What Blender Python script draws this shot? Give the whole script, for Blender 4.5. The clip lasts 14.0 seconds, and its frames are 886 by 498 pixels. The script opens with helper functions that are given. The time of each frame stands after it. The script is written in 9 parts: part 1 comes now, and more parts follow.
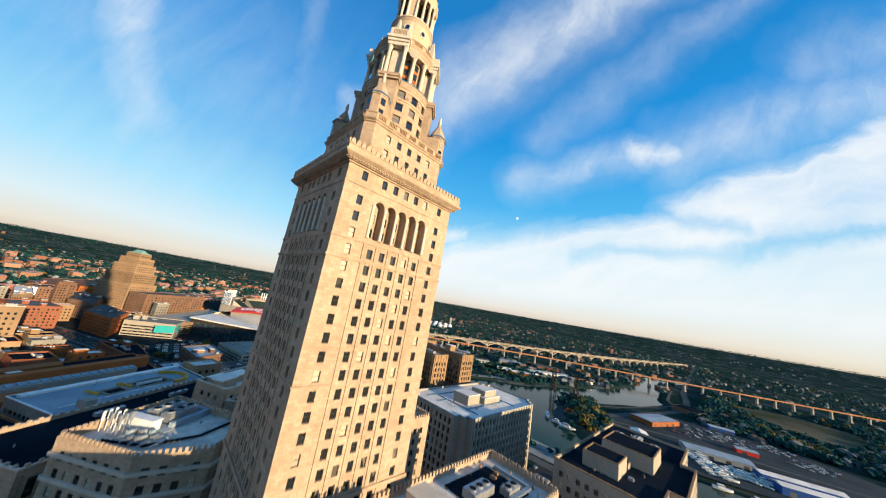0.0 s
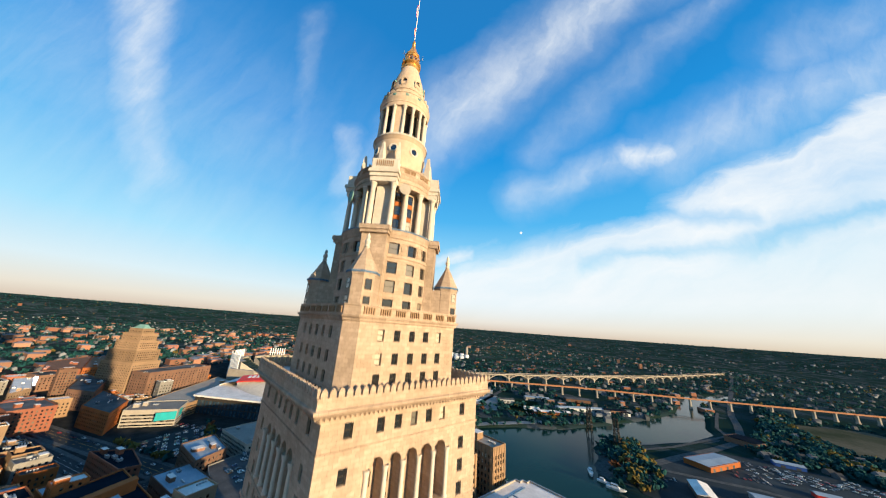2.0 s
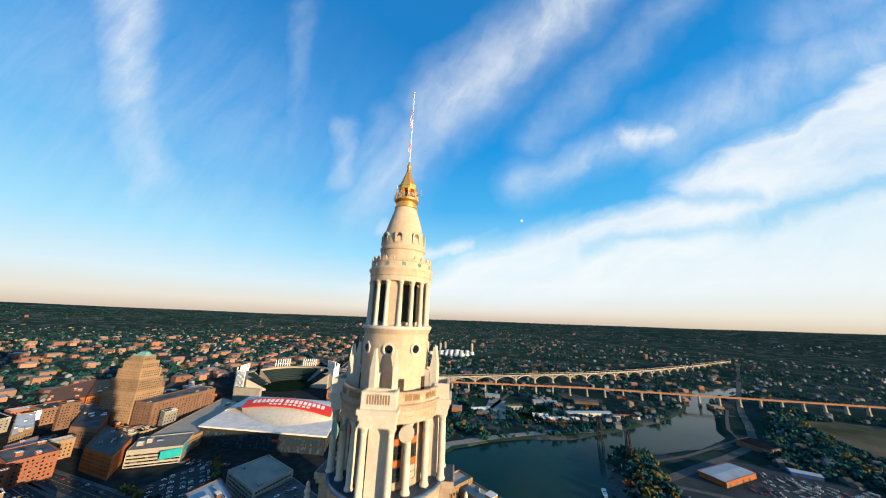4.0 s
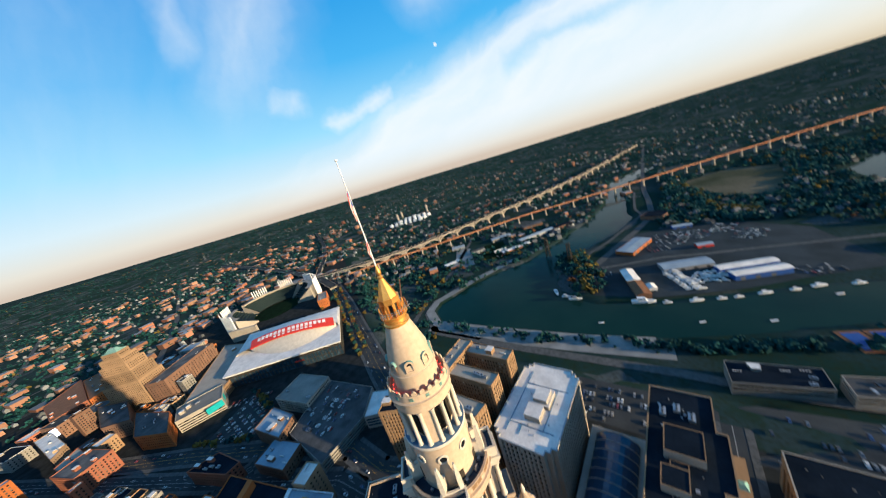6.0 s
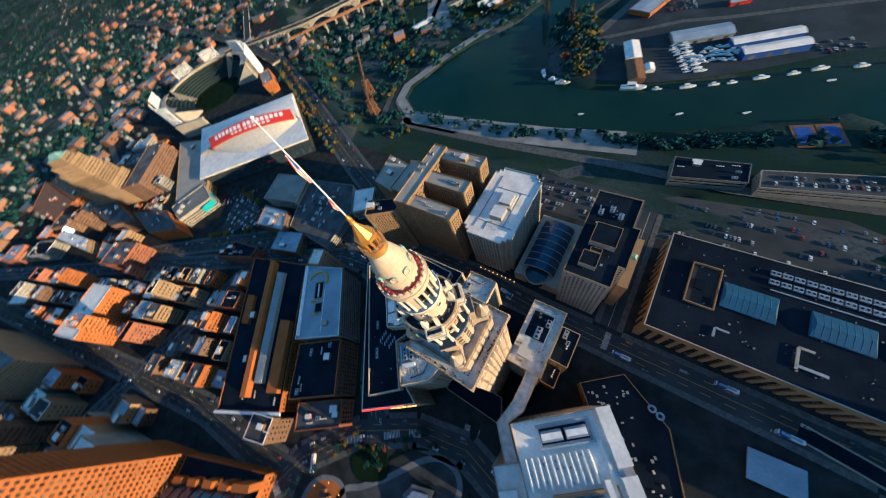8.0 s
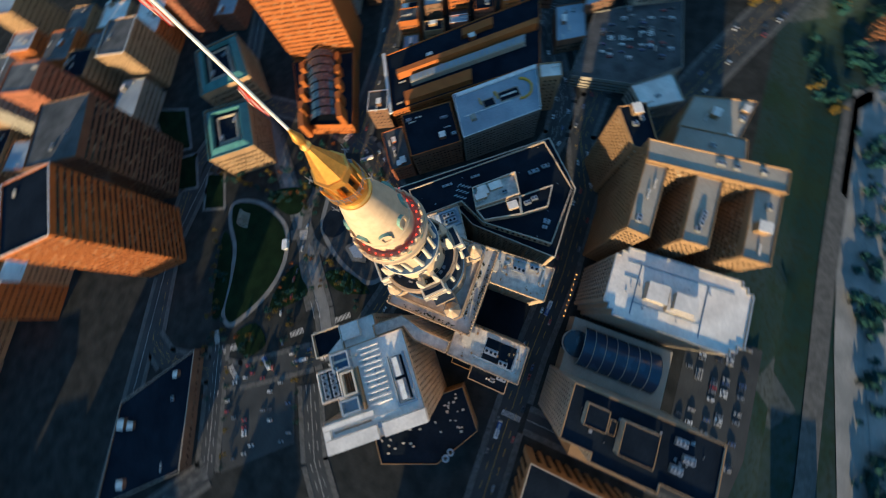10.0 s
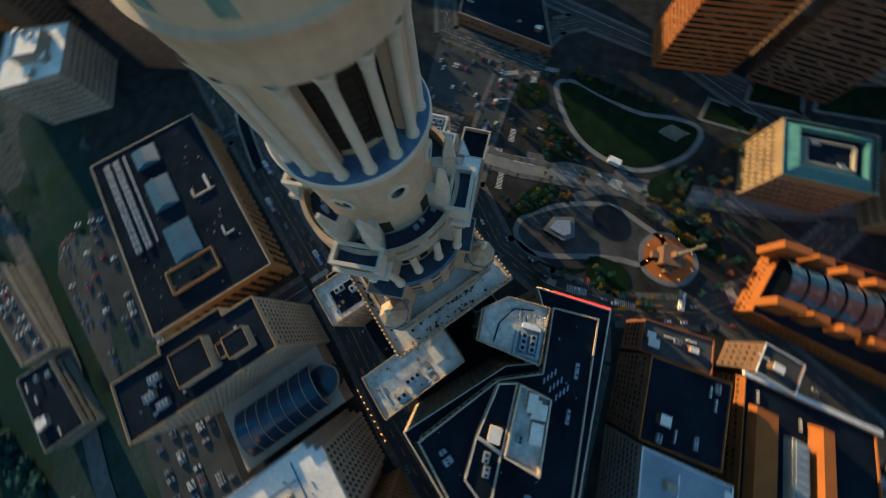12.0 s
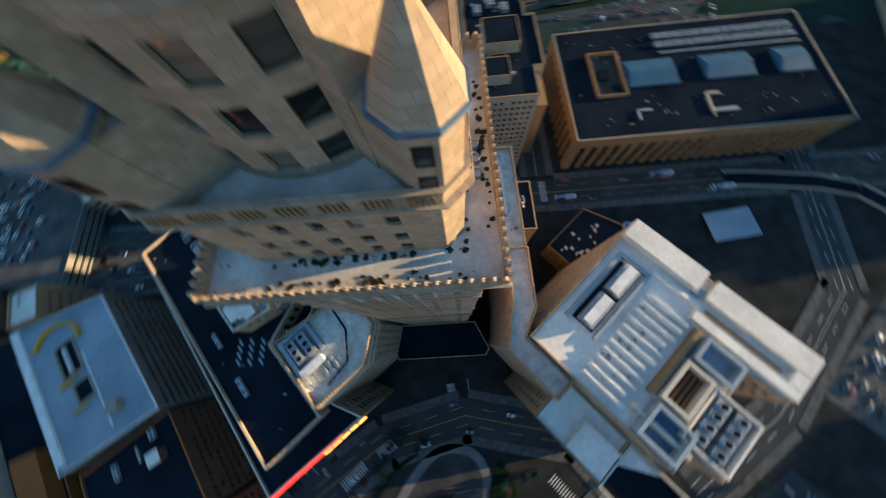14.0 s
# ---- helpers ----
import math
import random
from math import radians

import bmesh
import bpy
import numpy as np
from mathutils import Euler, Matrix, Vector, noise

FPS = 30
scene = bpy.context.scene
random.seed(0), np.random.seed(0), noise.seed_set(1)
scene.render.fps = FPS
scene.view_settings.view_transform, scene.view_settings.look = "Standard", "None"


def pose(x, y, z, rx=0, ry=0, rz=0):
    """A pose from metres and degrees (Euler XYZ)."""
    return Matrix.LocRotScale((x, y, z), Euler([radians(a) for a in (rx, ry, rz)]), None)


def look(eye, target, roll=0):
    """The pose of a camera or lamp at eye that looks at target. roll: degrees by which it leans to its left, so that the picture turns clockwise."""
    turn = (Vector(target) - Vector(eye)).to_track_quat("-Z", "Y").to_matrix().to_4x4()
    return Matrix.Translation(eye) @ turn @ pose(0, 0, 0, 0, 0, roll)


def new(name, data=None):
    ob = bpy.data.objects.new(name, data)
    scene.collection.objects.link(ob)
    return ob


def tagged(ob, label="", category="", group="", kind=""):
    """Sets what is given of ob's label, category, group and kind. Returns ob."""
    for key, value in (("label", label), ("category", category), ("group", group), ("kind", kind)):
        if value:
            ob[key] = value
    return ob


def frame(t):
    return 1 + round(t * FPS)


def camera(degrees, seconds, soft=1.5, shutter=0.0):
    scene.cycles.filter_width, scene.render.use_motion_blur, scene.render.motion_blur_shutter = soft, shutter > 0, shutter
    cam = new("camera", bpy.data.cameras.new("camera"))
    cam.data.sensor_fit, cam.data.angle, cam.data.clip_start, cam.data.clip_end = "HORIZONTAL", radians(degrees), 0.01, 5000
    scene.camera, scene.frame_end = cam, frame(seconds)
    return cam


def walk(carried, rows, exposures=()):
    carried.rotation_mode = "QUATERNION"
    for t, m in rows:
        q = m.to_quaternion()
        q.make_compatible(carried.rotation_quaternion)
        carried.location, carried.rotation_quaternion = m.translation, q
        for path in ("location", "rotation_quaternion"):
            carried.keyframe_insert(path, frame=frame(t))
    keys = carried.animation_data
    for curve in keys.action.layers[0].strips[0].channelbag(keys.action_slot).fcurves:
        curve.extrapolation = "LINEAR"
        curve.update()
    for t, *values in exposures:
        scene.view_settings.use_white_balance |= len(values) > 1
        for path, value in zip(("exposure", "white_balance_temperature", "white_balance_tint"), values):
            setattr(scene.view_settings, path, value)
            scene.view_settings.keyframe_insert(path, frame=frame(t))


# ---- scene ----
# ================= camera =================
SOFT, SHUT = 1.1, 0.4
EXPO = ((0.0, 1.0, 6050, 7), (4.5, 1.0, 6000, 7), (7.5, 1.0, 5750, 6), (9.0, 1.0, 5850, 6), (11.5, 1.05, 7300, 5), (12.0, 0.85, 7000, 1), (12.5, 0.85, 6600, -4), (13.1, 0.95, 8800, 7), (13.6, 1.15, 8900, 9), (14.0, 1.2, 6800, 6))
cam = camera(115.1, 14.0, soft=SOFT, shutter=SHUT)
# seconds, eye x y z in metres, euler angles in degrees
PATH = [
    (0.0, 66.26, -35.08, 105.74, 101.36, -9.76, 44.28),
    (0.5, 62.81, -33.29, 115.05, 102.7, -10.0, 45.23),
    (1.0, 58.93, -31.77, 123.26, 104.12, -8.87, 46.01),
    (1.5, 55.34, -31.11, 132.82, 105.1, -6.69, 46.55),
    (2.0, 52.85, -31.0, 142.4, 105.62, -4.15, 46.94),
    (2.5, 50.78, -30.98, 152.31, 106.21, -2.69, 47.35),
    (3.0, 49.36, -31.08, 162.82, 106.51, -2.62, 47.7),
    (3.5, 48.28, -31.2, 173.83, 105.88, -2.81, 47.87),
    (4.0, 47.2, -31.25, 185.26, 103.73, -2.11, 47.73),
    (4.5, 45.83, -31.12, 196.99, 99.41, 0.56, 47.04),
    (5.0, 44.2, -30.88, 208.85, 93.73, 4.51, 45.7),
    (5.5, 42.27, -29.67, 220.44, 85.43, 9.99, 42.63),
    (6.0, 40.05, -27.68, 230.99, 73.75, 16.3, 36.42),
    (6.5, 37.96, -25.35, 239.03, 59.25, 20.11, 28.97),
    (7.0, 37.41, -22.16, 244.54, 46.11, 20.22, 24.26),
    (7.5, 36.26, -16.64, 248.35, 36.22, 17.8, 24.88),
    (8.0, 34.92, -9.98, 250.32, 28.95, 14.63, 31.44),
    (8.5, 32.07, -2.35, 249.57, 23.77, 11.25, 43.56),
    (9.0, 26.27, 5.22, 246.35, 18.62, 8.04, 61.64),
    (9.5, 18.39, 12.66, 242.02, 14.48, 7.16, 83.58),
    (10.0, 7.85, 18.8, 235.77, 13.41, 8.05, 111.42),
    (10.5, -3.01, 22.01, 228.05, 14.83, 8.51, 142.83),
    (11.0, -11.88, 20.71, 219.28, 16.85, 7.13, 175.24),
    (11.5, -15.4, 13.21, 210.5, 17.0, 4.0, -153.89),
    (12.0, -17.5, 2.55, 201.0, 15.72, 1.78, -124.6),
    (12.5, -14.95, -8.5, 190.8, 13.6, 2.17, -96.0),
    (13.0, -8.33, -16.05, 179.45, 12.9, 3.38, -68.05),
    (13.5, -0.45, -20.7, 170.6, 15.15, 3.87, -40.55),
    (14.0, 10.84, -20.81, 160.84, 16.85, 3.5, -3.3),
]
walk(cam, [(t, pose(x, y, z, a, b, c)) for t, x, y, z, a, b, c in PATH], EXPO)
# ================= world, sun =================
SUN_AZ, SUN_EL = radians(8), radians(9.5)
sun_dir = Vector((math.cos(SUN_EL) * math.cos(SUN_AZ), math.cos(SUN_EL) * math.sin(SUN_AZ), math.sin(SUN_EL)))
world = bpy.data.worlds.new("sky")
scene.world = world
world.use_nodes = True
wt = world.node_tree
wt.nodes.clear()


def wnode(kind, *ins, **props):
    """A node of the sky, with its inputs linked or set in order."""
    n = wt.nodes.new(kind)
    for k, v in props.items():
        if k == "operation":
            n.operation = v
        elif k == "data_type":
            n.data_type = v
        elif k == "clamp":
            n.use_clamp = v
    for s, v in zip(n.inputs, ins):
        if v is None:
            continue
        if hasattr(v, "links"):
            wt.links.new(v, s)
        else:
            s.default_value = v
    return n


def wmath(op, a, b=0.0, clamp=False):
    return wnode("ShaderNodeMath", a, b, operation=op, clamp=clamp).outputs[0]


def wramp(value, stops):
    r = wt.nodes.new("ShaderNodeValToRGB")
    e = r.color_ramp.elements
    while len(e) < len(stops):
        e.new(0.5)
    for k, (p, c) in zip(e, stops):
        k.position, k.color = p, (*c, 1) if isinstance(c, tuple) else (c, c, c, 1)
    wt.links.new(value, r.inputs[0])
    return r.outputs[0]


def wmix(fac, a, b):
    n = wt.nodes.new("ShaderNodeMix")
    n.data_type = "RGBA"
    for s, v in ((n.inputs[0], fac), (n.inputs[6], a), (n.inputs[7], b)):
        if hasattr(v, "links"):
            wt.links.new(v, s)
        else:
            s.default_value = (*v, 1) if isinstance(v, tuple) else v
    return n.outputs[2]


w_dir = wt.nodes.new("ShaderNodeTexCoord").outputs["Generated"]
w_sky = wt.nodes.new("ShaderNodeTexSky")
w_sky.sky_type = "NISHITA"
w_sky.sun_disc = False
w_sky.sun_elevation = SUN_EL
w_sky.sun_rotation = math.pi / 2 - SUN_AZ
w_sky.altitude = 200
nish = wnode("ShaderNodeVectorMath", w_sky.outputs[0], (0.10, 0.10, 0.10), operation="MULTIPLY").outputs[0]
sep = wnode("ShaderNodeSeparateXYZ", w_dir)
up = sep.outputs[2]
# clear evening air: cream at the horizon, azure above
clear = wramp(wmath("MAXIMUM", up, 0.0), [(0.0, (0.78, 0.60, 0.46)), (0.03, (0.92, 0.80, 0.66)), (0.09, (0.80, 0.90, 0.92)), (0.2, (0.40, 0.78, 0.98)), (0.36, (0.10, 0.50, 0.90)), (0.55, (0.025, 0.33, 0.78)), (0.74, (0.02, 0.24, 0.62)), (1.0, (0.03, 0.20, 0.50))])
sunny = wnode("ShaderNodeVectorMath", w_dir, tuple(sun_dir), operation="DOT_PRODUCT").outputs["Value"]
warm = wramp(wnode("ShaderNodeMapRange", sunny, -0.4, 1.0, 0.0, 1.0).outputs[0], [(0.0, 0.0), (0.5, 0.22), (1.0, 0.75)])
low = wramp(wmath("MAXIMUM", up, 0.0), [(0.0, 1.0), (0.10, 0.75), (0.35, 0.0)])
clear = wmix(wmath("MULTIPLY", warm, low), clear, (1.05, 0.88, 0.50))
clear = wmix(0.10, clear, nish)
# thin high cloud, laid out on a plane before the view's middle bearing
BEARING = radians(137)
fwd_raw = wnode("ShaderNodeVectorMath", w_dir, (math.cos(BEARING), math.sin(BEARING), 0), operation="DOT_PRODUCT").outputs["Value"]
side = wnode("ShaderNodeVectorMath", w_dir, (math.sin(BEARING), -math.cos(BEARING), 0), operation="DOT_PRODUCT").outputs["Value"]
fwd = wmath("MAXIMUM", fwd_raw, 0.12)
cu, cv = wmath("DIVIDE", side, fwd), wmath("DIVIDE", up, fwd)
flat_uv = wnode("ShaderNodeCombineXYZ", cu, cv, 0.0).outputs[0]


def wnoise(vec, scale, detail, rough=0.6, stretch=None, turn=0.0):
    if stretch:
        mp = wt.nodes.new("ShaderNodeMapping")
        mp.vector_type = "TEXTURE"
        mp.inputs["Rotation"].default_value = (0, 0, turn)
        mp.inputs["Scale"].default_value = stretch
        wt.links.new(vec, mp.inputs[0])
        vec = mp.outputs[0]
    n = wt.nodes.new("ShaderNodeTexNoise")
    n.inputs["Scale"].default_value = scale
    n.inputs["Detail"].default_value = detail
    n.inputs["Roughness"].default_value = rough
    wt.links.new(vec, n.inputs["Vector"])
    return n


wob = wnoise(flat_uv, 2.2, 5)
shift = wnode("ShaderNodeVectorMath", wnode("ShaderNodeVectorMath", wob.outputs["Color"], (0.5, 0.5, 0.5), operation="SUBTRACT").outputs[0], (0.24, 0.24, 0.0), operation="MULTIPLY").outputs[0]
warp = wnode("ShaderNodeVectorMath", flat_uv, shift, operation="ADD").outputs[0]
fine = wnoise(warp, 5.0, 9, 0.65).outputs[0]
fibre = wnoise(warp, 3.2, 8, 0.62, (0.32, 1.7, 1.0), radians(-22)).outputs[0]
drift = wnoise(warp, 2.6, 8, 0.6, (1.9, 0.5, 1.0), radians(24)).outputs[0]


def streak(a, b, width, strength):
    """A soft feathered streak of cloud from a to b."""
    d = (b[0] - a[0], b[1] - a[1])
    l2 = d[0] * d[0] + d[1] * d[1]
    rel = wnode("ShaderNodeVectorMath", warp, (*a, 0), operation="SUBTRACT").outputs[0]
    t = wmath("MULTIPLY", wnode("ShaderNodeVectorMath", rel, (*d, 0), operation="DOT_PRODUCT").outputs["Value"], 1 / l2, True)
    along_ = wnode("ShaderNodeVectorMath", (*d, 0), operation="SCALE")
    wt.links.new(t, along_.inputs["Scale"])
    gap = wnode("ShaderNodeVectorMath", wnode("ShaderNodeVectorMath", rel, along_.outputs[0], operation="SUBTRACT").outputs[0], operation="LENGTH").outputs["Value"]
    near = wramp(wmath("DIVIDE", gap, width, True), [(0.0, strength), (0.3, strength * 0.72), (0.6, strength * 0.26), (1.0, 0.0)])
    return near


wisps = 0.0
for a, b, w, k in (((-1.75, 1.9), (-1.40, 0.92), 0.26, 0.62), ((-1.40, 0.92), (-1.19, 0.50), 0.22, 0.42), ((-0.70, 1.4), (-0.66, 0.6), 0.12, 0.18), ((-0.47, 0.74), (-0.43, 0.49), 0.12, 0.4), ((-0.27, 0.80), (-0.40, 0.48), 0.14, 0.26),
                   ((0.95, 1.9), (-0.06, 0.84), 0.27, 0.62), ((-0.06, 0.84), (-0.31, 0.42), 0.22, 0.45), ((1.4, 1.9), (0.33, 0.72), 0.16, 0.22), ((0.88, 0.77), (0.70, 0.73), 0.11, 0.85), ((0.70, 0.73), (0.28, 0.51), 0.14, 0.42),
                   ((-0.25, 0.30), (-0.21, 0.30), 0.06, 0.6), ((-0.12, 0.235), (0.08, 0.262), 0.04, 0.7), ((-0.95, 0.6), (-1.9, 1.1), 0.95, 0.2), ((0.90, 0.76), (2.4, 1.55), 0.26, 0.4), ((1.5, 1.3), (2.6, 1.9), 0.3, 0.25)):
    wisps = wmath("MAXIMUM", streak(a, b, w, k), wisps)
wisps = wmath("MULTIPLY", wisps, wnode("ShaderNodeMapRange", wmath("ADD", wmath("MULTIPLY", fibre, 0.6), wmath("MULTIPLY", fine, 0.4)), 0.30, 0.64, 0.40, 1.15).outputs[0])
# the bank of white cloud that climbs to one side, with a blue rift along it
brim = wramp(wnode("ShaderNodeMapRange", cu, -0.6, 2.6, 0.0, 1.0).outputs[0], [((u + 0.6) / 3.2, v / 2) for u, v in ((-0.6, 0.0), (-0.1, 0.12), (0.05, 0.24), (0.35, 0.32), (0.76, 0.47), (0.86, 0.53), (1.1, 0.70), (1.39, 0.83), (1.85, 1.14), (2.6, 1.5))])
depth_in = wmath("SUBTRACT", wmath("MULTIPLY", brim, 2.0), wmath("ADD", cv, wmath("MULTIPLY", wmath("SUBTRACT", drift, 0.5), 0.34)))
bank = wramp(wnode("ShaderNodeMapRange", depth_in, -0.06, 0.34, 0.0, 1.0).outputs[0], [(0.0, 0.0), (0.16, 0.3), (0.30, 0.92), (0.62, 0.86), (1.0, 0.72)])
rift = 0.0
for a, b, w, k in (((0.50, 0.262), (0.83, 0.335), 0.045, 0.55), ((0.83, 0.335), (1.16, 0.392), 0.055, 0.55), ((1.16, 0.392), (1.75, 0.58), 0.06, 0.75), ((0.80, 0.50), (1.15, 0.47), 0.06, 0.5)):
    rift = wmath("MAXIMUM", streak(a, b, w, k), rift)
bank = wmath("MULTIPLY", bank, wmath("MULTIPLY", wmath("SUBTRACT", 1.0, rift), wnode("ShaderNodeMapRange", drift, 0.25, 0.62, 0.62, 1.05).outputs[0]))
fade = wramp(up, [(0.0, 0.0), (0.03, 0.25), (0.11, 1.0), (0.8, 1.0), (0.93, 0.3)])
ahead = wnode("ShaderNodeMapRange", fwd_raw, 0.1, 0.3, 0.0, 1.0).outputs[0]
rear = wmath("MULTIPLY", wnode("ShaderNodeMapRange", wnoise(w_dir, 2.4, 8, 0.6, (1.0, 2.2, 0.4)).outputs[0], 0.5, 0.75, 0.0, 0.6).outputs[0], wmath("SUBTRACT", 1.0, ahead))
cloud = wmath("MULTIPLY", wmath("ADD", wmath("MULTIPLY", wmath("MAXIMUM", wisps, bank), ahead), rear), fade, True)
skyc = wmix(cloud, clear, (1.0, 0.97, 0.93))
# the day moon
moon_dir = (math.cos(radians(19.3)) * math.cos(radians(122)), math.cos(radians(19.3)) * math.sin(radians(122)), math.sin(radians(19.3)))
moon = wnode("ShaderNodeMapRange", wnode("ShaderNodeVectorMath", w_dir, moon_dir, operation="DOT_PRODUCT").outputs["Value"], math.cos(radians(0.28)), math.cos(radians(0.2)), 0.0, 1.0).outputs[0]
skyc = wmix(moon, skyc, (1.0, 0.98, 0.92))
w_bg = wnode("ShaderNodeBackground", skyc, 0.5)
wnode("ShaderNodeOutputWorld", w_bg.outputs[0])
sun = new("sun", bpy.data.lights.new("sun", "SUN"))
sun.data.energy = 5.0
sun.data.color = (1.0, 0.74, 0.43)
sun.data.angle = radians(0.6)
sun.matrix_world = look((0, 0, 400), Vector((0, 0, 400)) - sun_dir)

# ================= materials =================
def mixer(nt, fac, a, b, blend="MIX"):
    n = nt.nodes.new("ShaderNodeMix")
    n.data_type, n.blend_type = "RGBA", blend
    for s, v in ((n.inputs[0], fac), (n.inputs[6], a), (n.inputs[7], b)):
        if hasattr(v, "links"):
            nt.links.new(v, s)
        else:
            s.default_value = v if not isinstance(v, tuple) else (*v, 1)
    return n.outputs[2]


def noise_node(nt, scale, detail=4.0, vec=None, stretch=None):
    if vec is None:
        vec = nt.nodes.new("ShaderNodeNewGeometry").outputs["Position"]
    if stretch:
        m = nt.nodes.new("ShaderNodeMapping")
        m.inputs["Scale"].default_value = stretch
        nt.links.new(vec, m.inputs[0])
        vec = m.outputs[0]
    n = nt.nodes.new("ShaderNodeTexNoise")
    n.inputs["Scale"].default_value = scale
    n.inputs["Detail"].default_value = detail
    nt.links.new(vec, n.inputs["Vector"])
    return n.outputs[0]


def ramp(nt, value, lo, hi):
    r = nt.nodes.new("ShaderNodeMapRange")
    r.inputs[1].default_value, r.inputs[2].default_value = lo, hi
    nt.links.new(value, r.inputs[0])
    return r.outputs[0]


def surf(name, col, col2=None, big=0.08, fine=1.2, rough=0.85, bump=0.15, metal=0.0, vary=0.0, streak=0.0, spec=0.12, island=0.0, course=0.0):
    """A weathered surface: two tones at a large and a fine scale, streaks, bump; vary: tone by object; island: tone by piece."""
    m = bpy.data.materials.new(name)
    m.use_nodes = True
    nt = m.node_tree
    b = nt.nodes["Principled BSDF"]
    col2 = col2 or tuple(c * 0.62 for c in col)
    f1 = ramp(nt, noise_node(nt, big, 5), 0.35, 0.68)
    c = mixer(nt, f1, col, col2)
    f2 = ramp(nt, noise_node(nt, fine, 6), 0.3, 0.75)
    dark = nt.nodes.new("ShaderNodeMath")
    dark.operation = "MULTIPLY"
    nt.links.new(f2, dark.inputs[0])
    dark.inputs[1].default_value = 0.45
    c = mixer(nt, dark.outputs[0], c, tuple(v * 0.72 for v in col2))
    if streak:
        f3 = ramp(nt, noise_node(nt, 0.9, 4, stretch=(1, 1, 0.08)), 0.5, 0.75)
        k = nt.nodes.new("ShaderNodeMath")
        k.operation = "MULTIPLY"
        nt.links.new(f3, k.inputs[0])
        k.inputs[1].default_value = streak
        c = mixer(nt, k.outputs[0], c, tuple(v * 0.55 for v in col))
    if course:
        sx = nt.nodes.new("ShaderNodeSeparateXYZ")
        nt.links.new(nt.nodes.new("ShaderNodeNewGeometry").outputs["Position"], sx.inputs[0])
        ad = nt.nodes.new("ShaderNodeMath")
        nt.links.new(sx.outputs[0], ad.inputs[0])
        nt.links.new(sx.outputs[1], ad.inputs[1])
        cb = nt.nodes.new("ShaderNodeCombineXYZ")
        nt.links.new(ad.outputs[0], cb.inputs[0])
        nt.links.new(sx.outputs[2], cb.inputs[1])
        br = nt.nodes.new("ShaderNodeTexBrick")
        nt.links.new(cb.outputs[0], br.inputs["Vector"])
        br.inputs["Scale"].default_value = 1.0
        br.inputs["Brick Width"].default_value = course * 1.9
        br.inputs["Row Height"].default_value = course
        br.inputs["Mortar Size"].default_value = 0.022
        br.inputs["Color1"].default_value = (1.0, 1.0, 1.0, 1)
        br.inputs["Color2"].default_value = (0.80, 0.79, 0.77, 1)
        br.inputs["Mortar"].default_value = (0.6, 0.58, 0.55, 1)
        c = mixer(nt, 1.0, c, br.outputs["Color"], "MULTIPLY")
    if vary or island:
        if vary:
            src = nt.nodes.new("ShaderNodeObjectInfo").outputs["Random"]
        else:
            src = nt.nodes.new("ShaderNodeNewGeometry").outputs["Random Per Island"]
        hv = nt.nodes.new("ShaderNodeHueSaturation")
        amt = vary or island
        nt.links.new(ramp_to(nt, src, 1 - amt, 1 + amt), hv.inputs["Value"])
        nt.links.new(c, hv.inputs["Color"])
        c = hv.outputs[0]
    nt.links.new(c, b.inputs["Base Color"])
    b.inputs["Roughness"].default_value = rough
    b.inputs["Metallic"].default_value = metal
    b.inputs["Specular IOR Level"].default_value = spec
    if bump:
        bn = nt.nodes.new("ShaderNodeBump")
        bn.inputs["Strength"].default_value = bump
        bn.inputs["Distance"].default_value = 0.1
        nt.links.new(noise_node(nt, fine * 2.2, 6), bn.inputs["Height"])
        nt.links.new(bn.outputs[0], b.inputs["Normal"])
    return m


def ramp_to(nt, value, lo, hi):
    r = nt.nodes.new("ShaderNodeMapRange")
    r.inputs[3].default_value, r.inputs[4].default_value = lo, hi
    nt.links.new(value, r.inputs[0])
    return r.outputs[0]


def glass_mat(name, dark, pale, share, rough=0.06):
    """Window glass over a dark room; on some windows a pale blind is drawn (by object)."""
    m = bpy.data.materials.new(name)
    m.use_nodes = True
    nt = m.node_tree
    b = nt.nodes["Principled BSDF"]
    r = nt.nodes.new("ShaderNodeObjectInfo").outputs["Random"]
    c = mixer(nt, ramp(nt, r, 1 - share, 1 - share + 0.04), dark, pale)
    nt.links.new(c, b.inputs["Base Color"])
    b.inputs["Roughness"].default_value = rough
    b.inputs["IOR"].default_value = 2.0
    return m


def facade_glass(name, dark, pale, cell=3.0):
    """Glass of far facades: rooms differ from cell to cell."""
    m = bpy.data.materials.new(name)
    m.use_nodes = True
    nt = m.node_tree
    b = nt.nodes["Principled BSDF"]
    v = nt.nodes.new("ShaderNodeTexVoronoi")
    v.inputs["Scale"].default_value = 1.0 / cell
    nt.links.new(nt.nodes.new("ShaderNodeNewGeometry").outputs["Position"], v.inputs["Vector"])
    g = nt.nodes.new("ShaderNodeSeparateColor")
    nt.links.new(v.outputs["Color"], g.inputs[0])
    nt.links.new(mixer(nt, ramp(nt, g.outputs[0], 0.72, 0.9), dark, pale), b.inputs["Base Color"])
    b.inputs["Roughness"].default_value = 0.12
    b.inputs["Specular IOR Level"].default_value = 0.6
    return m


def glow(name, col, strength):
    m = bpy.data.materials.new(name)
    m.use_nodes = True
    b = m.node_tree.nodes["Principled BSDF"]
    b.inputs["Base Color"].default_value = (*col, 1)
    b.inputs["Emission Color"].default_value = (*col, 1)
    b.inputs["Emission Strength"].default_value = strength
    return m


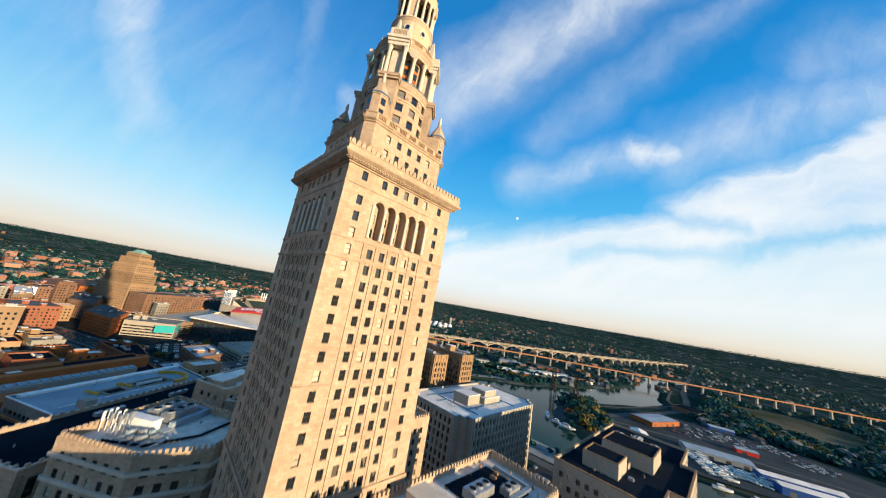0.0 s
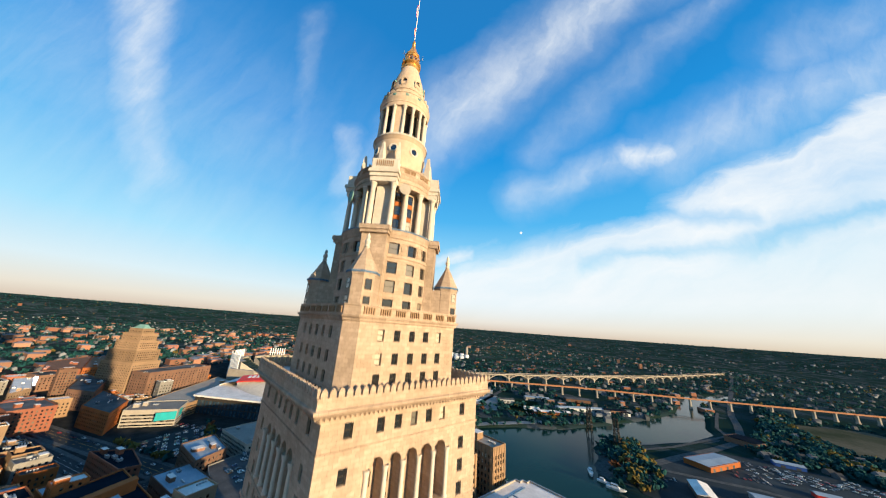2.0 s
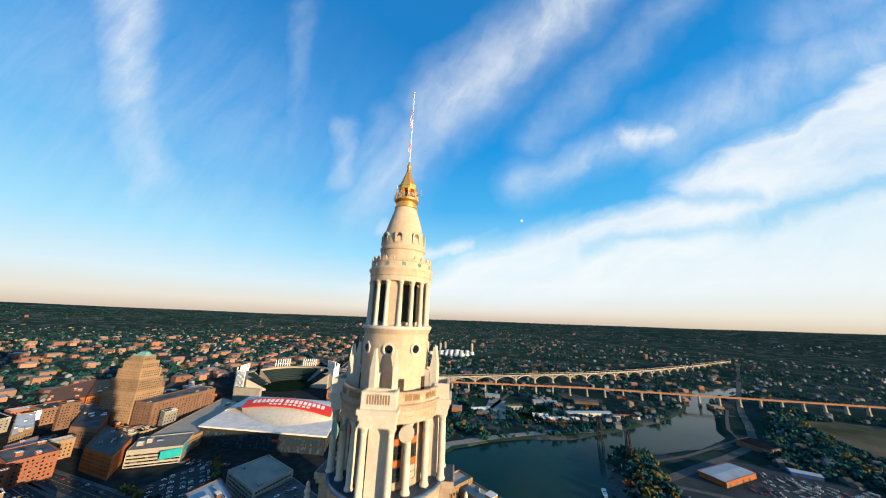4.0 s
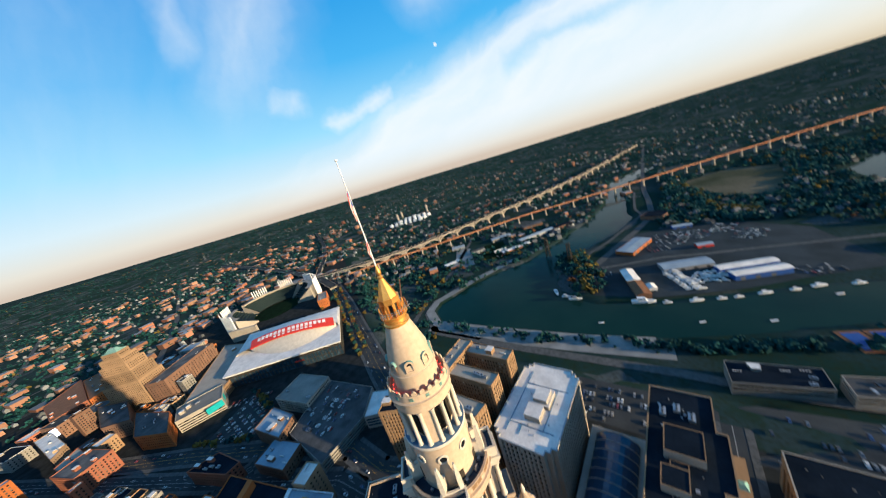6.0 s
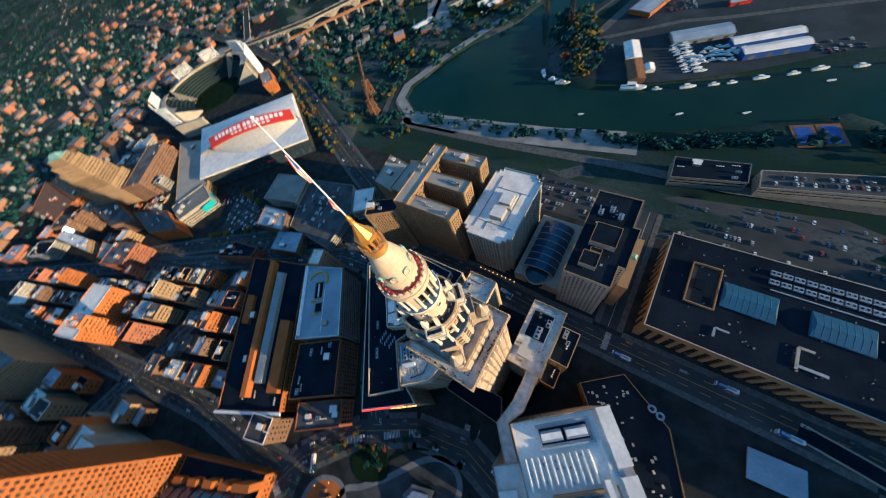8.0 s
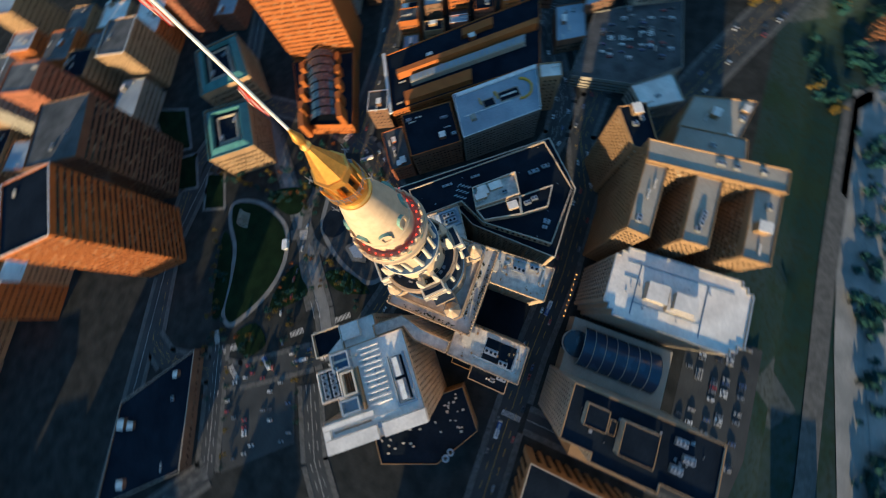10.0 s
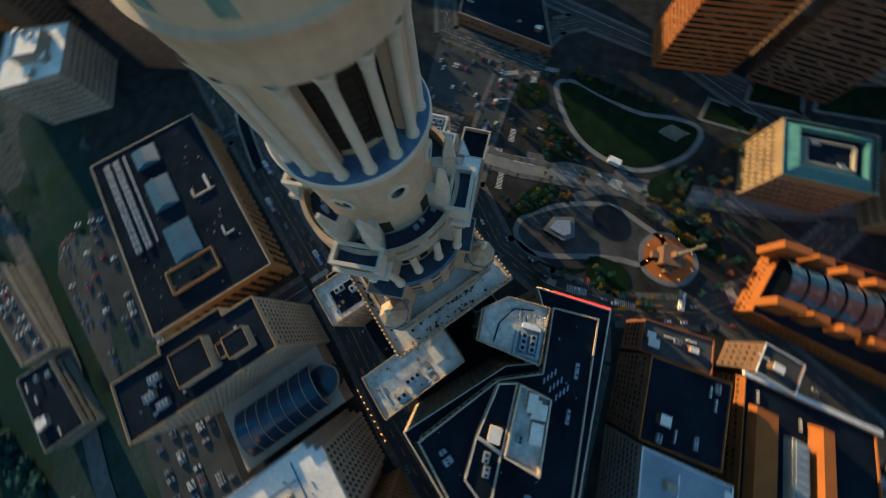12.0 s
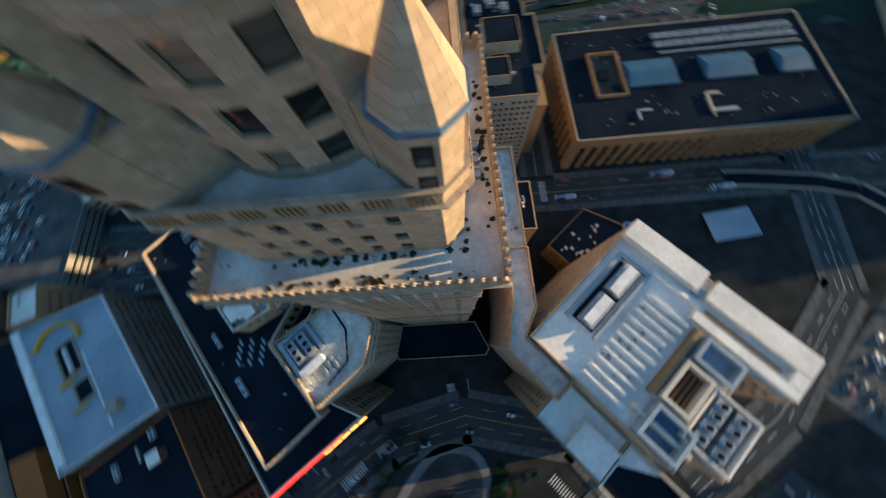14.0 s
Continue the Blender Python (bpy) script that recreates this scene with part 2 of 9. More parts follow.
LIME = surf("limestone", (0.525, 0.39, 0.285), (0.41, 0.305, 0.215), 0.16, 1.1, 0.85, 0.2, streak=0.4, course=0.62)
LIME_PALE = surf("pale_limestone", (0.62, 0.55, 0.455), (0.50, 0.44, 0.36), 0.25, 1.6, 0.8, 0.2, streak=0.25)
LIME_TOP = surf("smooth_limestone", (0.57, 0.43, 0.305), (0.47, 0.355, 0.25), 0.2, 1.3, 0.85, 0.15, streak=0.3)
LIME_ROOF = surf("stone_terrace", (0.70, 0.65, 0.58), (0.42, 0.38, 0.34), 0.3, 1.6, 0.9, 0.3)
GOLD = surf("gilding", (0.95, 0.50, 0.13), (0.8, 0.38, 0.09), 0.8, 3.0, 0.35, 0.1, metal=0.75)
TEALROOF = surf("teal_copper_roof", (0.07, 0.22, 0.22), (0.045, 0.15, 0.16), 0.15, 1.0, 0.6, 0.1)
COPPER = surf("green_copper", (0.22, 0.38, 0.33), (0.14, 0.27, 0.24), 0.5, 2.0, 0.7, 0.2)
TEALTRIM = surf("blue_lead_trim", (0.11, 0.19, 0.29), (0.07, 0.125, 0.2), 0.5, 2.0, 0.6, 0.1)
BRICK = surf("red_brick", (0.30, 0.105, 0.06), (0.22, 0.085, 0.05), 0.1, 2.0, 0.9, 0.3, vary=0.35)
BRICK_OR = surf("orange_brick", (0.42, 0.13, 0.036), (0.32, 0.10, 0.03), 0.1, 2.0, 0.9, 0.3, vary=0.25)
BRICK_BR = surf("brown_brick", (0.20, 0.11, 0.07), (0.14, 0.08, 0.055), 0.1, 2.0, 0.9, 0.3, vary=0.35)
BUFF = surf("buff_brick", (0.33, 0.215, 0.125), (0.25, 0.165, 0.10), 0.08, 1.5, 0.9, 0.2, vary=0.2)
TAN = surf("tan_stone", (0.32, 0.20, 0.11), (0.25, 0.155, 0.085), 0.06, 0.9, 0.85, 0.2, streak=0.25)
CONC = surf("concrete", (0.30, 0.275, 0.24), (0.2, 0.185, 0.16), 0.05, 0.8, 0.9, 0.2, streak=0.3, vary=0.2)
CONC_PALE = surf("pale_concrete", (0.40, 0.35, 0.285), (0.31, 0.27, 0.22), 0.06, 0.9, 0.85, 0.15, streak=0.25)
GRANITE = surf("orange_granite", (0.37, 0.115, 0.032), (0.29, 0.09, 0.026), 0.05, 0.7, 0.5, 0.1)
ROOF_W = surf("white_membrane", (0.84, 0.78, 0.71), (0.62, 0.57, 0.52), 0.09, 0.7, 0.75, 0.15)
ROOF_D = surf("dark_roofing", (0.015, 0.022, 0.032), (0.008, 0.012, 0.018), 0.06, 0.7, 0.95, 0.25, spec=0.0)
ROOF_G = surf("grey_roofing", (0.12, 0.12, 0.12), (0.05, 0.053, 0.055), 0.07, 0.7, 0.9, 0.25, vary=0.45)
ROOF_BL = surf("blue_grey_roofing", (0.32, 0.38, 0.43), (0.22, 0.27, 0.32), 0.05, 0.6, 0.7, 0.15)
ASPHALT = surf("asphalt", (0.066, 0.069, 0.069), (0.042, 0.045, 0.046), 0.05, 0.9, 0.95, 0.2, spec=0.0)
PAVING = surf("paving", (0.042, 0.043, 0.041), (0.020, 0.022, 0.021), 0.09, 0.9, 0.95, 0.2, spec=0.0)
SIDEWALK = surf("concrete_sidewalk", (0.13, 0.128, 0.12), (0.075, 0.075, 0.072), 0.3, 1.2, 0.9, 0.2, spec=0.0)
PATHC = surf("pale_path", (0.20, 0.20, 0.195), (0.13, 0.13, 0.128), 0.1, 0.9, 0.85, 0.15)
# gravel coloured dark blue in place of shade over the river yard
GRAVEL = surf("shade_blue_gravel", (0.038, 0.050, 0.058), (0.018, 0.026, 0.030), 0.03, 0.6, 0.95, 0.3)
RIVERWALK = surf("pale_concrete_walk", (0.30, 0.29, 0.27), (0.18, 0.18, 0.17), 0.06, 0.7, 0.9, 0.2)
BLUEGLAZE = surf("blue_rooflight_glazing", (0.03, 0.12, 0.19), (0.022, 0.085, 0.14), 0.1, 1.0, 0.5, 0.0, spec=0.1)
MEADOW = surf("dry_meadow", (0.16, 0.135, 0.095), (0.030, 0.042, 0.022), 0.008, 0.25, 0.95, 0.2, spec=0.0)
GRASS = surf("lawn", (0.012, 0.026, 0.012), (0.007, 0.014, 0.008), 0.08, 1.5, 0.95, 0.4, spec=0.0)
STEEL = surf("galvanised_steel", (0.42, 0.43, 0.44), (0.3, 0.31, 0.33), 0.6, 3.0, 0.45, 0.1, metal=0.6)
WHITEP = surf("white_paint", (0.82, 0.81, 0.79), (0.6, 0.59, 0.57), 0.4, 2.0, 0.5, 0.05)
LINEP = surf("road_paint", (0.62, 0.6, 0.56), (0.4, 0.39, 0.37), 0.4, 2.0, 0.8, 0.05)
YELLOWP = surf("yellow_paint", (0.60, 0.34, 0.05), (0.5, 0.28, 0.05), 0.5, 2.0, 0.6, 0.05)
REDP = surf("red_sign", (0.62, 0.045, 0.03), (0.52, 0.04, 0.03), 0.2, 1.5, 0.45, 0.0)
TEALP = surf("teal_sign", (0.02, 0.33, 0.34), (0.02, 0.26, 0.28), 0.2, 1.5, 0.45, 0.0)
BLUEP = surf("blue_paint", (0.03, 0.09, 0.30), (0.025, 0.07, 0.24), 0.2, 1.5, 0.5, 0.0)
RUST = surf("rusty_steel", (0.24, 0.11, 0.055), (0.16, 0.075, 0.04), 0.2, 1.5, 0.8, 0.2)
VIADUCT = surf("rust_painted_girder", (0.42, 0.20, 0.10), (0.32, 0.15, 0.08), 0.05, 0.6, 0.9, 0.2, streak=0.3)
BARK = surf("bark", (0.07, 0.05, 0.035), (0.05, 0.036, 0.026), 0.6, 4.0, 0.95, 0.4)
# blue-teal in the leaf colour stands in for haze over far woods
LEAF = surf("haze_tinted_leaves", (0.015, 0.062, 0.054), (0.009, 0.042, 0.044), 0.03, 0.6, 0.9, 0.3, island=0.45)
LEAF_Y = surf("yellow_leaves", (0.15, 0.10, 0.02), (0.085, 0.07, 0.02), 0.04, 0.6, 0.9, 0.3, island=0.4)
LEAF_R = surf("rust_leaves", (0.15, 0.05, 0.02), (0.1, 0.045, 0.018), 0.04, 0.6, 0.9, 0.3, island=0.4)
GLASS = glass_mat("window_glass", (0.018, 0.020, 0.022), (0.50, 0.44, 0.34), 0.2)
GLASS_D = glass_mat("dark_window_glass", (0.012, 0.014, 0.017), (0.2, 0.17, 0.13), 0.2)
FGLASS = facade_glass("facade_glass", (0.014, 0.017, 0.020), (0.16, 0.135, 0.10))
FGLASS_B = facade_glass("blue_facade_glass", (0.02, 0.04, 0.06), (0.05, 0.08, 0.10))
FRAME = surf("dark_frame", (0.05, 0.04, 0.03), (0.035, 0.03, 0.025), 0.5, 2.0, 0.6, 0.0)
LAMP_R = glow("red_aviation_light", (1.0, 0.06, 0.03), 1.3)
NEON_R = glow("red_neon", (1.0, 0.045, 0.02), 1.3)
LAMP_W = glow("warm_lamp", (1.0, 0.40, 0.09), 2.2)
LED_W = glow("led_screen", (0.75, 0.85, 1.0), 2.2)


def water_mat():
    m = bpy.data.materials.new("river_water")
    m.use_nodes = True
    nt = m.node_tree
    b = nt.nodes["Principled BSDF"]
    nt.links.new(mixer(nt, ramp(nt, noise_node(nt, 0.012, 4), 0.35, 0.7), (0.005, 0.024, 0.021), (0.010, 0.034, 0.027)), b.inputs["Base Color"])
    b.inputs["Roughness"].default_value = 0.12
    b.inputs["Specular IOR Level"].default_value = 0.3
    b.inputs["IOR"].default_value = 1.16
    bn = nt.nodes.new("ShaderNodeBump")
    bn.inputs["Strength"].default_value = 0.35
    bn.inputs["Distance"].default_value = 0.25
    nt.links.new(noise_node(nt, 0.35, 5, stretch=(1, 0.5, 1)), bn.inputs["Height"])
    nt.links.new(bn.outputs[0], b.inputs["Normal"])
    return m


WATER = water_mat()


def land_mat():
    """Ground beyond the streets: yards, lots, rough grass and woods, at several scales; blue-teal tones paint in haze.
    """
    m = bpy.data.materials.new("land")
    m.use_nodes = True
    nt = m.node_tree
    b = nt.nodes["Principled BSDF"]
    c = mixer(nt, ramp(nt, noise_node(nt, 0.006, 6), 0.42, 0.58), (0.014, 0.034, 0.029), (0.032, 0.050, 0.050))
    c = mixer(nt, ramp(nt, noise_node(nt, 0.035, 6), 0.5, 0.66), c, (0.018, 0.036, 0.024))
    v = nt.nodes.new("ShaderNodeTexVoronoi")
    v.inputs["Scale"].default_value = 0.02
    nt.links.new(nt.nodes.new("ShaderNodeNewGeometry").outputs["Position"], v.inputs["Vector"])
    g = nt.nodes.new("ShaderNodeSeparateColor")
    nt.links.new(v.outputs["Color"], g.inputs[0])
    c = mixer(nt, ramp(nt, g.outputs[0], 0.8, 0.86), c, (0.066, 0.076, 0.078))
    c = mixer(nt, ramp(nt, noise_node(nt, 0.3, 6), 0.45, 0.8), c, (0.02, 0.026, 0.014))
    nt.links.new(c, b.inputs["Base Color"])
    b.inputs["Roughness"].default_value = 0.95
    b.inputs["Specular IOR Level"].default_value = 0.0
    return m


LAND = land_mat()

# ================= mesh tools =================
class MB:
    """Collects the faces of one mesh."""
    def __init__(self):
        self.v, self.f, self.m = [], [], []

    def add(self, verts, faces, mi=0):
        n = len(self.v)
        self.v.extend(verts)
        self.f.extend([[i + n for i in q] for q in faces])
        self.m.extend([mi] * len(faces))
        return self

    def box(self, x0, y0, z0, x1, y1, z1, mi=0):
        return self.prism([(x0, y0), (x1, y0), (x1, y1), (x0, y1)], z0, z1, mi)

    def prism(self, poly, z0, z1, mi=0, top=None, bottom=True):
        n = len(poly)
        top = top or poly
        faces = [[i, (i + 1) % n, n + (i + 1) % n, n + i] for i in range(n)] + [list(range(n, 2 * n))]
        if bottom:
            faces.append(list(range(n))[::-1])
        return self.add([(x, y, z0) for x, y in poly] + [(x, y, z1) for x, y in top], faces, mi)

    def rings(self, loops, mi=0):
        """One skin through closed loops ((x, y) points, z), from below to above."""
        n = len(loops[0][0])
        vs = [(x, y, z) for poly, z in loops for x, y in poly]
        return self.add(vs, [[j * n + k, j * n + (k + 1) % n, (j + 1) * n + (k + 1) % n, (j + 1) * n + k] for j in range(len(loops) - 1) for k in range(n)], mi)

    def obox(self, c, ang, lx, ly, z0, z1, mi=0):
        return self.prism(orect(c, ang, lx, ly), z0, z1, mi)

    def lathe(self, prof, n=48, mi=0, a0=0.0, a1=2 * math.pi, c=(0, 0)):
        """prof: (radius, z) from below to above."""
        full = abs(a1 - a0 - 2 * math.pi) < 1e-6
        k = n if full else n + 1
        vs = []
        for r, z in prof:
            for i in range(k):
                a = a0 + (a1 - a0) * i / n
                vs.append((c[0] + r * math.cos(a), c[1] + r * math.sin(a), z))
        fs = []
        for j in range(len(prof) - 1):
            for i in range(n):
                i2 = (i + 1) % k
                fs.append([j * k + i, j * k + i2, (j + 1) * k + i2, (j + 1) * k + i])
        return self.add(vs, fs, mi)

    def disc(self, r, z, n=48, mi=0, c=(0, 0)):
        return self.add([(c[0] + r * math.cos(2 * math.pi * i / n), c[1] + r * math.sin(2 * math.pi * i / n), z) for i in range(n)], [list(range(n))], mi)

    def beam(self, a, b, w, h, mi=0):
        """A bar from a to b."""
        a, b = Vector(a), Vector(b)
        d = (b - a).normalized()
        up = Vector((0, 0, 1)) if abs(d.z) < 0.95 else Vector((1, 0, 0))
        s = d.cross(up).normalized() * (w / 2)
        u = s.cross(d).normalized() * (h / 2)
        vs = [tuple(p + q) for p in (a, b) for q in (-s - u, s - u, s + u, -s + u)]
        return self.add(vs, [[0, 1, 2, 3], [7, 6, 5, 4], [0, 4, 5, 1], [1, 5, 6, 2], [2, 6, 7, 3], [3, 7, 4, 0]], mi)

    def weld(self):
        """Join points that lie within a few millimetres."""
        seen, place, vs = {}, [], []
        for p in self.v:
            k = tuple(round(c / 0.004) for c in p)
            if k not in seen:
                seen[k] = len(vs)
                vs.append(p)
            place.append(seen[k])
        self.v, self.f = vs, [[place[i] for i in f] for f in self.f]
        return self

    def mesh(self, name, *mats, smooth=False):
        me = bpy.data.meshes.new(name)
        me.from_pydata(self.v, [], self.f)
        for m in mats:
            me.materials.append(m)
        if len(mats) > 1:
            me.polygons.foreach_set("material_index", self.m)
        if smooth:
            me.polygons.foreach_set("use_smooth", [True] * len(self.f))
            me.set_sharp_from_angle(angle=radians(32))
        me.update()
        return me


def orect(c, ang, lx, ly):
    """A rectangle round c, turned by ang degrees."""
    ca, sa = math.cos(radians(ang)), math.sin(radians(ang))
    return [(c[0] + u * ca - v * sa, c[1] + u * sa + v * ca) for u, v in ((-lx / 2, -ly / 2), (lx / 2, -ly / 2), (lx / 2, ly / 2), (-lx / 2, ly / 2))]


def ring(r, n=32, c=(0, 0), turn=0.0):
    return [(c[0] + r * math.cos(2 * math.pi * i / n + turn), c[1] + r * math.sin(2 * math.pi * i / n + turn)) for i in range(n)]


def root(name, x=0.0, y=0.0, z=0.0, label="", category="", group="", kind=""):
    ob = new(name)
    ob.empty_display_size = 2
    ob.location = (x, y, z)
    tagged(ob, label, category, group, kind)
    ROOT_AT[ob.name] = Vector((x, y, z))
    return ob


ROOT_AT = {}


def part(name, mb, mats, parent, label="", kind="", smooth=False, at=None, turn=0.0):
    """One mesh object under a thing or part. Meshes hold world places; at/turn place a mesh built round its own origin."""
    me = mb if not isinstance(mb, MB) else mb.mesh(name, *(mats if isinstance(mats, tuple) else (mats,)), smooth=smooth)
    ob = new(name, me)
    m = Matrix.Identity(4) if at is None else Matrix.Translation(at) @ Matrix.Rotation(turn, 4, "Z")
    if parent is not None:
        ob.parent = parent
        base = WORLD.get(parent.name)
        if base is None:
            base = Matrix.Translation(parent.location)
        ob.matrix_parent_inverse = base.inverted()
        ob.matrix_basis = m
    else:
        ob.matrix_basis = m
    WORLD[ob.name] = m
    if label or kind:
        tagged(ob, label, "", "", kind)
    return ob


WORLD = {}


def thing(name, mb, mats, label, category, group="", kind="", smooth=False):
    """A thing of one mesh."""
    ob = new(name, mb.mesh(name, *(mats if isinstance(mats, tuple) else (mats,)), smooth=smooth))
    WORLD[ob.name] = Matrix.Identity(4)
    return tagged(ob, label, category, group, kind)


def wall_face(mb, o, u, width, z0, z1, cols, rows, ww, wh, depth, glaze=None, mi=0, arch=False):
    """A wall from o along the unit way u with real openings at cols x rows, ww x wh, and reveals depth deep.
    The wall's outside lies to the right of u. Returns the openings' middles and the wall's angle."""
    nx, ny = u[1], -u[0]
    cols = [c for c in cols if ww / 2 < c < width - ww / 2]
    P = lambda a, z, d=0.0: (o[0] + u[0] * a - nx * d, o[1] + u[1] * a - ny * d, z)
    us = [0.0]
    for c in cols:
        us += [c - ww / 2, c + ww / 2]
    us.append(width)
    zs = [z0]
    for r in rows:
        zs += [r - wh / 2, r + wh / 2]
    zs.append(z1)
    v, f = mb.v, mb.f
    def quad(a, b, c, d):
        n = len(v)
        v.extend((a, b, c, d))
        f.append([n, n + 1, n + 2, n + 3])
        mb.m.append(mi)
    for i in range(len(us) - 1):
        a, b = us[i], us[i + 1]
        if b - a < 1e-4:
            continue
        if i % 2 == 0:
            quad(P(a, z0), P(b, z0), P(b, z1), P(a, z1))
        else:
            for j in range(0, len(zs) - 1, 2):
                quad(P(a, zs[j]), P(b, zs[j]), P(b, zs[j + 1]), P(a, zs[j + 1]))
            for j in range(1, len(zs) - 1, 2):
                p, q = zs[j], zs[j + 1]
                quad(P(a, p), P(a, p, depth), P(a, q, depth), P(a, q))
                quad(P(b, p, depth), P(b, p), P(b, q), P(b, q, depth))
                quad(P(a, p), P(b, p), P(b, p, depth), P(a, p, depth))
                quad(P(a, q, depth), P(b, q, depth), P(b, q), P(a, q))
    if glaze is not None and cols and rows:
        a, b, p, q = cols[0] - ww / 2 - 0.1, cols[-1] + ww / 2 + 0.1, zs[1] - 0.1, zs[-2] + 0.1
        glaze.add([P(a, p, depth), P(b, p, depth), P(b, q, depth), P(a, q, depth)], [[0, 1, 2, 3]])
    return [(P(c, r, depth - 0.02), math.atan2(u[1], u[0])) for c in cols for r in rows]


def pane_mesh(name, w, h, bars=1, cross=True, glass=None):
    """A window to set into an opening: glass with a frame and rails in front."""
    mb = MB()
    mb.add([(-w / 2, 0, -h / 2), (w / 2, 0, -h / 2), (w / 2, 0, h / 2), (-w / 2, 0, h / 2)], [[0, 1, 2, 3]], 0)
    t = 0.09
    for x0, x1, z0, z1 in ((-w / 2, -w / 2 + t, -h / 2, h / 2), (w / 2 - t, w / 2, -h / 2, h / 2), (-w / 2, w / 2, h / 2 - t, h / 2), (-w / 2, w / 2, -h / 2, -h / 2 + t), (-w / 2, w / 2, -t / 2, t / 2))[: 5 if cross else 4]:
        mb.add([(x0, -0.05, z0), (x1, -0.05, z0), (x1, -0.05, z1), (x0, -0.05, z1)], [[0, 1, 2, 3]], 1)
    return mb.mesh(name, glass or GLASS, FRAME)

# ================= land and water =================
RIVER = [(640, 400), (420, 372), (238, 361), (197, 381), (100, 337), (33, 314), (-55, 298), (-180, 288), (-282, 284), (-318, 310), (-326, 341), (-317, 364), (-305, 412), (-275, 471), (-222, 534), (-200, 600),
         (-185, 640), (-169, 701), (-146, 780), (-128, 878), (-121, 950), (-133, 1109), (-150, 1300), (-60, 1500), (0, 1500), (-75, 1250), (-87, 1111), (-66, 977), (-51, 835), (-35, 795), (-60, 684), (-75, 660), (-100, 603), (-118, 572), (-156, 567), (-150, 500), (-132, 472), (-124, 434), (-104, 396), (-74, 383), (-46, 377), (2, 392), (97, 424), (180, 457), (278, 479), (430, 500), (640, 520)]
OLDBEND = [(330, 990), (345, 850), (420, 815), (560, 850), (560, 1000), (440, 1150)]


def inside(poly, x, y):
    r = np.zeros(x.shape, bool)
    n = len(poly)
    for i in range(n):
        x1, y1 = poly[i]
        x2, y2 = poly[(i + 1) % n]
        if y1 == y2:
            continue
        r ^= ((y1 > y) != (y2 > y)) & (x < (x2 - x1) * (y - y1) / (y2 - y1) + x1)
    return r


def edge_dist(poly, x, y):
    d = np.full(x.shape, 1e9)
    n = len(poly)
    for i in range(n):
        (x1, y1), (x2, y2) = poly[i], poly[(i + 1) % n]
        dx, dy = x2 - x1, y2 - y1
        t = np.clip(((x - x1) * dx + (y - y1) * dy) / (dx * dx + dy * dy), 0, 1)
        d = np.minimum(d, np.hypot(x - x1 - t * dx, y - y1 - t * dy))
    return d


def smooth01(v):
    v = np.clip(v, 0, 1)
    return v * v * (3 - 2 * v)


def elev(x, y):
    """Height of the land: a plateau, the river's low ground, and hills far out that close the horizon."""
    x, y = np.asarray(x, float), np.asarray(y, float)
    bluff = np.where(x > -330, 215 + 0.04 * (x + 330), 215 + (-330 - x) * 0.62)
    low = smooth01((y - bluff + 35) / 60)
    back = smooth01((y - 1500 - 0.3 * (x + 200)) / 700)
    east = smooth01((-x - 330 - 0.35 * (y - 300)) / 500) * smooth01((y - 900) / 500)
    z = -19.0 * low * (1 - np.maximum(back, east))
    r = np.hypot(x, y)
    z = z + 150 * smooth01((r - 3000) / 1900) + 52 * smooth01((r - 4500) / 9000) + 6 * np.sin(x / 610 + 1.3) * np.sin(y / 540) * smooth01((r - 1500) / 1500)
    return z


def ground_at(x, y):
    return float(elev(x, y))


def axis_lines(dense0, dense1, step, mid0, mid1, mstep, far):
    a = list(np.arange(dense0, dense1 + 1, step))
    b = list(np.arange(mid0, dense0 - 1, mstep)) + list(np.arange(dense1 + mstep, mid1, mstep))
    c = [mid0 - (far + mid0) * (k / 14) ** 1.3 for k in range(1, 15)] + [mid1 + (far - mid1) * (k / 14) ** 1.3 for k in range(1, 15)]
    return np.array(sorted(set(np.round(a + b + c, 2))))


gx = axis_lines(-420, 330, 8, -1400, 900, 30, 15000)
gy = axis_lines(180, 920, 8, -900, 1700, 30, 15000)
GX, GY = np.meshgrid(gx, gy)
GZ = elev(GX, GY)
for poly in (RIVER, OLDBEND):
    near = (GX > -500) & (GX < 720) & (GY > 150) & (GY < 1600)
    dist = np.where(near, edge_dist(poly, GX, GY), 1e9)
    wet = near & inside(poly, GX, GY)
    GZ = np.where(wet, -22.0 - np.clip(dist / 6, 0.0, 1.0) * 3, np.minimum(GZ, np.where(near & (GZ < -10), -21.4 + np.clip(dist / 7.0, 0, 1) * 3.0, GZ)))
verts = np.stack([GX.ravel(), GY.ravel(), GZ.ravel()], -1)
nx_, ny_ = len(gx), len(gy)
idx = np.arange(nx_ * ny_).reshape(ny_, nx_)
quads = np.stack([idx[:-1, :-1], idx[:-1, 1:], idx[1:, 1:], idx[1:, :-1]], -1).reshape(-1, 4)
me = bpy.data.meshes.new("ground")
me.from_pydata(verts.tolist(), [], quads.tolist())
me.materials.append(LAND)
me.polygons.foreach_set("use_smooth", [True] * len(quads))
tagged(new("ground", me), "wide land with grass, lots and woods up to hills", "ground", kind="structure")
mb = MB()
mb.add([(-460, 230, -22.2), (660, 230, -22.2), (660, 1520, -22.2), (-460, 1520, -22.2)], [[0, 1, 2, 3]])
thing("water", mb, WATER, "calm dark green river water", "river", kind="structure")


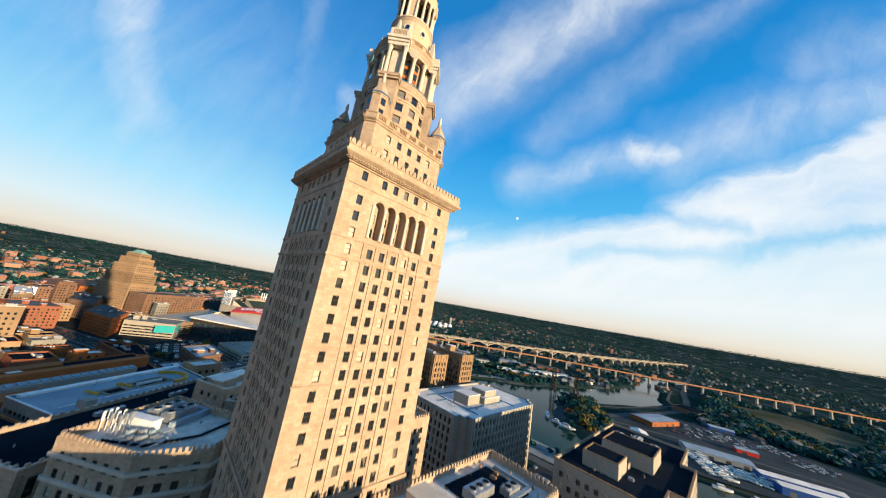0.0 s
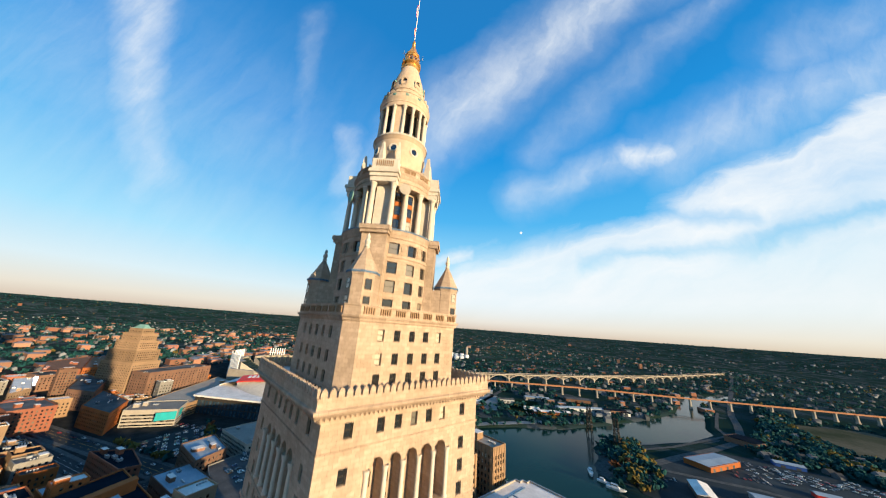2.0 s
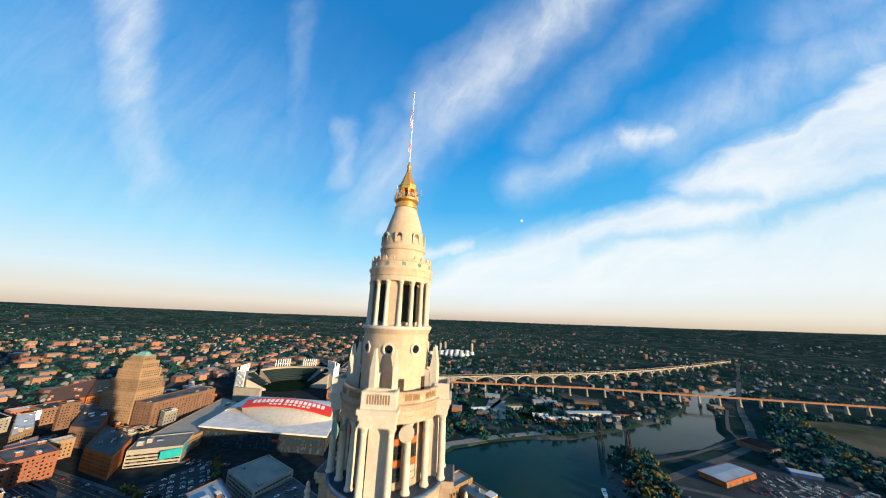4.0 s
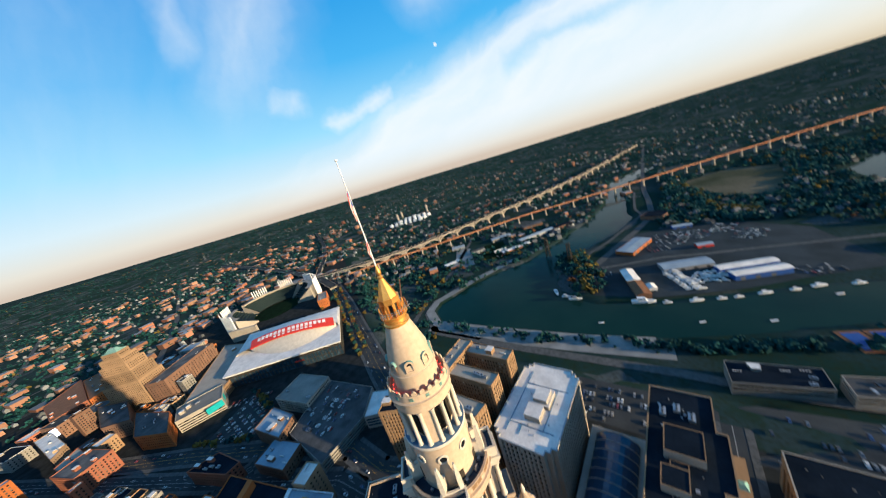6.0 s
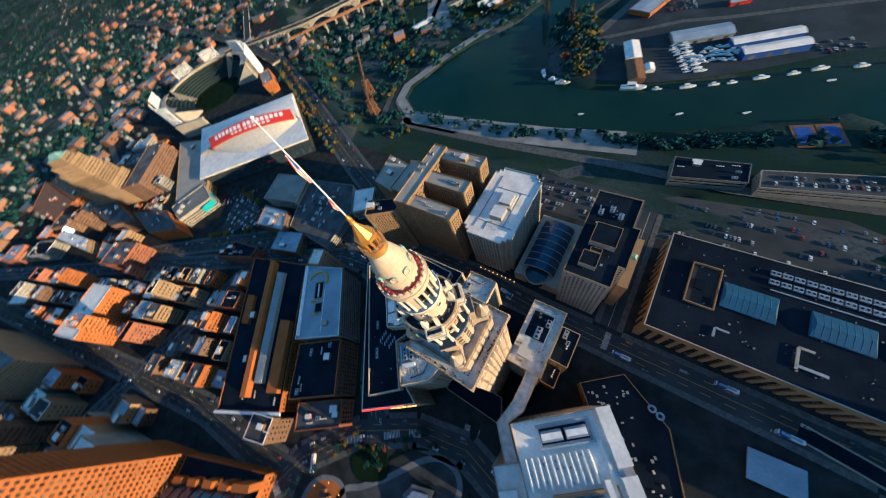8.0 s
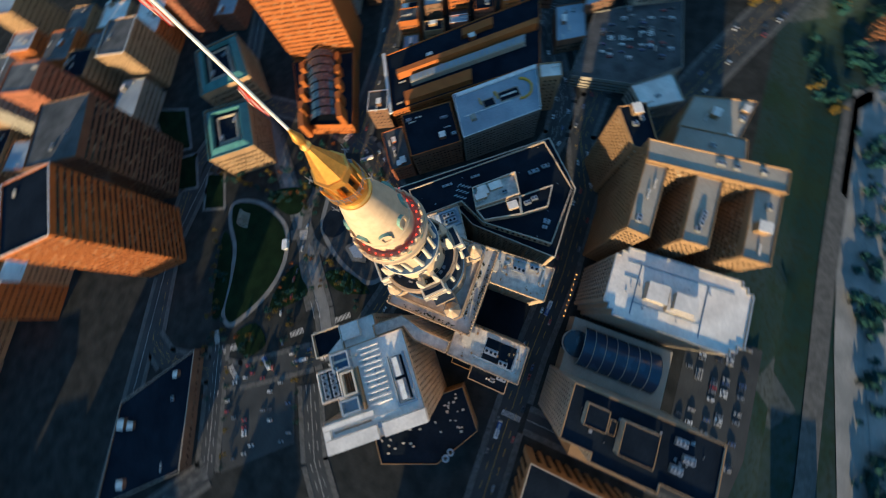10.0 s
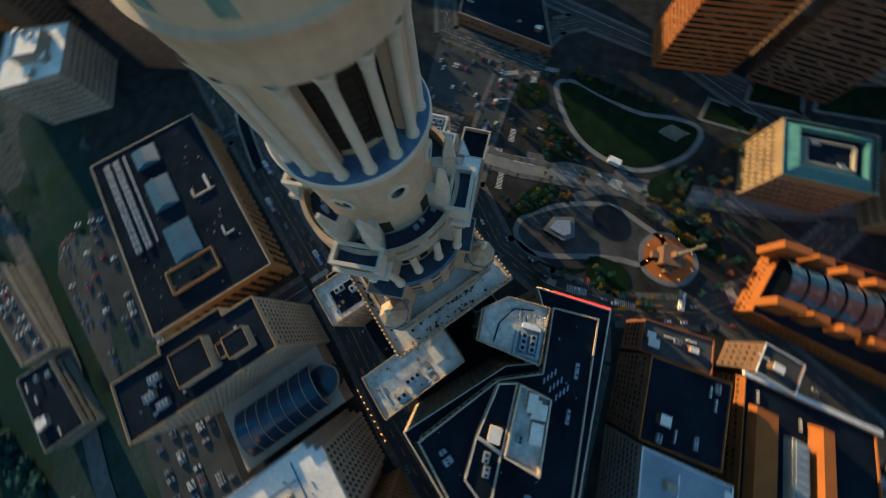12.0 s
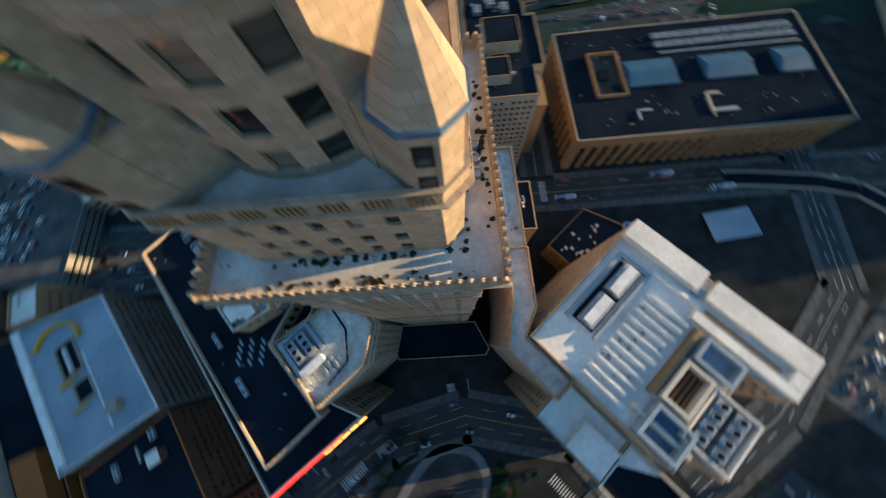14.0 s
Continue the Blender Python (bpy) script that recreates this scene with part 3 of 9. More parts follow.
def ribbon(mb, pts, width, dz=0.12, step=12.0, mi=0, flat=None):
    """A strip along a line, lying on the land."""
    dens = [Vector((*pts[0], 0))]
    for a, b in zip(pts, pts[1:]):
        n = max(1, int(math.dist(a, b) / step))
        dens += [Vector((a[0] + (b[0] - a[0]) * k / n, a[1] + (b[1] - a[1]) * k / n, 0)) for k in range(1, n + 1)]
    vs = []
    for i, p in enumerate(dens):
        d = (dens[min(i + 1, len(dens) - 1)] - dens[max(i - 1, 0)]).normalized()
        s = Vector((-d.y, d.x, 0)) * (width / 2)
        for q in (p + s, p - s):
            vs.append((q.x, q.y, (ground_at(q.x, q.y) if flat is None else flat) + dz))
    mb.add(vs, [[2 * i + 1, 2 * i + 3, 2 * i + 2, 2 * i] for i in range(len(dens) - 1)], mi)
    return dens


def sheet(mb, poly, dz=0.1, mi=0, flat=None):
    mb.add([(x, y, (ground_at(x, y) if flat is None else flat) + dz) for x, y in poly], [list(range(len(poly)))], mi)


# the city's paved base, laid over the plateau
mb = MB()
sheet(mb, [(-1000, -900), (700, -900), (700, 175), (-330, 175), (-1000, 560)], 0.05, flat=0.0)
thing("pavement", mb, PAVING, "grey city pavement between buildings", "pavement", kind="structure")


ROADS = []


def road(name, pts, width, label, flat=0.0, dz=0.16, lanes=True, kerb=True, m=None):
    if flat is not None:
        dz = 0.10 + 0.007 * len(ROADS)
        ROADS.append((pts, width))
    mb = MB()
    dens = ribbon(mb, pts, width, dz, flat=flat)
    r = thing(name, mb, m or ASPHALT, label, "road", kind="structure")
    mb = MB()
    if lanes:
        for i in range(0, len(dens) - 1, 1):
            a, b = dens[i], dens[i + 1]
            d = (b - a)
            L = d.length
            d = d.normalized()
            s = Vector((-d.y, d.x, 0))
            z = (flat if flat is not None else ground_at(a.x, a.y)) + dz + 0.004
            for off in ((0.0,) if width < 14 else (-width / 4, 0.0, width / 4)):
                e = a + d * (L * 0.45) if off else b
                w = 0.12
                mb.add([(*(a + s * (off - w))[:2], z), (*(e + s * (off - w))[:2], z), (*(e + s * (off + w))[:2], z), (*(a + s * (off + w))[:2], z)], [[0, 1, 2, 3]])
        if mb.f:
            part("lane_marking", mb, LINEP if width < 16 else YELLOWP, r)
    return dens


PANES = 100
FOOT = []


def building(name, poly, z1, label, wall, roof, z0=0.0, floor=3.7, bay=3.2, win=(1.6, 1.9), depth=0.3, glass=None, category="building", top=0.9, first=3.0, clutter=2, seed=0, group="", detail=True, ribs=0.0, strip=False, coping=None, rest=1.8, panes=False):
    """A house with real openings storey by storey, a recessed flat roof, a coping and roof units."""
    rng = random.Random(seed * 7 + len(poly) + int(abs(poly[0][0])))
    area = sum(a[0] * b[1] - b[0] * a[1] for a, b in zip(poly, poly[1:] + poly[:1])) / 2
    if area < 0:
        poly = poly[::-1]
    FOOT.append(poly)
    cx, cy = sum(p[0] for p in poly) / len(poly), sum(p[1] for p in poly) / len(poly)
    top_ob = root(name, cx, cy, z0, label, category, group)
    mb, gl, rib = MB(), MB(), MB()
    spots = []
    rows = []
    z = z0 + first + win[1] / 2
    while z + win[1] / 2 < z1 - rest:
        rows.append(z)
        z += floor
    for a, u, w in edges(poly):
        n = int((w - 1.2) / bay)
        if strip and n > 0:
            wall_face(mb, a, u, w, z0 - 8, z1, [w / 2], rows, w - 2.0, win[1], depth, gl)
        elif detail and n > 0 and rows:
            off = (w - n * bay) / 2
            spots += wall_face(mb, a, u, w, z0 - 8, z1, [off + bay * (k + 0.5) for k in range(n)], rows, win[0], win[1], depth, None if panes else gl)
        else:
            wall_face(mb, a, u, w, z0 - 8, z1, [], [], 1, 1, depth)
        if ribs and n > 0:
            off = (w - n * bay) / 2
            ang = math.degrees(math.atan2(u[1], u[0]))
            for k in range(n + 1):
                s = off + bay * k
                rib.obox((a[0] + u[0] * s + u[1] * ribs / 2, a[1] + u[1] * s - u[0] * ribs / 2), ang, bay - win[0] - 0.3, ribs, z0, z1 - 0.5)
    # parapet: inner side and flat roof
    ins = inset(poly, 0.45)
    n = len(poly)
    mb.add([(x, y, z1) for x, y in poly] + [(x, y, z1) for x, y in ins] + [(x, y, z1 - top) for x, y in ins], [[k, (k + 1) % n, n + (k + 1) % n, n + k] for k in range(n)] + [[n + k, n + (k + 1) % n, 2 * n + (k + 1) % n, 2 * n + k] for k in range(n)])
    part("wall", mb, wall, top_ob)
    if rib.f:
        part("pilaster_strip", rib, wall, top_ob, kind="stuff")
    if panes:
        spots.sort(key=lambda p: -p[0][2])
        pm = pane_mesh("window", win[0], win[1])
        for p, t in spots[:PANES]:
            part("window", pm, None, top_ob, at=p, turn=t)
        for p, t in spots[PANES:]:
            ca, sa = math.cos(t), math.sin(t)
            gl.add([(p[0] + q * ca, p[1] + q * sa, p[2] + h) for q, h in ((-win[0] / 2, -win[1] / 2), (win[0] / 2, -win[1] / 2), (win[0] / 2, win[1] / 2), (-win[0] / 2, win[1] / 2))], [[0, 1, 2, 3]])
    if gl.f:
        part("glazing", gl, glass or FGLASS, top_ob, kind="stuff")
    rb = MB()
    rb.add([(x, y, z1 - top) for x, y in ins], [list(range(n))])
    part("roof", rb, roof, top_ob)
    if coping:
        cb = MB()
        o2 = inset(poly, -0.15)
        i2 = inset(poly, 0.5)
        cb.add([(x, y, z1 - 0.25) for x, y in o2] + [(x, y, z1 + 0.06) for x, y in o2] + [(x, y, z1 + 0.06) for x, y in i2], [[k, (k + 1) % n, n + (k + 1) % n, n + k] for k in range(n)] + [[n + k, n + (k + 1) % n, 2 * n + (k + 1) % n, 2 * n + k] for k in range(n)])
        part("coping", cb, coping, top_ob)
    xs, ys = [p[0] for p in ins], [p[1] for p in ins]
    long_edge = max(edges(poly), key=lambda e: e[2])
    ang = math.degrees(math.atan2(long_edge[1][1], long_edge[1][0]))
    for k in range(clutter):
        for _ in range(12):
            x, y = rng.uniform(min(xs), max(xs)), rng.uniform(min(ys), max(ys))
            if bool(inside(inset(poly, 3.5), np.array([x]), np.array([y]))[0]):
                break
        else:
            continue
        ub = roof_unit(rng, x, y, z1 - top, ang)
        part("roof_unit", ub, (STEEL, ROOF_D, ROOF_W, wall), top_ob)
    return top_ob


def roof_unit(rng, x, y, z, ang):
    """A lift head, air handler or row of vents on a roof."""
    mb = MB()
    kind = rng.random()
    if kind < 0.35:
        lx, ly, h = rng.uniform(4, 8), rng.uniform(3, 6), rng.uniform(2.2, 4)
        mb.obox((x, y), ang, lx, ly, z, z + h, 3)
        mb.obox((x, y), ang, lx + 0.3, ly + 0.3, z + h, z + h + 0.25, 2)
    elif kind < 0.75:
        lx, ly, h = rng.uniform(2.5, 6), rng.uniform(1.8, 3), rng.uniform(1.3, 2.2)
        mb.obox((x, y), ang, lx, ly, z + 0.3, z + h, 0)
        mb.obox((x, y), ang, lx * 0.9, ly * 0.8, z, z + 0.3, 1)
        for k in (-1, 1):
            c = (x + k * lx * 0.25 * math.cos(radians(ang)), y + k * lx * 0.25 * math.sin(radians(ang)))
            mb.prism(ring(0.6, 10, c), z + h, z + h + 0.15, 1)
    else:
        for k in range(4):
            c = (x + k * 1.6 * math.cos(radians(ang)), y + k * 1.6 * math.sin(radians(ang)))
            mb.obox(c, ang, 0.8, 0.8, z, z + 0.9, 0)
            mb.prism(ring(0.55, 8, c), z + 0.9, z + 1.15, 2)
    return mb


def inset(poly, d):
    """The polygon (anticlockwise) moved inward by d."""
    n = len(poly)
    out = []
    for i in range(n):
        a, b, c = poly[i - 1], poly[i], poly[(i + 1) % n]
        u = Vector((b[0] - a[0], b[1] - a[1])).normalized()
        v = Vector((c[0] - b[0], c[1] - b[1])).normalized()
        n1, n2 = Vector((-u.y, u.x)), Vector((-v.y, v.x))
        m = n1 + n2
        k = d / max(0.35, (1 + n1.dot(n2)))
        out.append((b[0] + m.x * k, b[1] + m.y * k))
    return out

# ================= the tower =================
def square(h, chamfer=0.0):
    if not chamfer:
        return [(-h, -h), (h, -h), (h, h), (-h, h)]
    k = h - chamfer
    return [(-k, -h), (k, -h), (h, -k), (h, k), (k, h), (-k, h), (-h, k), (-h, -k)]


def edges(poly):
    for i, a in enumerate(poly):
        b = poly[(i + 1) % len(poly)]
        d = math.hypot(b[0] - a[0], b[1] - a[1])
        yield a, ((b[0] - a[0]) / d, (b[1] - a[1]) / d), d


tower = root("skyscraper_tower", 0, 0, 0, "tall cream limestone skyscraper with stepped crown and gilded spire", "skyscraper")
SH = 14.6
WIN = pane_mesh("window", 1.25, 1.95)
WIN_S = pane_mesh("window", 1.15, 1.75)
ARC = (-5.94, -2.97, 0.0, 2.97, 5.94)
PITCH = 3.37
R0 = 113.3

# shaft: three stacks of openings a face, real reveals
faces_, panes, low_panes = [], [], []
low_rows = [R0 - PITCH * k for k in range(30, 0, -1)]
for a, u, w in edges(square(SH)):
    mb = MB()
    c = w / 2
    edge_rows = low_rows + [R0, R0 + PITCH, R0 + 2 * PITCH, R0 + 3 * PITCH, 128.6]
    for lo, hi, cols, rows in ((0, c - 8.2, [c - 10.8], edge_rows), (c + 8.2, w, [2.6], edge_rows)):
        o = (a[0] + u[0] * lo, a[1] + u[1] * lo)
        panes += wall_face(mb, o, u, hi - lo, 0, 131, cols, rows, 1.25, 1.95, 0.42)
    o = (a[0] + u[0] * (c - 8.2), a[1] + u[1] * (c - 8.2))
    mid = [8.2 + x for x in ARC]
    panes += wall_face(mb, o, u, 16.4, 0, 115.0, mid, low_rows + [R0], 1.25, 1.95, 0.42)
    panes += wall_face(mb, o, u, 16.4, 126.6, 131, mid, [128.6], 1.25, 1.95, 0.42)
    # loggia of five round arches
    nx, ny = u[1], -u[0]
    P = lambda s, z, d=0.0: (o[0] + u[0] * s - nx * d, o[1] + u[1] * s - ny * d, z)
    z0, zs, zt, hw, D = 116.4, 123.5, 126.6, 1.16, 2.0
    def q(*ps):
        mb.add(list(ps), [list(range(len(ps)))])
    q(P(0, 115.0), P(16.4, 115.0), P(16.4, z0), P(0, z0))
    cuts = [0.0]
    for x in mid:
        cuts += [x - hw, x + hw]
    cuts.append(16.4)
    for i in range(0, len(cuts), 2):
        q(P(cuts[i], z0), P(cuts[i + 1], z0), P(cuts[i + 1], zt), P(cuts[i], zt))
    for x in mid:
        arc = [(x + hw * math.cos(t), zs + hw * math.sin(t)) for t in [math.pi * k / 12 for k in range(13)]]
        for k in range(12):
            (s1, za), (s2, zb) = arc[k], arc[k + 1]
            q(P(s2, zb), P(s1, za), P(s1, zt), P(s2, zt))
            q(P(s1, za), P(s2, zb), P(s2, zb, D), P(s1, za, D))
        q(P(x - hw, z0), P(x - hw, z0, D), P(x - hw, zs, D), P(x - hw, zs))
        q(P(x + hw, z0, D), P(x + hw, z0), P(x + hw, zs), P(x + hw, zs, D))
        q(P(x - hw, z0), P(x + hw, z0), P(x + hw, z0, D), P(x - hw, z0, D))
    # the loggia's inner wall and windows
    ob = (o[0] - nx * D, o[1] - ny * D)
    back = MB()
    inner = wall_face(back, ob, u, 16.4, z0, zs + hw + 0.1, mid, [118.0, 121.2], 1.1, 1.9, 0.3)
    face = part("shaft_face", mb, LIME, tower, "plain limestone face with punched windows")
    rear_wall = part("loggia_wall", back, LIME, tower)
    for own, lot in ((face, panes), (rear_wall, inner)):
        for p, t in lot:
            if p[2] > 74:
                part("window", WIN, None, own, at=p, turn=t)
    low_panes += [q for q in panes if q[0][2] <= 74]
    panes = []
    faces_.append(face)
mb = MB()
for p, t in low_panes:
    ca, sa = math.cos(t), math.sin(t)
    mb.add([(p[0] + s * ca, p[1] + s * sa, p[2] + z) for s, z in ((-0.63, -0.98), (0.63, -0.98), (0.63, 0.98), (-0.63, 0.98))], [[0, 1, 2, 3]])
part("lower_glazing", mb, FGLASS, tower, kind="stuff")

# columns of the loggias, string courses, thin pilaster strips, downpipes
mb = MB()
mb.lathe([(0.46, 0), (0.46, 0.25), (0.36, 0.35), (0.33, 6.2), (0.36, 6.4), (0.5, 6.9), (0.5, 7.1)], 14)
LOGCOL = mb.mesh("column", LIME_PALE, smooth=True)
for (a, u, w), shaft in zip(edges(square(SH)), faces_):
    nx, ny = u[1], -u[0]
    for x in (-7.43, -4.455, -1.485, 1.485, 4.455, 7.43):
        s = w / 2 + x
        part("loggia_column", LOGCOL, None, shaft, at=(a[0] + u[0] * s + nx * 0.06, a[1] + u[1] * s + ny * 0.06, 116.4))
for h, z0, z1 in ((14.85, 111.3, 111.75), (14.78, 115.2, 115.5), (14.75, 126.2, 126.5), (14.95, 67.5, 68.2), (14.85, 88.0, 88.3)):
    part("string_course", MB().rings([(square(SH - 0.05), z0), (square(h), z0), (square(h), z1), (square(SH - 0.05), z1)]), LIME, tower)
mb = MB()
mb.box(-0.25, -0.12, 20, 0.25, 0.12, 111.3)
mb.box(-0.35, -0.15, 111.75, 0.35, 0.15, 115.2)
STRIP = mb.mesh("pilaster_strip", LIME)
for a, u, w in edges(square(SH)):
    for x in (-7.43, -4.455, -1.485, 1.485, 4.455, 7.43):
        s = w / 2 + x
        part("pilaster_strip", STRIP, None, tower, at=(a[0] + u[0] * s + u[1] * 0.06, a[1] + u[1] * s - u[0] * 0.06, 0), turn=math.atan2(u[1], u[0]))

# main cornice: brackets, slab, parapet with scallops
mb = MB()
prof = [(14.6, 129.9), (14.95, 130.0), (14.95, 130.25), (15.4, 130.35), (15.4, 130.5), (16.4, 131.3), (16.5, 131.5), (16.5, 131.75), (16.1, 131.8), (16.1, 132.9), (16.22, 132.95), (16.22, 133.15), (15.7, 133.15), (15.7, 132.2)]
mb.rings([(square(h), z) for h, z in prof])
part("cornice", mb, LIME, tower)
mb = MB()
for a, u, w in edges(square(15.55)):
    n = 46
    for k in range(n):
        s = w * (k + 0.5) / n
        mb.obox((a[0] + u[0] * s, a[1] + u[1] * s), math.degrees(math.atan2(u[1], u[0])), 0.3, 0.5, 130.5, 131.05)
part("dentil_course", mb, LIME, tower, kind="stuff")
mb = MB()
fan = [(-0.40, 0), (0.40, 0), (0.42, 0.4), (0.36, 0.75), (0.2, 1.0), (0, 1.1), (-0.2, 1.0), (-0.36, 0.75), (-0.42, 0.4)]
nf = len(fan)
mb.add([(x, -0.2, z) for x, z in fan] + [(x, 0.2, z) for x, z in fan], [list(range(nf)), list(range(nf, 2 * nf))[::-1]] + [[i, nf + i, nf + (i + 1) % nf, (i + 1) % nf] for i in range(nf)])
SCALLOP = mb.mesh("scallop", LIME)
for a, u, w in edges(square(15.98)):
    for k in range(29):
        s = w * (k + 0.5) / 29
        part("scallop", SCALLOP, None, tower, at=(a[0] + u[0] * s, a[1] + u[1] * s, 133.13), turn=math.atan2(u[1], u[0]))
mb = MB()
mb.prism(square(15.72), 131.6, 132.25)
part("terrace", mb, LIME_ROOF, tower, "stained stone terrace behind the parapet")

MOSS = surf("dark_moss", (0.05, 0.05, 0.03), (0.02, 0.024, 0.014), 0.8, 3.0, 0.95, 0.4)
rngm = random.Random(21)
mb = MB()
for a, u, w in edges(square(13.6)):
    for k in range(90):
        q = rngm.gauss(0.5, 0.2) * w
        d = rngm.choice((rngm.gauss(1.2, 0.25), rngm.gauss(-1.3, 0.3)))
        r = rngm.uniform(0.08, 0.42)
        c = (a[0] + u[0] * q - u[1] * d, a[1] + u[1] * q + u[0] * d)
        mb.prism([(c[0] + r * rngm.uniform(0.5, 1.3) * math.cos(t), c[1] + r * rngm.uniform(0.5, 1.3) * math.sin(t)) for t in [2 * math.pi * j / 7 for j in range(7)]], 132.24, 132.25 + rngm.uniform(0.03, 0.16))
part("terrace_moss", mb, MOSS, tower, "dark moss and dirt on the terrace", kind="stuff")
for x, y in ((13.9, -3.5), (13.9, -1.6), (13.9, 0.3), (-13.9, 4.0), (4.0, 13.9)):
    mb = MB()
    mb.lathe([(0.62, 132.25), (0.62, 132.95), (0.5, 133.0), (0.46, 132.8), (0.0, 132.75)], 14, c=(x, y))
    part("roof_fan", mb, STEEL, tower, "small round exhaust fan", smooth=True)

# second tier with chamfered corners
T2, CH = 12.0, 1.9
mb = MB()
panes = []
for a, u, w in edges(square(T2, CH)):
    if w > 5:
        panes += wall_face(mb, a, u, w, 132.2, 143.2, [w / 2 + k * 3.08 for k in (-2, -1, 0, 1, 2)], [133.9, 136.9, 140.5], 1.2, 1.8, 0.4)
    else:
        wall_face(mb, a, u, w, 132.2, 143.2, [], [], 1, 1, 0.3)
tier = part("upper_tier", mb, LIME, tower)
for p, t in panes:
    part("window", WIN_S, None, tier, at=p, turn=t)
mb = MB()
prof = [(12.0, 142.4), (12.25, 142.55), (12.25, 142.8), (12.55, 143.1), (12.6, 143.35), (12.2, 143.4), (12.2, 144.75), (12.3, 144.8), (12.3, 145.0), (11.75, 145.0), (11.75, 143.3)]
mb.rings([(square(h, CH), z) for h, z in prof])
mb.prism(square(11.8, CH), 142.9, 143.4)
part("tier_parapet", mb, LIME, tower)
mb = MB()
for a, u, w in edges(square(12.28, CH)):
    if w < 5:
        continue
    nx, ny = u[1], -u[0]
    for g in range(7):
        for k in range(5):
            s = w * (g + 0.5) / 7 + (k - 2) * 0.42
            mb.obox((a[0] + u[0] * s, a[1] + u[1] * s), math.degrees(math.atan2(u[1], u[0])), 0.2, 0.3, 143.6, 144.6)
part("balustrade", mb, TAN, tower, kind="stuff")
mb = MB()
mb.prism(square(11.7, CH), 143.3, 143.45)
part("tier_roof", mb, LIME_ROOF, tower)

# corner turrets with pyramid caps and finials
mb = MB()
mb.prism(ring(2.45, 8, turn=math.pi / 8), 143.4, 150.3, 0)
mb.prism(ring(2.62, 8, turn=math.pi / 8), 149.7, 150.0, 0)
mb.box(-1.6, -1.6, 143.4, 1.6, 1.6, 145.2, 0)
TUR = mb.mesh("turret_body", LIME)
mb = MB()
mb.prism(ring(2.78, 8, turn=math.pi / 8), 150.0, 150.35, 0)
TURTRIM = mb.mesh("turret_gutter", TEALTRIM)
mb = MB()
mb.prism(ring(2.6, 8, turn=math.pi / 8), 150.35, 154.6, 0, top=ring(0.35, 8, turn=math.pi / 8))
TURCAP = mb.mesh("turret_cap", LIME)
mb = MB()
mb.lathe([(0.34, 154.5), (0.5, 154.8), (0.3, 155.1), (0.46, 155.5), (0.5, 155.8), (0.28, 156.2), (0.34, 156.6), (0.22, 157.0), (0.0, 157.3)], 12)
TURFIN = mb.mesh("finial", LIME_PALE, smooth=True)
for sx in (-1, 1):
    for sy in (-1, 1):
        at = (9.55 * sx, 9.55 * sy, 0)
        tb = part("turret", TUR, None, tower, at=at)
        part("turret_gutter", TURTRIM, None, tb, at=at)
        part("turret_cap", TURCAP, None, tb, at=at)
        part("finial", TURFIN, None, tb, at=at)
        diag = math.atan2(sy, sx)
        for k in (-1, 1):
            ang = diag + k * math.pi / 4
            cx, cy = at[0] + 2.31 * math.cos(ang), at[1] + 2.31 * math.sin(ang)
            for zz in (148.2, 145.4):
                part("window", WIN_S, None, tb, at=(cx, cy, zz), turn=ang + math.pi / 2)
for sx in (-1, 1):
    for sy in (-1, 1):
        part("turret_link", MB().obox((8.0 * sx, 8.0 * sy), math.degrees(math.atan2(sy, sx)), 4.0, 4.4, 143.4, 149.6), LIME, tower)

# round drum with windows and buttress piers on the diagonals
RD = 9.35
mb = MB()
cols_a = []
for q4 in range(4):
    for k in (-23, 0, 23):
        cols_a.append(q4 * 90 + k)
wz = (145.5, 148.9, 152.4, 156.1)
hwa = math.degrees(0.95 / RD)
cut = set()
for c in cols_a:
    cut |= {round(c - hwa, 3), round(c + hwa, 3)}
base_angles = sorted({round(i * 360 / 72 - 40.0, 3) for i in range(72)} | cut)
angs = sorted(x for x in base_angles if -40 <= x < 320)
def inwin(a):
    return any(abs((a - c + 180) % 360 - 180) < hwa - 1e-3 for c in cols_a)
zcuts = [143.4]
for z in wz:
    zcuts += [z - 1.1, z + 1.1]
zcuts.append(158.4)
dpanes = []
for i, a in enumerate(angs):
    b = angs[(i + 1) % len(angs)] + (360 if i == len(angs) - 1 else 0)
    m_ = inwin((a + b) / 2)
    A = lambda t, r, z: (r * math.cos(radians(t)), r * math.sin(radians(t)), z)
    if not m_:
        mb.add([A(a, RD, zcuts[0]), A(b, RD, zcuts[0]), A(b, RD, zcuts[-1]), A(a, RD, zcuts[-1])], [[0, 1, 2, 3]])
        continue
    for j in range(0, len(zcuts) - 1, 2):
        mb.add([A(a, RD, zcuts[j]), A(b, RD, zcuts[j]), A(b, RD, zcuts[j + 1]), A(a, RD, zcuts[j + 1])], [[0, 1, 2, 3]])
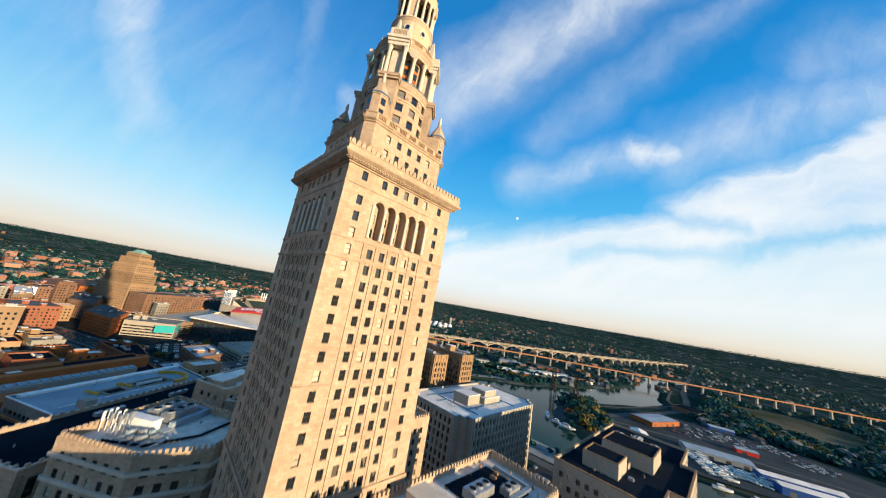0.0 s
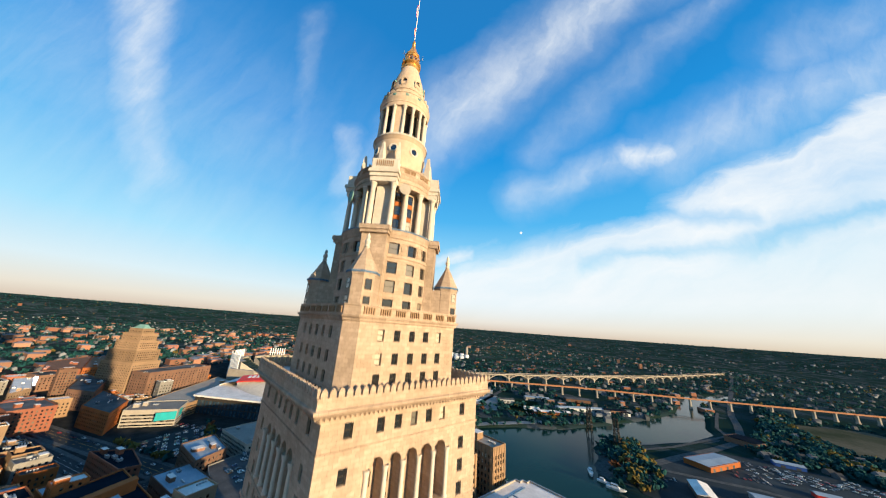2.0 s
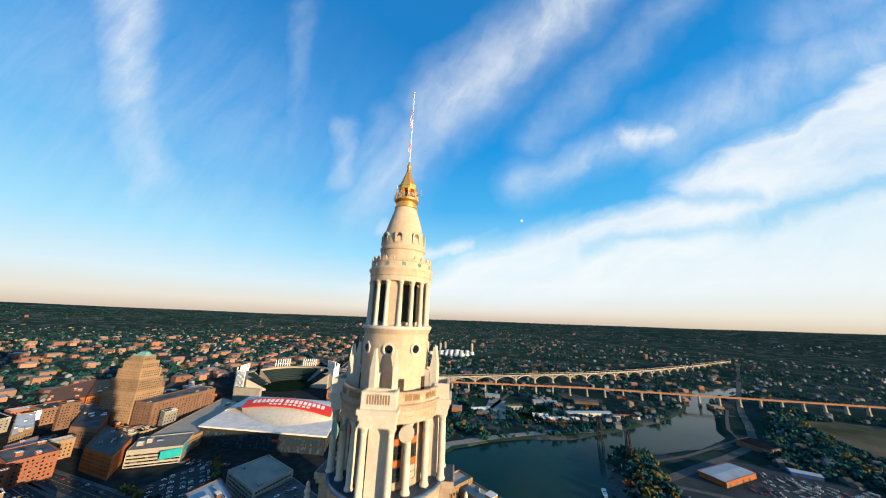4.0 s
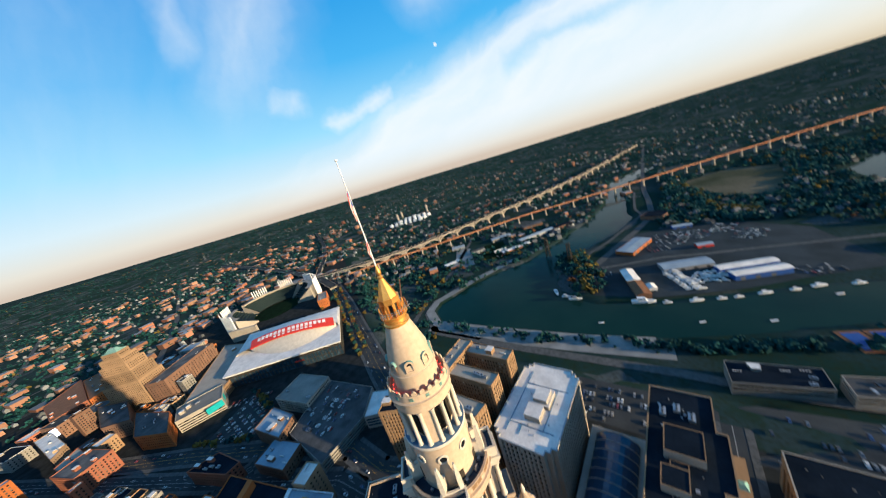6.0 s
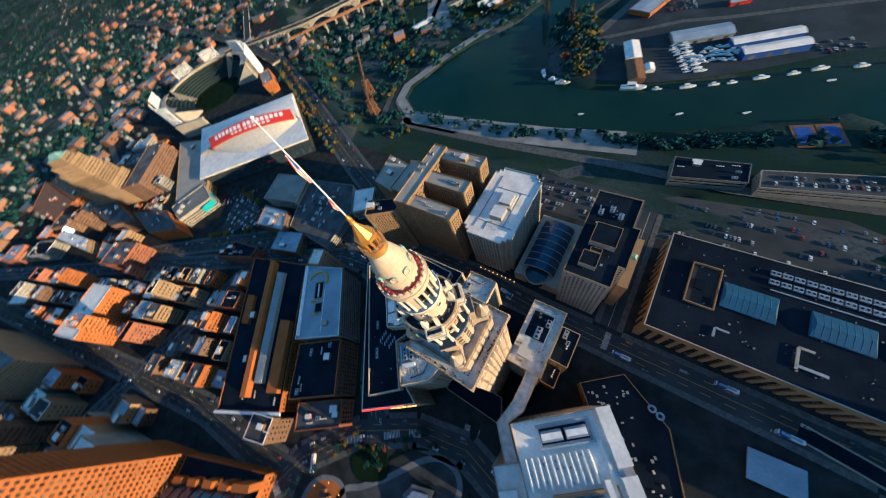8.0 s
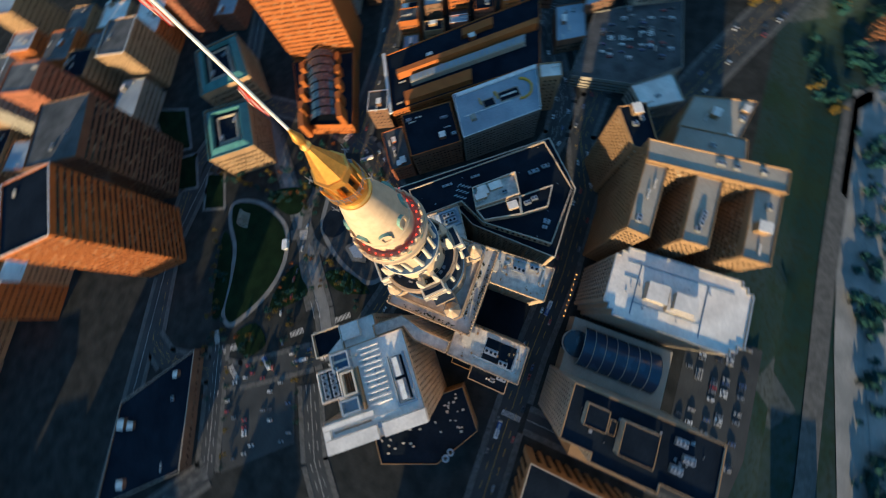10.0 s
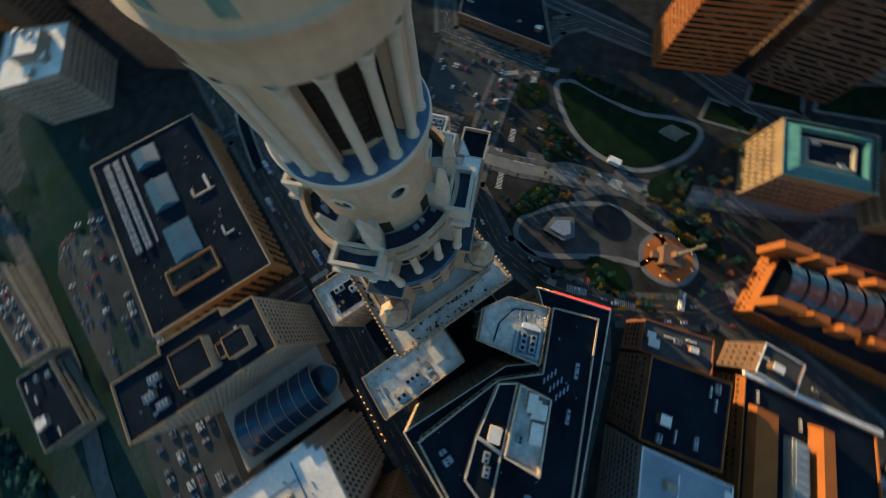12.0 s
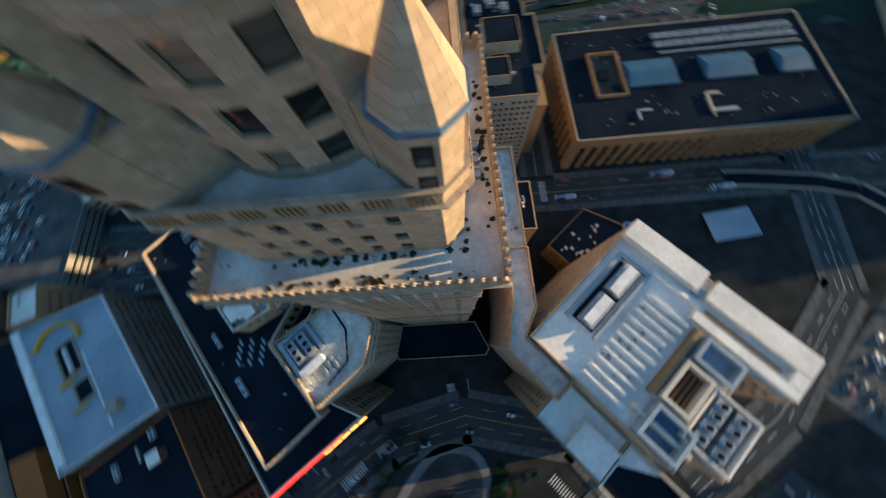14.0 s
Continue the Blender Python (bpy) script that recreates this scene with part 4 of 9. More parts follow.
for c in cols_a:
    for z in wz:
        ri = RD - 0.45
        A = lambda t, r, zz: (r * math.cos(radians(t)), r * math.sin(radians(t)), zz)
        lo, hi = c - hwa, c + hwa
        for p in ([A(lo, RD, z - 1.1), A(lo, ri, z - 1.1), A(lo, ri, z + 1.1), A(lo, RD, z + 1.1)], [A(hi, ri, z - 1.1), A(hi, RD, z - 1.1), A(hi, RD, z + 1.1), A(hi, ri, z + 1.1)],
                  [A(lo, RD, z - 1.1), A(hi, RD, z - 1.1), A(hi, ri, z - 1.1), A(lo, ri, z - 1.1)], [A(lo, ri, z + 1.1), A(hi, ri, z + 1.1), A(hi, RD, z + 1.1), A(lo, RD, z + 1.1)]):
            mb.add(p, [[0, 1, 2, 3]])
        dpanes.append((A(c, ri + 0.03, z), radians(c) + math.pi / 2))
drum = part("drum", mb.weld(), LIME, tower)
WIN_D = pane_mesh("window", 1.86, 2.16, glass=GLASS_D)
for p, t in dpanes:
    part("window", WIN_D, None, drum, at=p, turn=t)
mb = MB()
mb.lathe([(9.36, 154.2), (9.5, 154.3), (9.5, 154.55), (9.36, 154.7)], 72)
part("drum_string_course", mb, LIME, tower, smooth=True)
for q4 in range(4):
    for k in (-34.5, -11.5, 11.5, 34.5):
        t = radians(q4 * 90 + k)
        mb = MB()
        for y0, y1, z0, z1 in ((-0.9, 0.9, 0.85, 1.0), (-0.9, 0.9, -1.0, -0.85), (-0.9, -0.75, -0.85, 0.85), (0.75, 0.9, -0.85, 0.85), (-0.45, 0.45, -0.5, 0.5)):
            mb.box(-0.1, y0, z0, 0.1, y1, z1)
        if abs(k) < 20:
            part("relief_panel", mb, LIME, drum, at=(9.38 * math.cos(t), 9.38 * math.sin(t), 156.2), turn=t)
for k in range(4):
    mb = MB()
    d = 45 + 90 * k
    c = (9.15 * math.cos(radians(d)), 9.15 * math.sin(radians(d)))
    mb.obox(c, d, 3.0, 4.7, 143.4, 158.4)
    mb.obox((9.6 * math.cos(radians(d)), 9.6 * math.sin(radians(d))), d, 2.0, 3.2, 156.2, 158.2)
    part("buttress_pier", mb, LIME, tower)
mb = MB()
mb.lathe([(9.3, 157.9), (9.5, 158.1), (9.5, 158.5), (9.62, 158.7), (9.72, 159.3), (9.78, 159.7), (9.5, 159.75), (6.2, 159.8)], 72)
drum_cornice = part("drum_cornice", mb, LIME, tower, smooth=True)
for k in range(4):
    d = 45 + 90 * k
    for off, lx, ly, z0, z1 in ((9.35, 3.7, 5.3, 158.3, 158.9), (9.5, 3.9, 5.6, 158.9, 159.75)):
        part("cornice_block", MB().obox((off * math.cos(radians(d)), off * math.sin(radians(d))), d, lx, ly, z0, z1), LIME, drum_cornice)
mb = MB()
mb.lathe([(9.83, 159.55), (9.83, 159.82), (9.45, 159.86)], 72)
part("cornice_flashing", mb, TEALTRIM, tower, smooth=True)

# great colonnade
LEAD = surf("dark_lead_sheet", (0.035, 0.055, 0.085), (0.022, 0.035, 0.055), 0.4, 2.0, 0.55, 0.1)
part("colonnade_floor", MB().lathe([(9.55, 159.77), (9.5, 159.84), (6.7, 159.88)], 72), LEAD, tower, "dark lead floor behind the columns", smooth=True)
for k in range(4):
    d = 45 + 90 * k
    part("corner_floor", MB().obox((9.45 * math.cos(radians(d)), 9.45 * math.sin(radians(d))), d, 3.6, 5.3, 159.76, 159.86), LEAD, tower)
mb = MB()
mb.lathe([(6.75, 159.7), (6.75, 169.5)], 72)
inner = part("colonnade_wall", mb, LIME, tower, smooth=True)
for k in range(16):
    a = 360 / 16 * k
    if min(abs((a - d + 180) % 360 - 180) for d in (45, 135, 225, 315)) < 14:
        continue
    for z in (161.9, 164.8, 167.7):
        t = radians(a)
        part("window", WIN, None, inner, at=(6.81 * math.cos(t), 6.81 * math.sin(t), z), turn=t + math.pi / 2)
for k in range(16):
    a = 360 / 16 * k
    if min(abs((a - d + 180) % 360 - 180) for d in (45, 135, 225, 315)) < 14:
        continue
    for z in (163.35, 166.25):
        part("spandrel_panel", MB().obox((6.79 * math.cos(radians(a)), 6.79 * math.sin(radians(a))), a, 0.12, 1.25, z - 0.45, z + 0.45), BRICK_OR, inner)
mb = MB()
col = [(0.72, 0), (0.72, 0.3), (0.62, 0.45), (0.55, 0.6), (0.55, 4.0), (0.47, 9.8), (0.55, 10.0), (0.5, 10.15), (0.7, 10.9), (0.78, 11.0), (0.78, 11.3)]
mb.lathe([(r, z * 0.841) for r, z in col], 18)
COL = mb.mesh("column", LIME_PALE, smooth=True)
colonnade = part("entablature", MB().lathe([(6.55, 169.3), (8.6, 169.3), (8.6, 170.2), (8.72, 170.3), (8.72, 171.1), (9.05, 171.6), (9.15, 172.0), (8.85, 172.05), (8.7, 172.1), (8.7, 173.5), (8.8, 173.55), (8.8, 173.8), (8.3, 173.8), (8.3, 172.1), (5.8, 172.2)], 72), LIME, tower, smooth=True)
for k in range(4):
    d = 45 + 90 * k
    for da, r in ((-12.4, 9.45), (12.4, 9.45), (-32.0, 8.0), (32.0, 8.0)):
        t = radians(d + da)
        part("column", COL, None, colonnade, at=(r * math.cos(t), r * math.sin(t), 159.8))
for k in range(4):
    mb = MB()
    d = 45 + 90 * k
    P2 = lambda r, s: (r * math.cos(radians(d)) - s * math.sin(radians(d)), r * math.sin(radians(d)) + s * math.cos(radians(d)))
    mb.obox(P2(7.5, 0), d, 2.0, 3.0, 159.8, 169.3)
    aed = part("aedicule", mb, LIME_PALE, tower)
    for nm, r_, s_, lx, ly, z0, z1 in (("architrave", 8.75, 0, 2.7, 5.3, 169.3, 170.3), ("frieze", 8.85, 0, 3.0, 5.6, 170.3, 171.1), ("cornice", 8.95, 0, 3.4, 6.1, 171.1, 171.8), ("parapet", 10.05, 0, 0.4, 5.2, 171.8, 174.2), ("parapet", 7.95, 0, 0.4, 5.2, 171.8, 174.2),
                                       ("parapet", 9.0, -2.4, 1.7, 0.4, 171.8, 174.2), ("parapet", 9.0, 2.4, 1.7, 0.4, 171.8, 174.2)):
        part(nm, MB().obox(P2(r_, s_), d, lx, ly, z0, z1), LIME_PALE, aed)
    part("deck", MB().obox(P2(9.0, 0), d, 1.66, 4.3, 171.8, 173.4), LEAD, aed, "dark lead deck")
mb = MB()
for k in range(4):
    d = 45 + 90 * k
    for s in [(-1.6 + 0.4 * j) for j in range(9)]:
        mb.obox((10.27 * math.cos(radians(d)) - s * math.sin(radians(d)), 10.27 * math.sin(radians(d)) + s * math.cos(radians(d))), d, 0.1, 0.2, 172.5, 173.8)
    for da in (-37, -28, 28, 37):
        for j in range(7):
            a = radians(d + da + (j - 3) * 1.15)
            mb.obox((8.72 * math.cos(a), 8.72 * math.sin(a)), math.degrees(a), 0.1, 0.13, 172.5, 173.4)
part("balustrade_grille", mb, TAN, tower, kind="stuff")
# raking buttresses behind the balustrade: pairs of pylons joined to the upper drum
for k in range(4):
    for da in (-13, 13):
        mb = MB()
        d = 45 + 90 * k + da
        A = radians(d)
        P2 = lambda r, s: (r * math.cos(A) - s * math.sin(A), r * math.sin(A) + s * math.cos(A))
        mb.obox(P2(7.65, 0), d, 1.25, 0.95, 172.2, 177.2)
        pylon = part("buttress_pylon", mb, LIME_PALE, tower)
        mb = MB()
        mb.prism(orect(P2(7.65, 0), d, 1.15, 0.85), 177.2, 180.0, 0, top=orect(P2(7.65, 0), d, 0.5, 0.3))
        part("pylon_cap", mb, LIME_PALE, pylon)
        part("flyer", MB().obox(P2(6.6, 0), d, 1.8, 0.8, 172.2, 175.8), LIME_PALE, pylon)
        part("flyer_coping", MB().obox(P2(6.6, 0), d, 1.8, 1.0, 175.8, 176.2), LIME_PALE, pylon)

part("upper_deck", MB().lathe([(8.28, 172.26), (5.9, 172.32)], 72), LEAD, tower, "dark lead roof behind the balustrade", smooth=True)
rngd2 = random.Random(8)
for k in range(22):
    a = rngd2.uniform(0, 2 * math.pi)
    part("deck_unit", MB().obox((6.75 * math.cos(a), 6.75 * math.sin(a)), math.degrees(a), rngd2.uniform(0.3, 0.7), rngd2.uniform(0.4, 1.1), 172.3, 172.3 + rngd2.uniform(0.3, 0.9)), STEEL if k % 3 else ROOF_BL, tower)

# upper drum with round windows
mb = MB()
mb.lathe([(6.15, 172.1), (6.15, 172.8), (6.0, 173.0), (5.95, 182.2), (6.1, 182.4), (6.2, 182.8), (6.4, 183.1), (6.4, 183.4)], 72)
upper = part("upper_drum", mb, LIME_TOP, tower, smooth=True)
mb = MB()
mb.lathe([(6.46, 183.05), (6.46, 183.45), (6.3, 183.58)], 72)
part("ledge", mb, LIME_PALE, tower, smooth=True)
part("ledge_lead", MB().lathe([(6.3, 183.58), (5.9, 183.6), (3.8, 183.65)], 72), TEALTRIM, tower, "blue lead sheet on the ledge", smooth=True)
mb = MB()
mb.lathe([(1.05, -0.05), (1.05, 0.16), (0.72, 0.2), (0.68, 0.02)], 20)
mb2 = MB()
mb2.add([(0.7 * math.cos(2 * math.pi * i / 20), 0.7 * math.sin(2 * math.pi * i / 20), 0.06) for i in range(20)], [list(range(20))], 1)
mb.add(mb2.v, mb2.f, 1)
for i, (x, y, z) in enumerate(mb.v):
    mb.v[i] = (z, x, y)
OCU = mb.mesh("round_window", LIME_PALE, GLASS_D)
for k in range(8):
    t = radians(45 * k)
    part("round_window", OCU, None, upper, at=(5.97 * math.cos(t), 5.97 * math.sin(t), 179.8), turn=t)
mb = MB()
mb.box(-0.05, -0.55, -1.2, 0.06, 0.55, 1.2)
DOORM = mb.mesh("terrace_door", FRAME)
for k in range(8):
    t = radians(22.5 + 45 * k)
    part("terrace_door", DOORM, None, upper, at=(6.05 * math.cos(t), 6.05 * math.sin(t), 174.0), turn=t)

# upper colonnade
mb = MB()
mb.lathe([(3.95, 183.5), (3.95, 192.1)], 48)
core = part("lantern_core", mb, LIME_TOP, tower, smooth=True)
mb = MB()
mb.lathe([(r * 0.74, z * 0.705) for r, z in col], 16)
COL2 = mb.mesh("column", LIME_PALE, smooth=True)
# dark panel on the solid core stands in for a shaded opening; slats added
mb = MB()
mb.box(-0.1, -0.62, 0, 0.06, 0.62, 6.6)
for j in range(11):
    mb.box(0.06, -0.6, 0.35 + j * 0.58, 0.14, 0.6, 0.5 + j * 0.58)
mb.box(0.06, -0.74, -0.1, 0.2, -0.62, 6.7)
mb.box(0.06, 0.62, -0.1, 0.2, 0.74, 6.7)
SHADE_PANEL = mb.mesh("louvred_opening", FRAME)
for k in range(4):
    for a in (90 * k - 11, 90 * k + 11, 90 * k + 32.5, 90 * k + 57.5):
        t = radians(a)
        part("column", COL2, None, core, at=(5.5 * math.cos(t), 5.5 * math.sin(t), 183.55))
    t = radians(90 * k + 45)
    mb = MB()
    mb.obox((4.75 * math.cos(t), 4.75 * math.sin(t)), 90 * k + 45, 1.2, 2.0, 183.5, 192.1)
    part("pier", mb, LIME_TOP, core)
    for da in (-22, 0, 22):
        t = radians(90 * k + da)
        part("louvred_opening", SHADE_PANEL, None, core, at=(3.93 * math.cos(t), 3.93 * math.sin(t), 184.3), turn=t)
mb = MB()
mb.lathe([(3.9, 191.45), (5.9, 191.45), (5.9, 192.4), (6.0, 192.5), (6.0, 193.1), (6.22, 193.5), (6.28, 193.8), (5.95, 193.85), (5.85, 193.9), (5.85, 195.1), (5.95, 195.15), (5.95, 195.35), (5.5, 195.35), (5.5, 194), (4.1, 194)], 72)
part("upper_entablature", mb, LIME_TOP, tower, smooth=True)
mb = MB()
for k in range(24):
    a = radians(15 * k)
    for j in (-2, -1, 0, 1, 2):
        b = a + radians(j * 1.5)
        if k % 2 == 0:
            mb.obox((5.87 * math.cos(b), 5.87 * math.sin(b)), math.degrees(b), 0.1, 0.09, 194.25, 194.95)
part("parapet_grille", mb, COPPER, tower, kind="stuff")
mb = MB()
fan2 = [(x * 1.1, z * 0.75) for x, z in fan]
mb.add([(0.14, x, z) for x, z in fan2] + [(-0.14, x, z) for x, z in fan2], [list(range(nf)), list(range(nf, 2 * nf))[::-1]] + [[i, nf + i, nf + (i + 1) % nf, (i + 1) % nf] for i in range(nf)])
KNOB = mb.mesh("crest", LIME_TOP)
for k in range(24):
    a = radians(15 * k + 7.5)
    part("crest", KNOB, None, tower, at=(5.73 * math.cos(a), 5.73 * math.sin(a), 195.3), turn=a)
mb = MB()
mb.lathe([(0.10, 0), (0.14, 0.05), (0.14, 0.2), (0.0, 0.26)], 8)
BULB = mb.mesh("aviation_lamp", LAMP_R)

# attic and cone
mb = MB()
mb.lathe([(4.35, 193.9), (4.35, 197.6), (4.52, 197.75), (4.52, 198.25), (4.35, 198.4), (4.3, 198.9), (4.15, 200.0), (3.9, 201.4), (3.5, 203.0), (3.0, 204.7), (2.5, 206.3), (2.25, 207.1)], 64)
cone = part("cone_roof", mb, LIME_TOP, tower, "smooth cream stone cone", smooth=True)
mb = MB()
arcp = [(-0.85, 0.0), (0.85, 0.0), (0.85, 1.5)] + [(0.85 * math.cos(math.pi * k / 8), 1.5 + 0.85 * math.sin(math.pi * k / 8)) for k in range(1, 8)] + [(-0.85, 1.5)]
ins = [(x * 0.6, 0.25 + z * 0.72) for x, z in arcp]
n = len(arcp)
mb.add([(0.55, x, z) for x, z in arcp] + [(-1.3, x, z) for x, z in arcp], [[i, n + i, n + (i + 1) % n, (i + 1) % n] for i in range(2, n)], 1)
mb.add([(0.55, x, z) for x, z in arcp] + [(0.55, x, z) for x, z in ins], [[i, (i + 1) % n, n + (i + 1) % n, n + i] for i in range(n)], 0)
mb.add([(0.55, x, z) for x, z in ins] + [(0.25, x, z) for x, z in ins], [[i, (i + 1) % n, n + (i + 1) % n, n + i] for i in range(n)], 0)
mb.add([(0.25, x, z) for x, z in ins], [list(range(n))], 2)
DORM = mb.mesh("dormer", LIME_TOP, COPPER, GLASS_D)
for k in range(8):
    t = radians(45 * k)
    part("dormer", DORM, None, cone, at=(3.85 * math.cos(t), 3.85 * math.sin(t), 198.95), turn=t)

# gilded lantern
mb = MB()
mb.lathe([(2.25, 207), (2.4, 207.2), (2.4, 207.5), (2.15, 207.7), (2.1, 208.3), (2.35, 208.6), (2.55, 208.8), (2.55, 209.1), (1.2, 209.15)], 40)
lantern = part("gilded_lantern", mb, GOLD, tower, "gilded open lantern below the spire", smooth=True)
mb = MB()
for k in range(8):
    a = radians(45 * k + 22.5)
    part("lantern_pier", MB().obox((1.62 * math.cos(a), 1.62 * math.sin(a)), 45 * k + 22.5, 0.45, 0.5, 209.1, 212.1), GOLD, lantern)
    part("pinnacle", MB().lathe([(0.16, 209.1), (0.16, 210.5), (0.0, 211.2)], 6, c=(2.3 * math.cos(a), 2.3 * math.sin(a))), GOLD, lantern)
mb.lathe([(1.1, 209.1), (1.1, 211.9)], 16)
mb.prism(ring(1.95, 8, turn=math.pi / 8), 211.4, 212.1)
mb.prism(ring(2.05, 8, turn=math.pi / 8), 212.1, 212.4)
mb.prism(ring(1.8, 8, turn=math.pi / 8), 212.4, 216.1, 0, top=ring(0.38, 8, turn=math.pi / 8))
part("lantern_cap", mb, GOLD, lantern)
# dark panels on the gilt core stand in for shade in the arches
for k in range(8):
    a = radians(45 * k)
    part("lantern_opening", MB().obox((1.12 * math.cos(a), 1.12 * math.sin(a)), 45 * k, 0.1, 0.55, 209.3, 211), FRAME, lantern)
mb = MB()
for k in range(24):
    a, b = radians(15 * k), radians(15 * k + 15)
    for z in (209.7, 210.1):
        mb.beam((2.45 * math.cos(a), 2.45 * math.sin(a), z), (2.45 * math.cos(b), 2.45 * math.sin(b), z), 0.05, 0.05)
    mb.beam((2.45 * math.cos(a), 2.45 * math.sin(a), 209.1), (2.45 * math.cos(a), 2.45 * math.sin(a), 210.15), 0.05, 0.05)
for a in (20, 110, 197.5, 290):
    t = radians(a)
    c, s = math.cos(t), math.sin(t)
    mb.beam((2.4 * c, 2.4 * s, 209.9), (3.5 * c, 3.5 * s, 210.2), 0.07, 0.07)
    mb.beam((3.5 * c - 0.45 * s, 3.5 * s + 0.45 * c, 210.2), (3.5 * c + 0.45 * s, 3.5 * s - 0.45 * c, 210.2), 0.06, 0.06)
    mb.beam((3.5 * c, 3.5 * s, 209.6), (3.5 * c, 3.5 * s, 211.1), 0.06, 0.06)
part("lantern_railing", mb, STEEL, lantern)
mb = MB()
mb.lathe([(0.4, 216), (0.55, 216.3), (0.3, 216.6), (0.45, 217), (0.5, 217.3), (0.3, 217.8), (0.14, 218.4), (0.14, 218.5)], 14)
part("gilded_finial", mb, GOLD, lantern, smooth=True)
mb = MB()
mb.lathe([(0.14, 218.1), (0.12, 225.5), (0.075, 236.2), (0.075, 236.4), (0.2, 236.5), (0.22, 236.7), (0.0, 236.85)], 10)
pole = part("flagpole", mb, WHITEP, tower, "white flagpole with hanging flags", smooth=True)
def furled(z0, z1, wid, mats):
    """A cloth hanging limp beside the pole, in folds."""
    mb = MB()
    rows, colsn = 12, 9
    for i in range(rows + 1):
        f = i / rows
        for j in range(colsn + 1):
            g = j / colsn
            w = wid * (0.25 + 0.75 * (1 - abs(f - 0.45) * 1.3))
            mb.v.append((0.14 + g * w, 0.13 * math.sin(g * 9 + f * 3), z1 - (z1 - z0) * f - 0.5 * g * (1 - f) * 0.6))
    for i in range(rows):
        for j in range(colsn):
            mb.f.append([i * 10 + j, i * 10 + j + 1, i * 10 + j + 11, i * 10 + j + 10])
            mb.m.append(0 if j < 3 and i < 6 else 1 + (j + i // 5) % 2)
    return mb.mesh("flag", *mats, smooth=True)
part("flag", furled(226.7, 231.7, 0.75, (BLUEP, REDP, WHITEP)), None, pole, "limp striped flag in red, white and blue", turn=radians(-60), at=(0, 0, 0))
part("flag", furled(220.1, 222.9, 0.6, (REDP, REDP, WHITEP)), None, pole, "limp red and white flag", turn=radians(-60), at=(0, 0, 0))
for k in range(24):
    a = radians(15 * k)
    part("aviation_lamp", BULB, None, tower, at=(4.95 * math.cos(a), 4.95 * math.sin(a), 194.5), turn=0)

# dishes on the great colonnade
def dish(az, r, z, rad, m):
    mb = MB()
    prof = [(0.0, 0.0), (rad * 0.4, 0.08), (rad * 0.75, 0.25), (rad, 0.5), (rad, 0.56), (rad * 0.7, 0.36), (0.0, 0.1)]
    mb.lathe(prof, 24)
    mb.lathe([(rad * 0.99, 0.53), (0.0, 0.62)], 24)
    mb.v = [(zz, x, y) for x, y, zz in mb.v]
    t = radians(az)
    d = part("antenna_dish", mb, m, tower, "round drum antenna on the colonnade", at=(r * math.cos(t), r * math.sin(t), z), turn=t, smooth=True)
    mb = MB()
    mb.beam((-1.4, 0, -0.3), (0.1, 0, 0), 0.18, 0.18)
    mb.beam((-1.4, 0, 0.6), (0.1, 0, 0), 0.14, 0.14)
    part("bracket", mb, STEEL, d, at=(r * math.cos(t), r * math.sin(t), z), turn=t)


dish(-19, 9.3, 168.4, 1.2, CONC_PALE)
dish(-95, 9.3, 167.4, 1.3, COPPER)

# ================= the blocks joined to the tower =================
def crenels(poly, z, size, gap, parent, m=LIME, h=0.9):
    """A row of merlons along a parapet."""
    mb = MB()
    for a, u, w in edges(poly):
        n = max(1, int(w / (size + gap)))
        for k in range(n):
            s = w * (k + 0.5) / n
            mb.obox((a[0] + u[0] * s - u[1] * 0, a[1] + u[1] * s), math.degrees(math.atan2(u[1], u[0])), size, 0.5, z, z + h)
    return part("crenellation", mb, m, parent, kind="stuff")


def air_handler(x, y, z, ang, lx, ly, h, parent, fans=3):
    mb = MB()
    mb.obox((x, y), ang, lx, ly, z + 0.4, z + h, 0)
    mb.obox((x, y), ang, lx * 0.94, ly * 0.85, z, z + 0.4, 1)
    ca, sa = math.cos(radians(ang)), math.sin(radians(ang))
    for k in range(fans):
        f = (k + 0.5) / fans - 0.5
        c = (x + f * lx * ca, y + f * lx * sa)
        mb.prism(ring(min(lx / fans, ly) * 0.4, 14, c), z + h, z + h + 0.35, 0)
        mb.prism(ring(min(lx / fans, ly) * 0.33, 14, c), z + h + 0.36, z + h + 0.37, 1)
    return part("air_handler", mb, (STEEL, ROOF_D), parent, "grey air handling unit with round fans")


def duct(pts, w, z, parent, m=STEEL):
    mb = MB()
    for a, b in zip(pts, pts[1:]):
        mb.beam((*a, z), (*b, z), w, w * 0.8)
    return part("roof_duct", mb, m, parent)


def roof_patches(poly, z, n, parent, seed, mats=(ROOF_G,), lo=0.6, hi=2.0):
    """Repaired patches, hatches and vents on a roof."""
    rng = random.Random(seed)
    xs, ys = [p[0] for p in poly], [p[1] for p in poly]
    mb = MB()
    ins = inset(poly, 2.0)
    for _ in range(n * 6):
        if n <= 0:
            break
        x, y = rng.uniform(min(xs), max(xs)), rng.uniform(min(ys), max(ys))
        if not bool(inside(ins, np.array([x]), np.array([y]))[0]):
            continue
        n -= 1
        r = rng.uniform(lo, hi)
        if rng.random() < 0.5:
            mb.obox((x, y), rng.choice((0, 41)), r, r * rng.uniform(0.5, 1.0), z, z + rng.uniform(0.25, 0.8))
        else:
            mb.prism(ring(r * 0.3, 8, (x, y)), z, z + rng.uniform(0.4, 1.2))
    part("roof_vents", mb, mats[0], parent, kind="stuff")


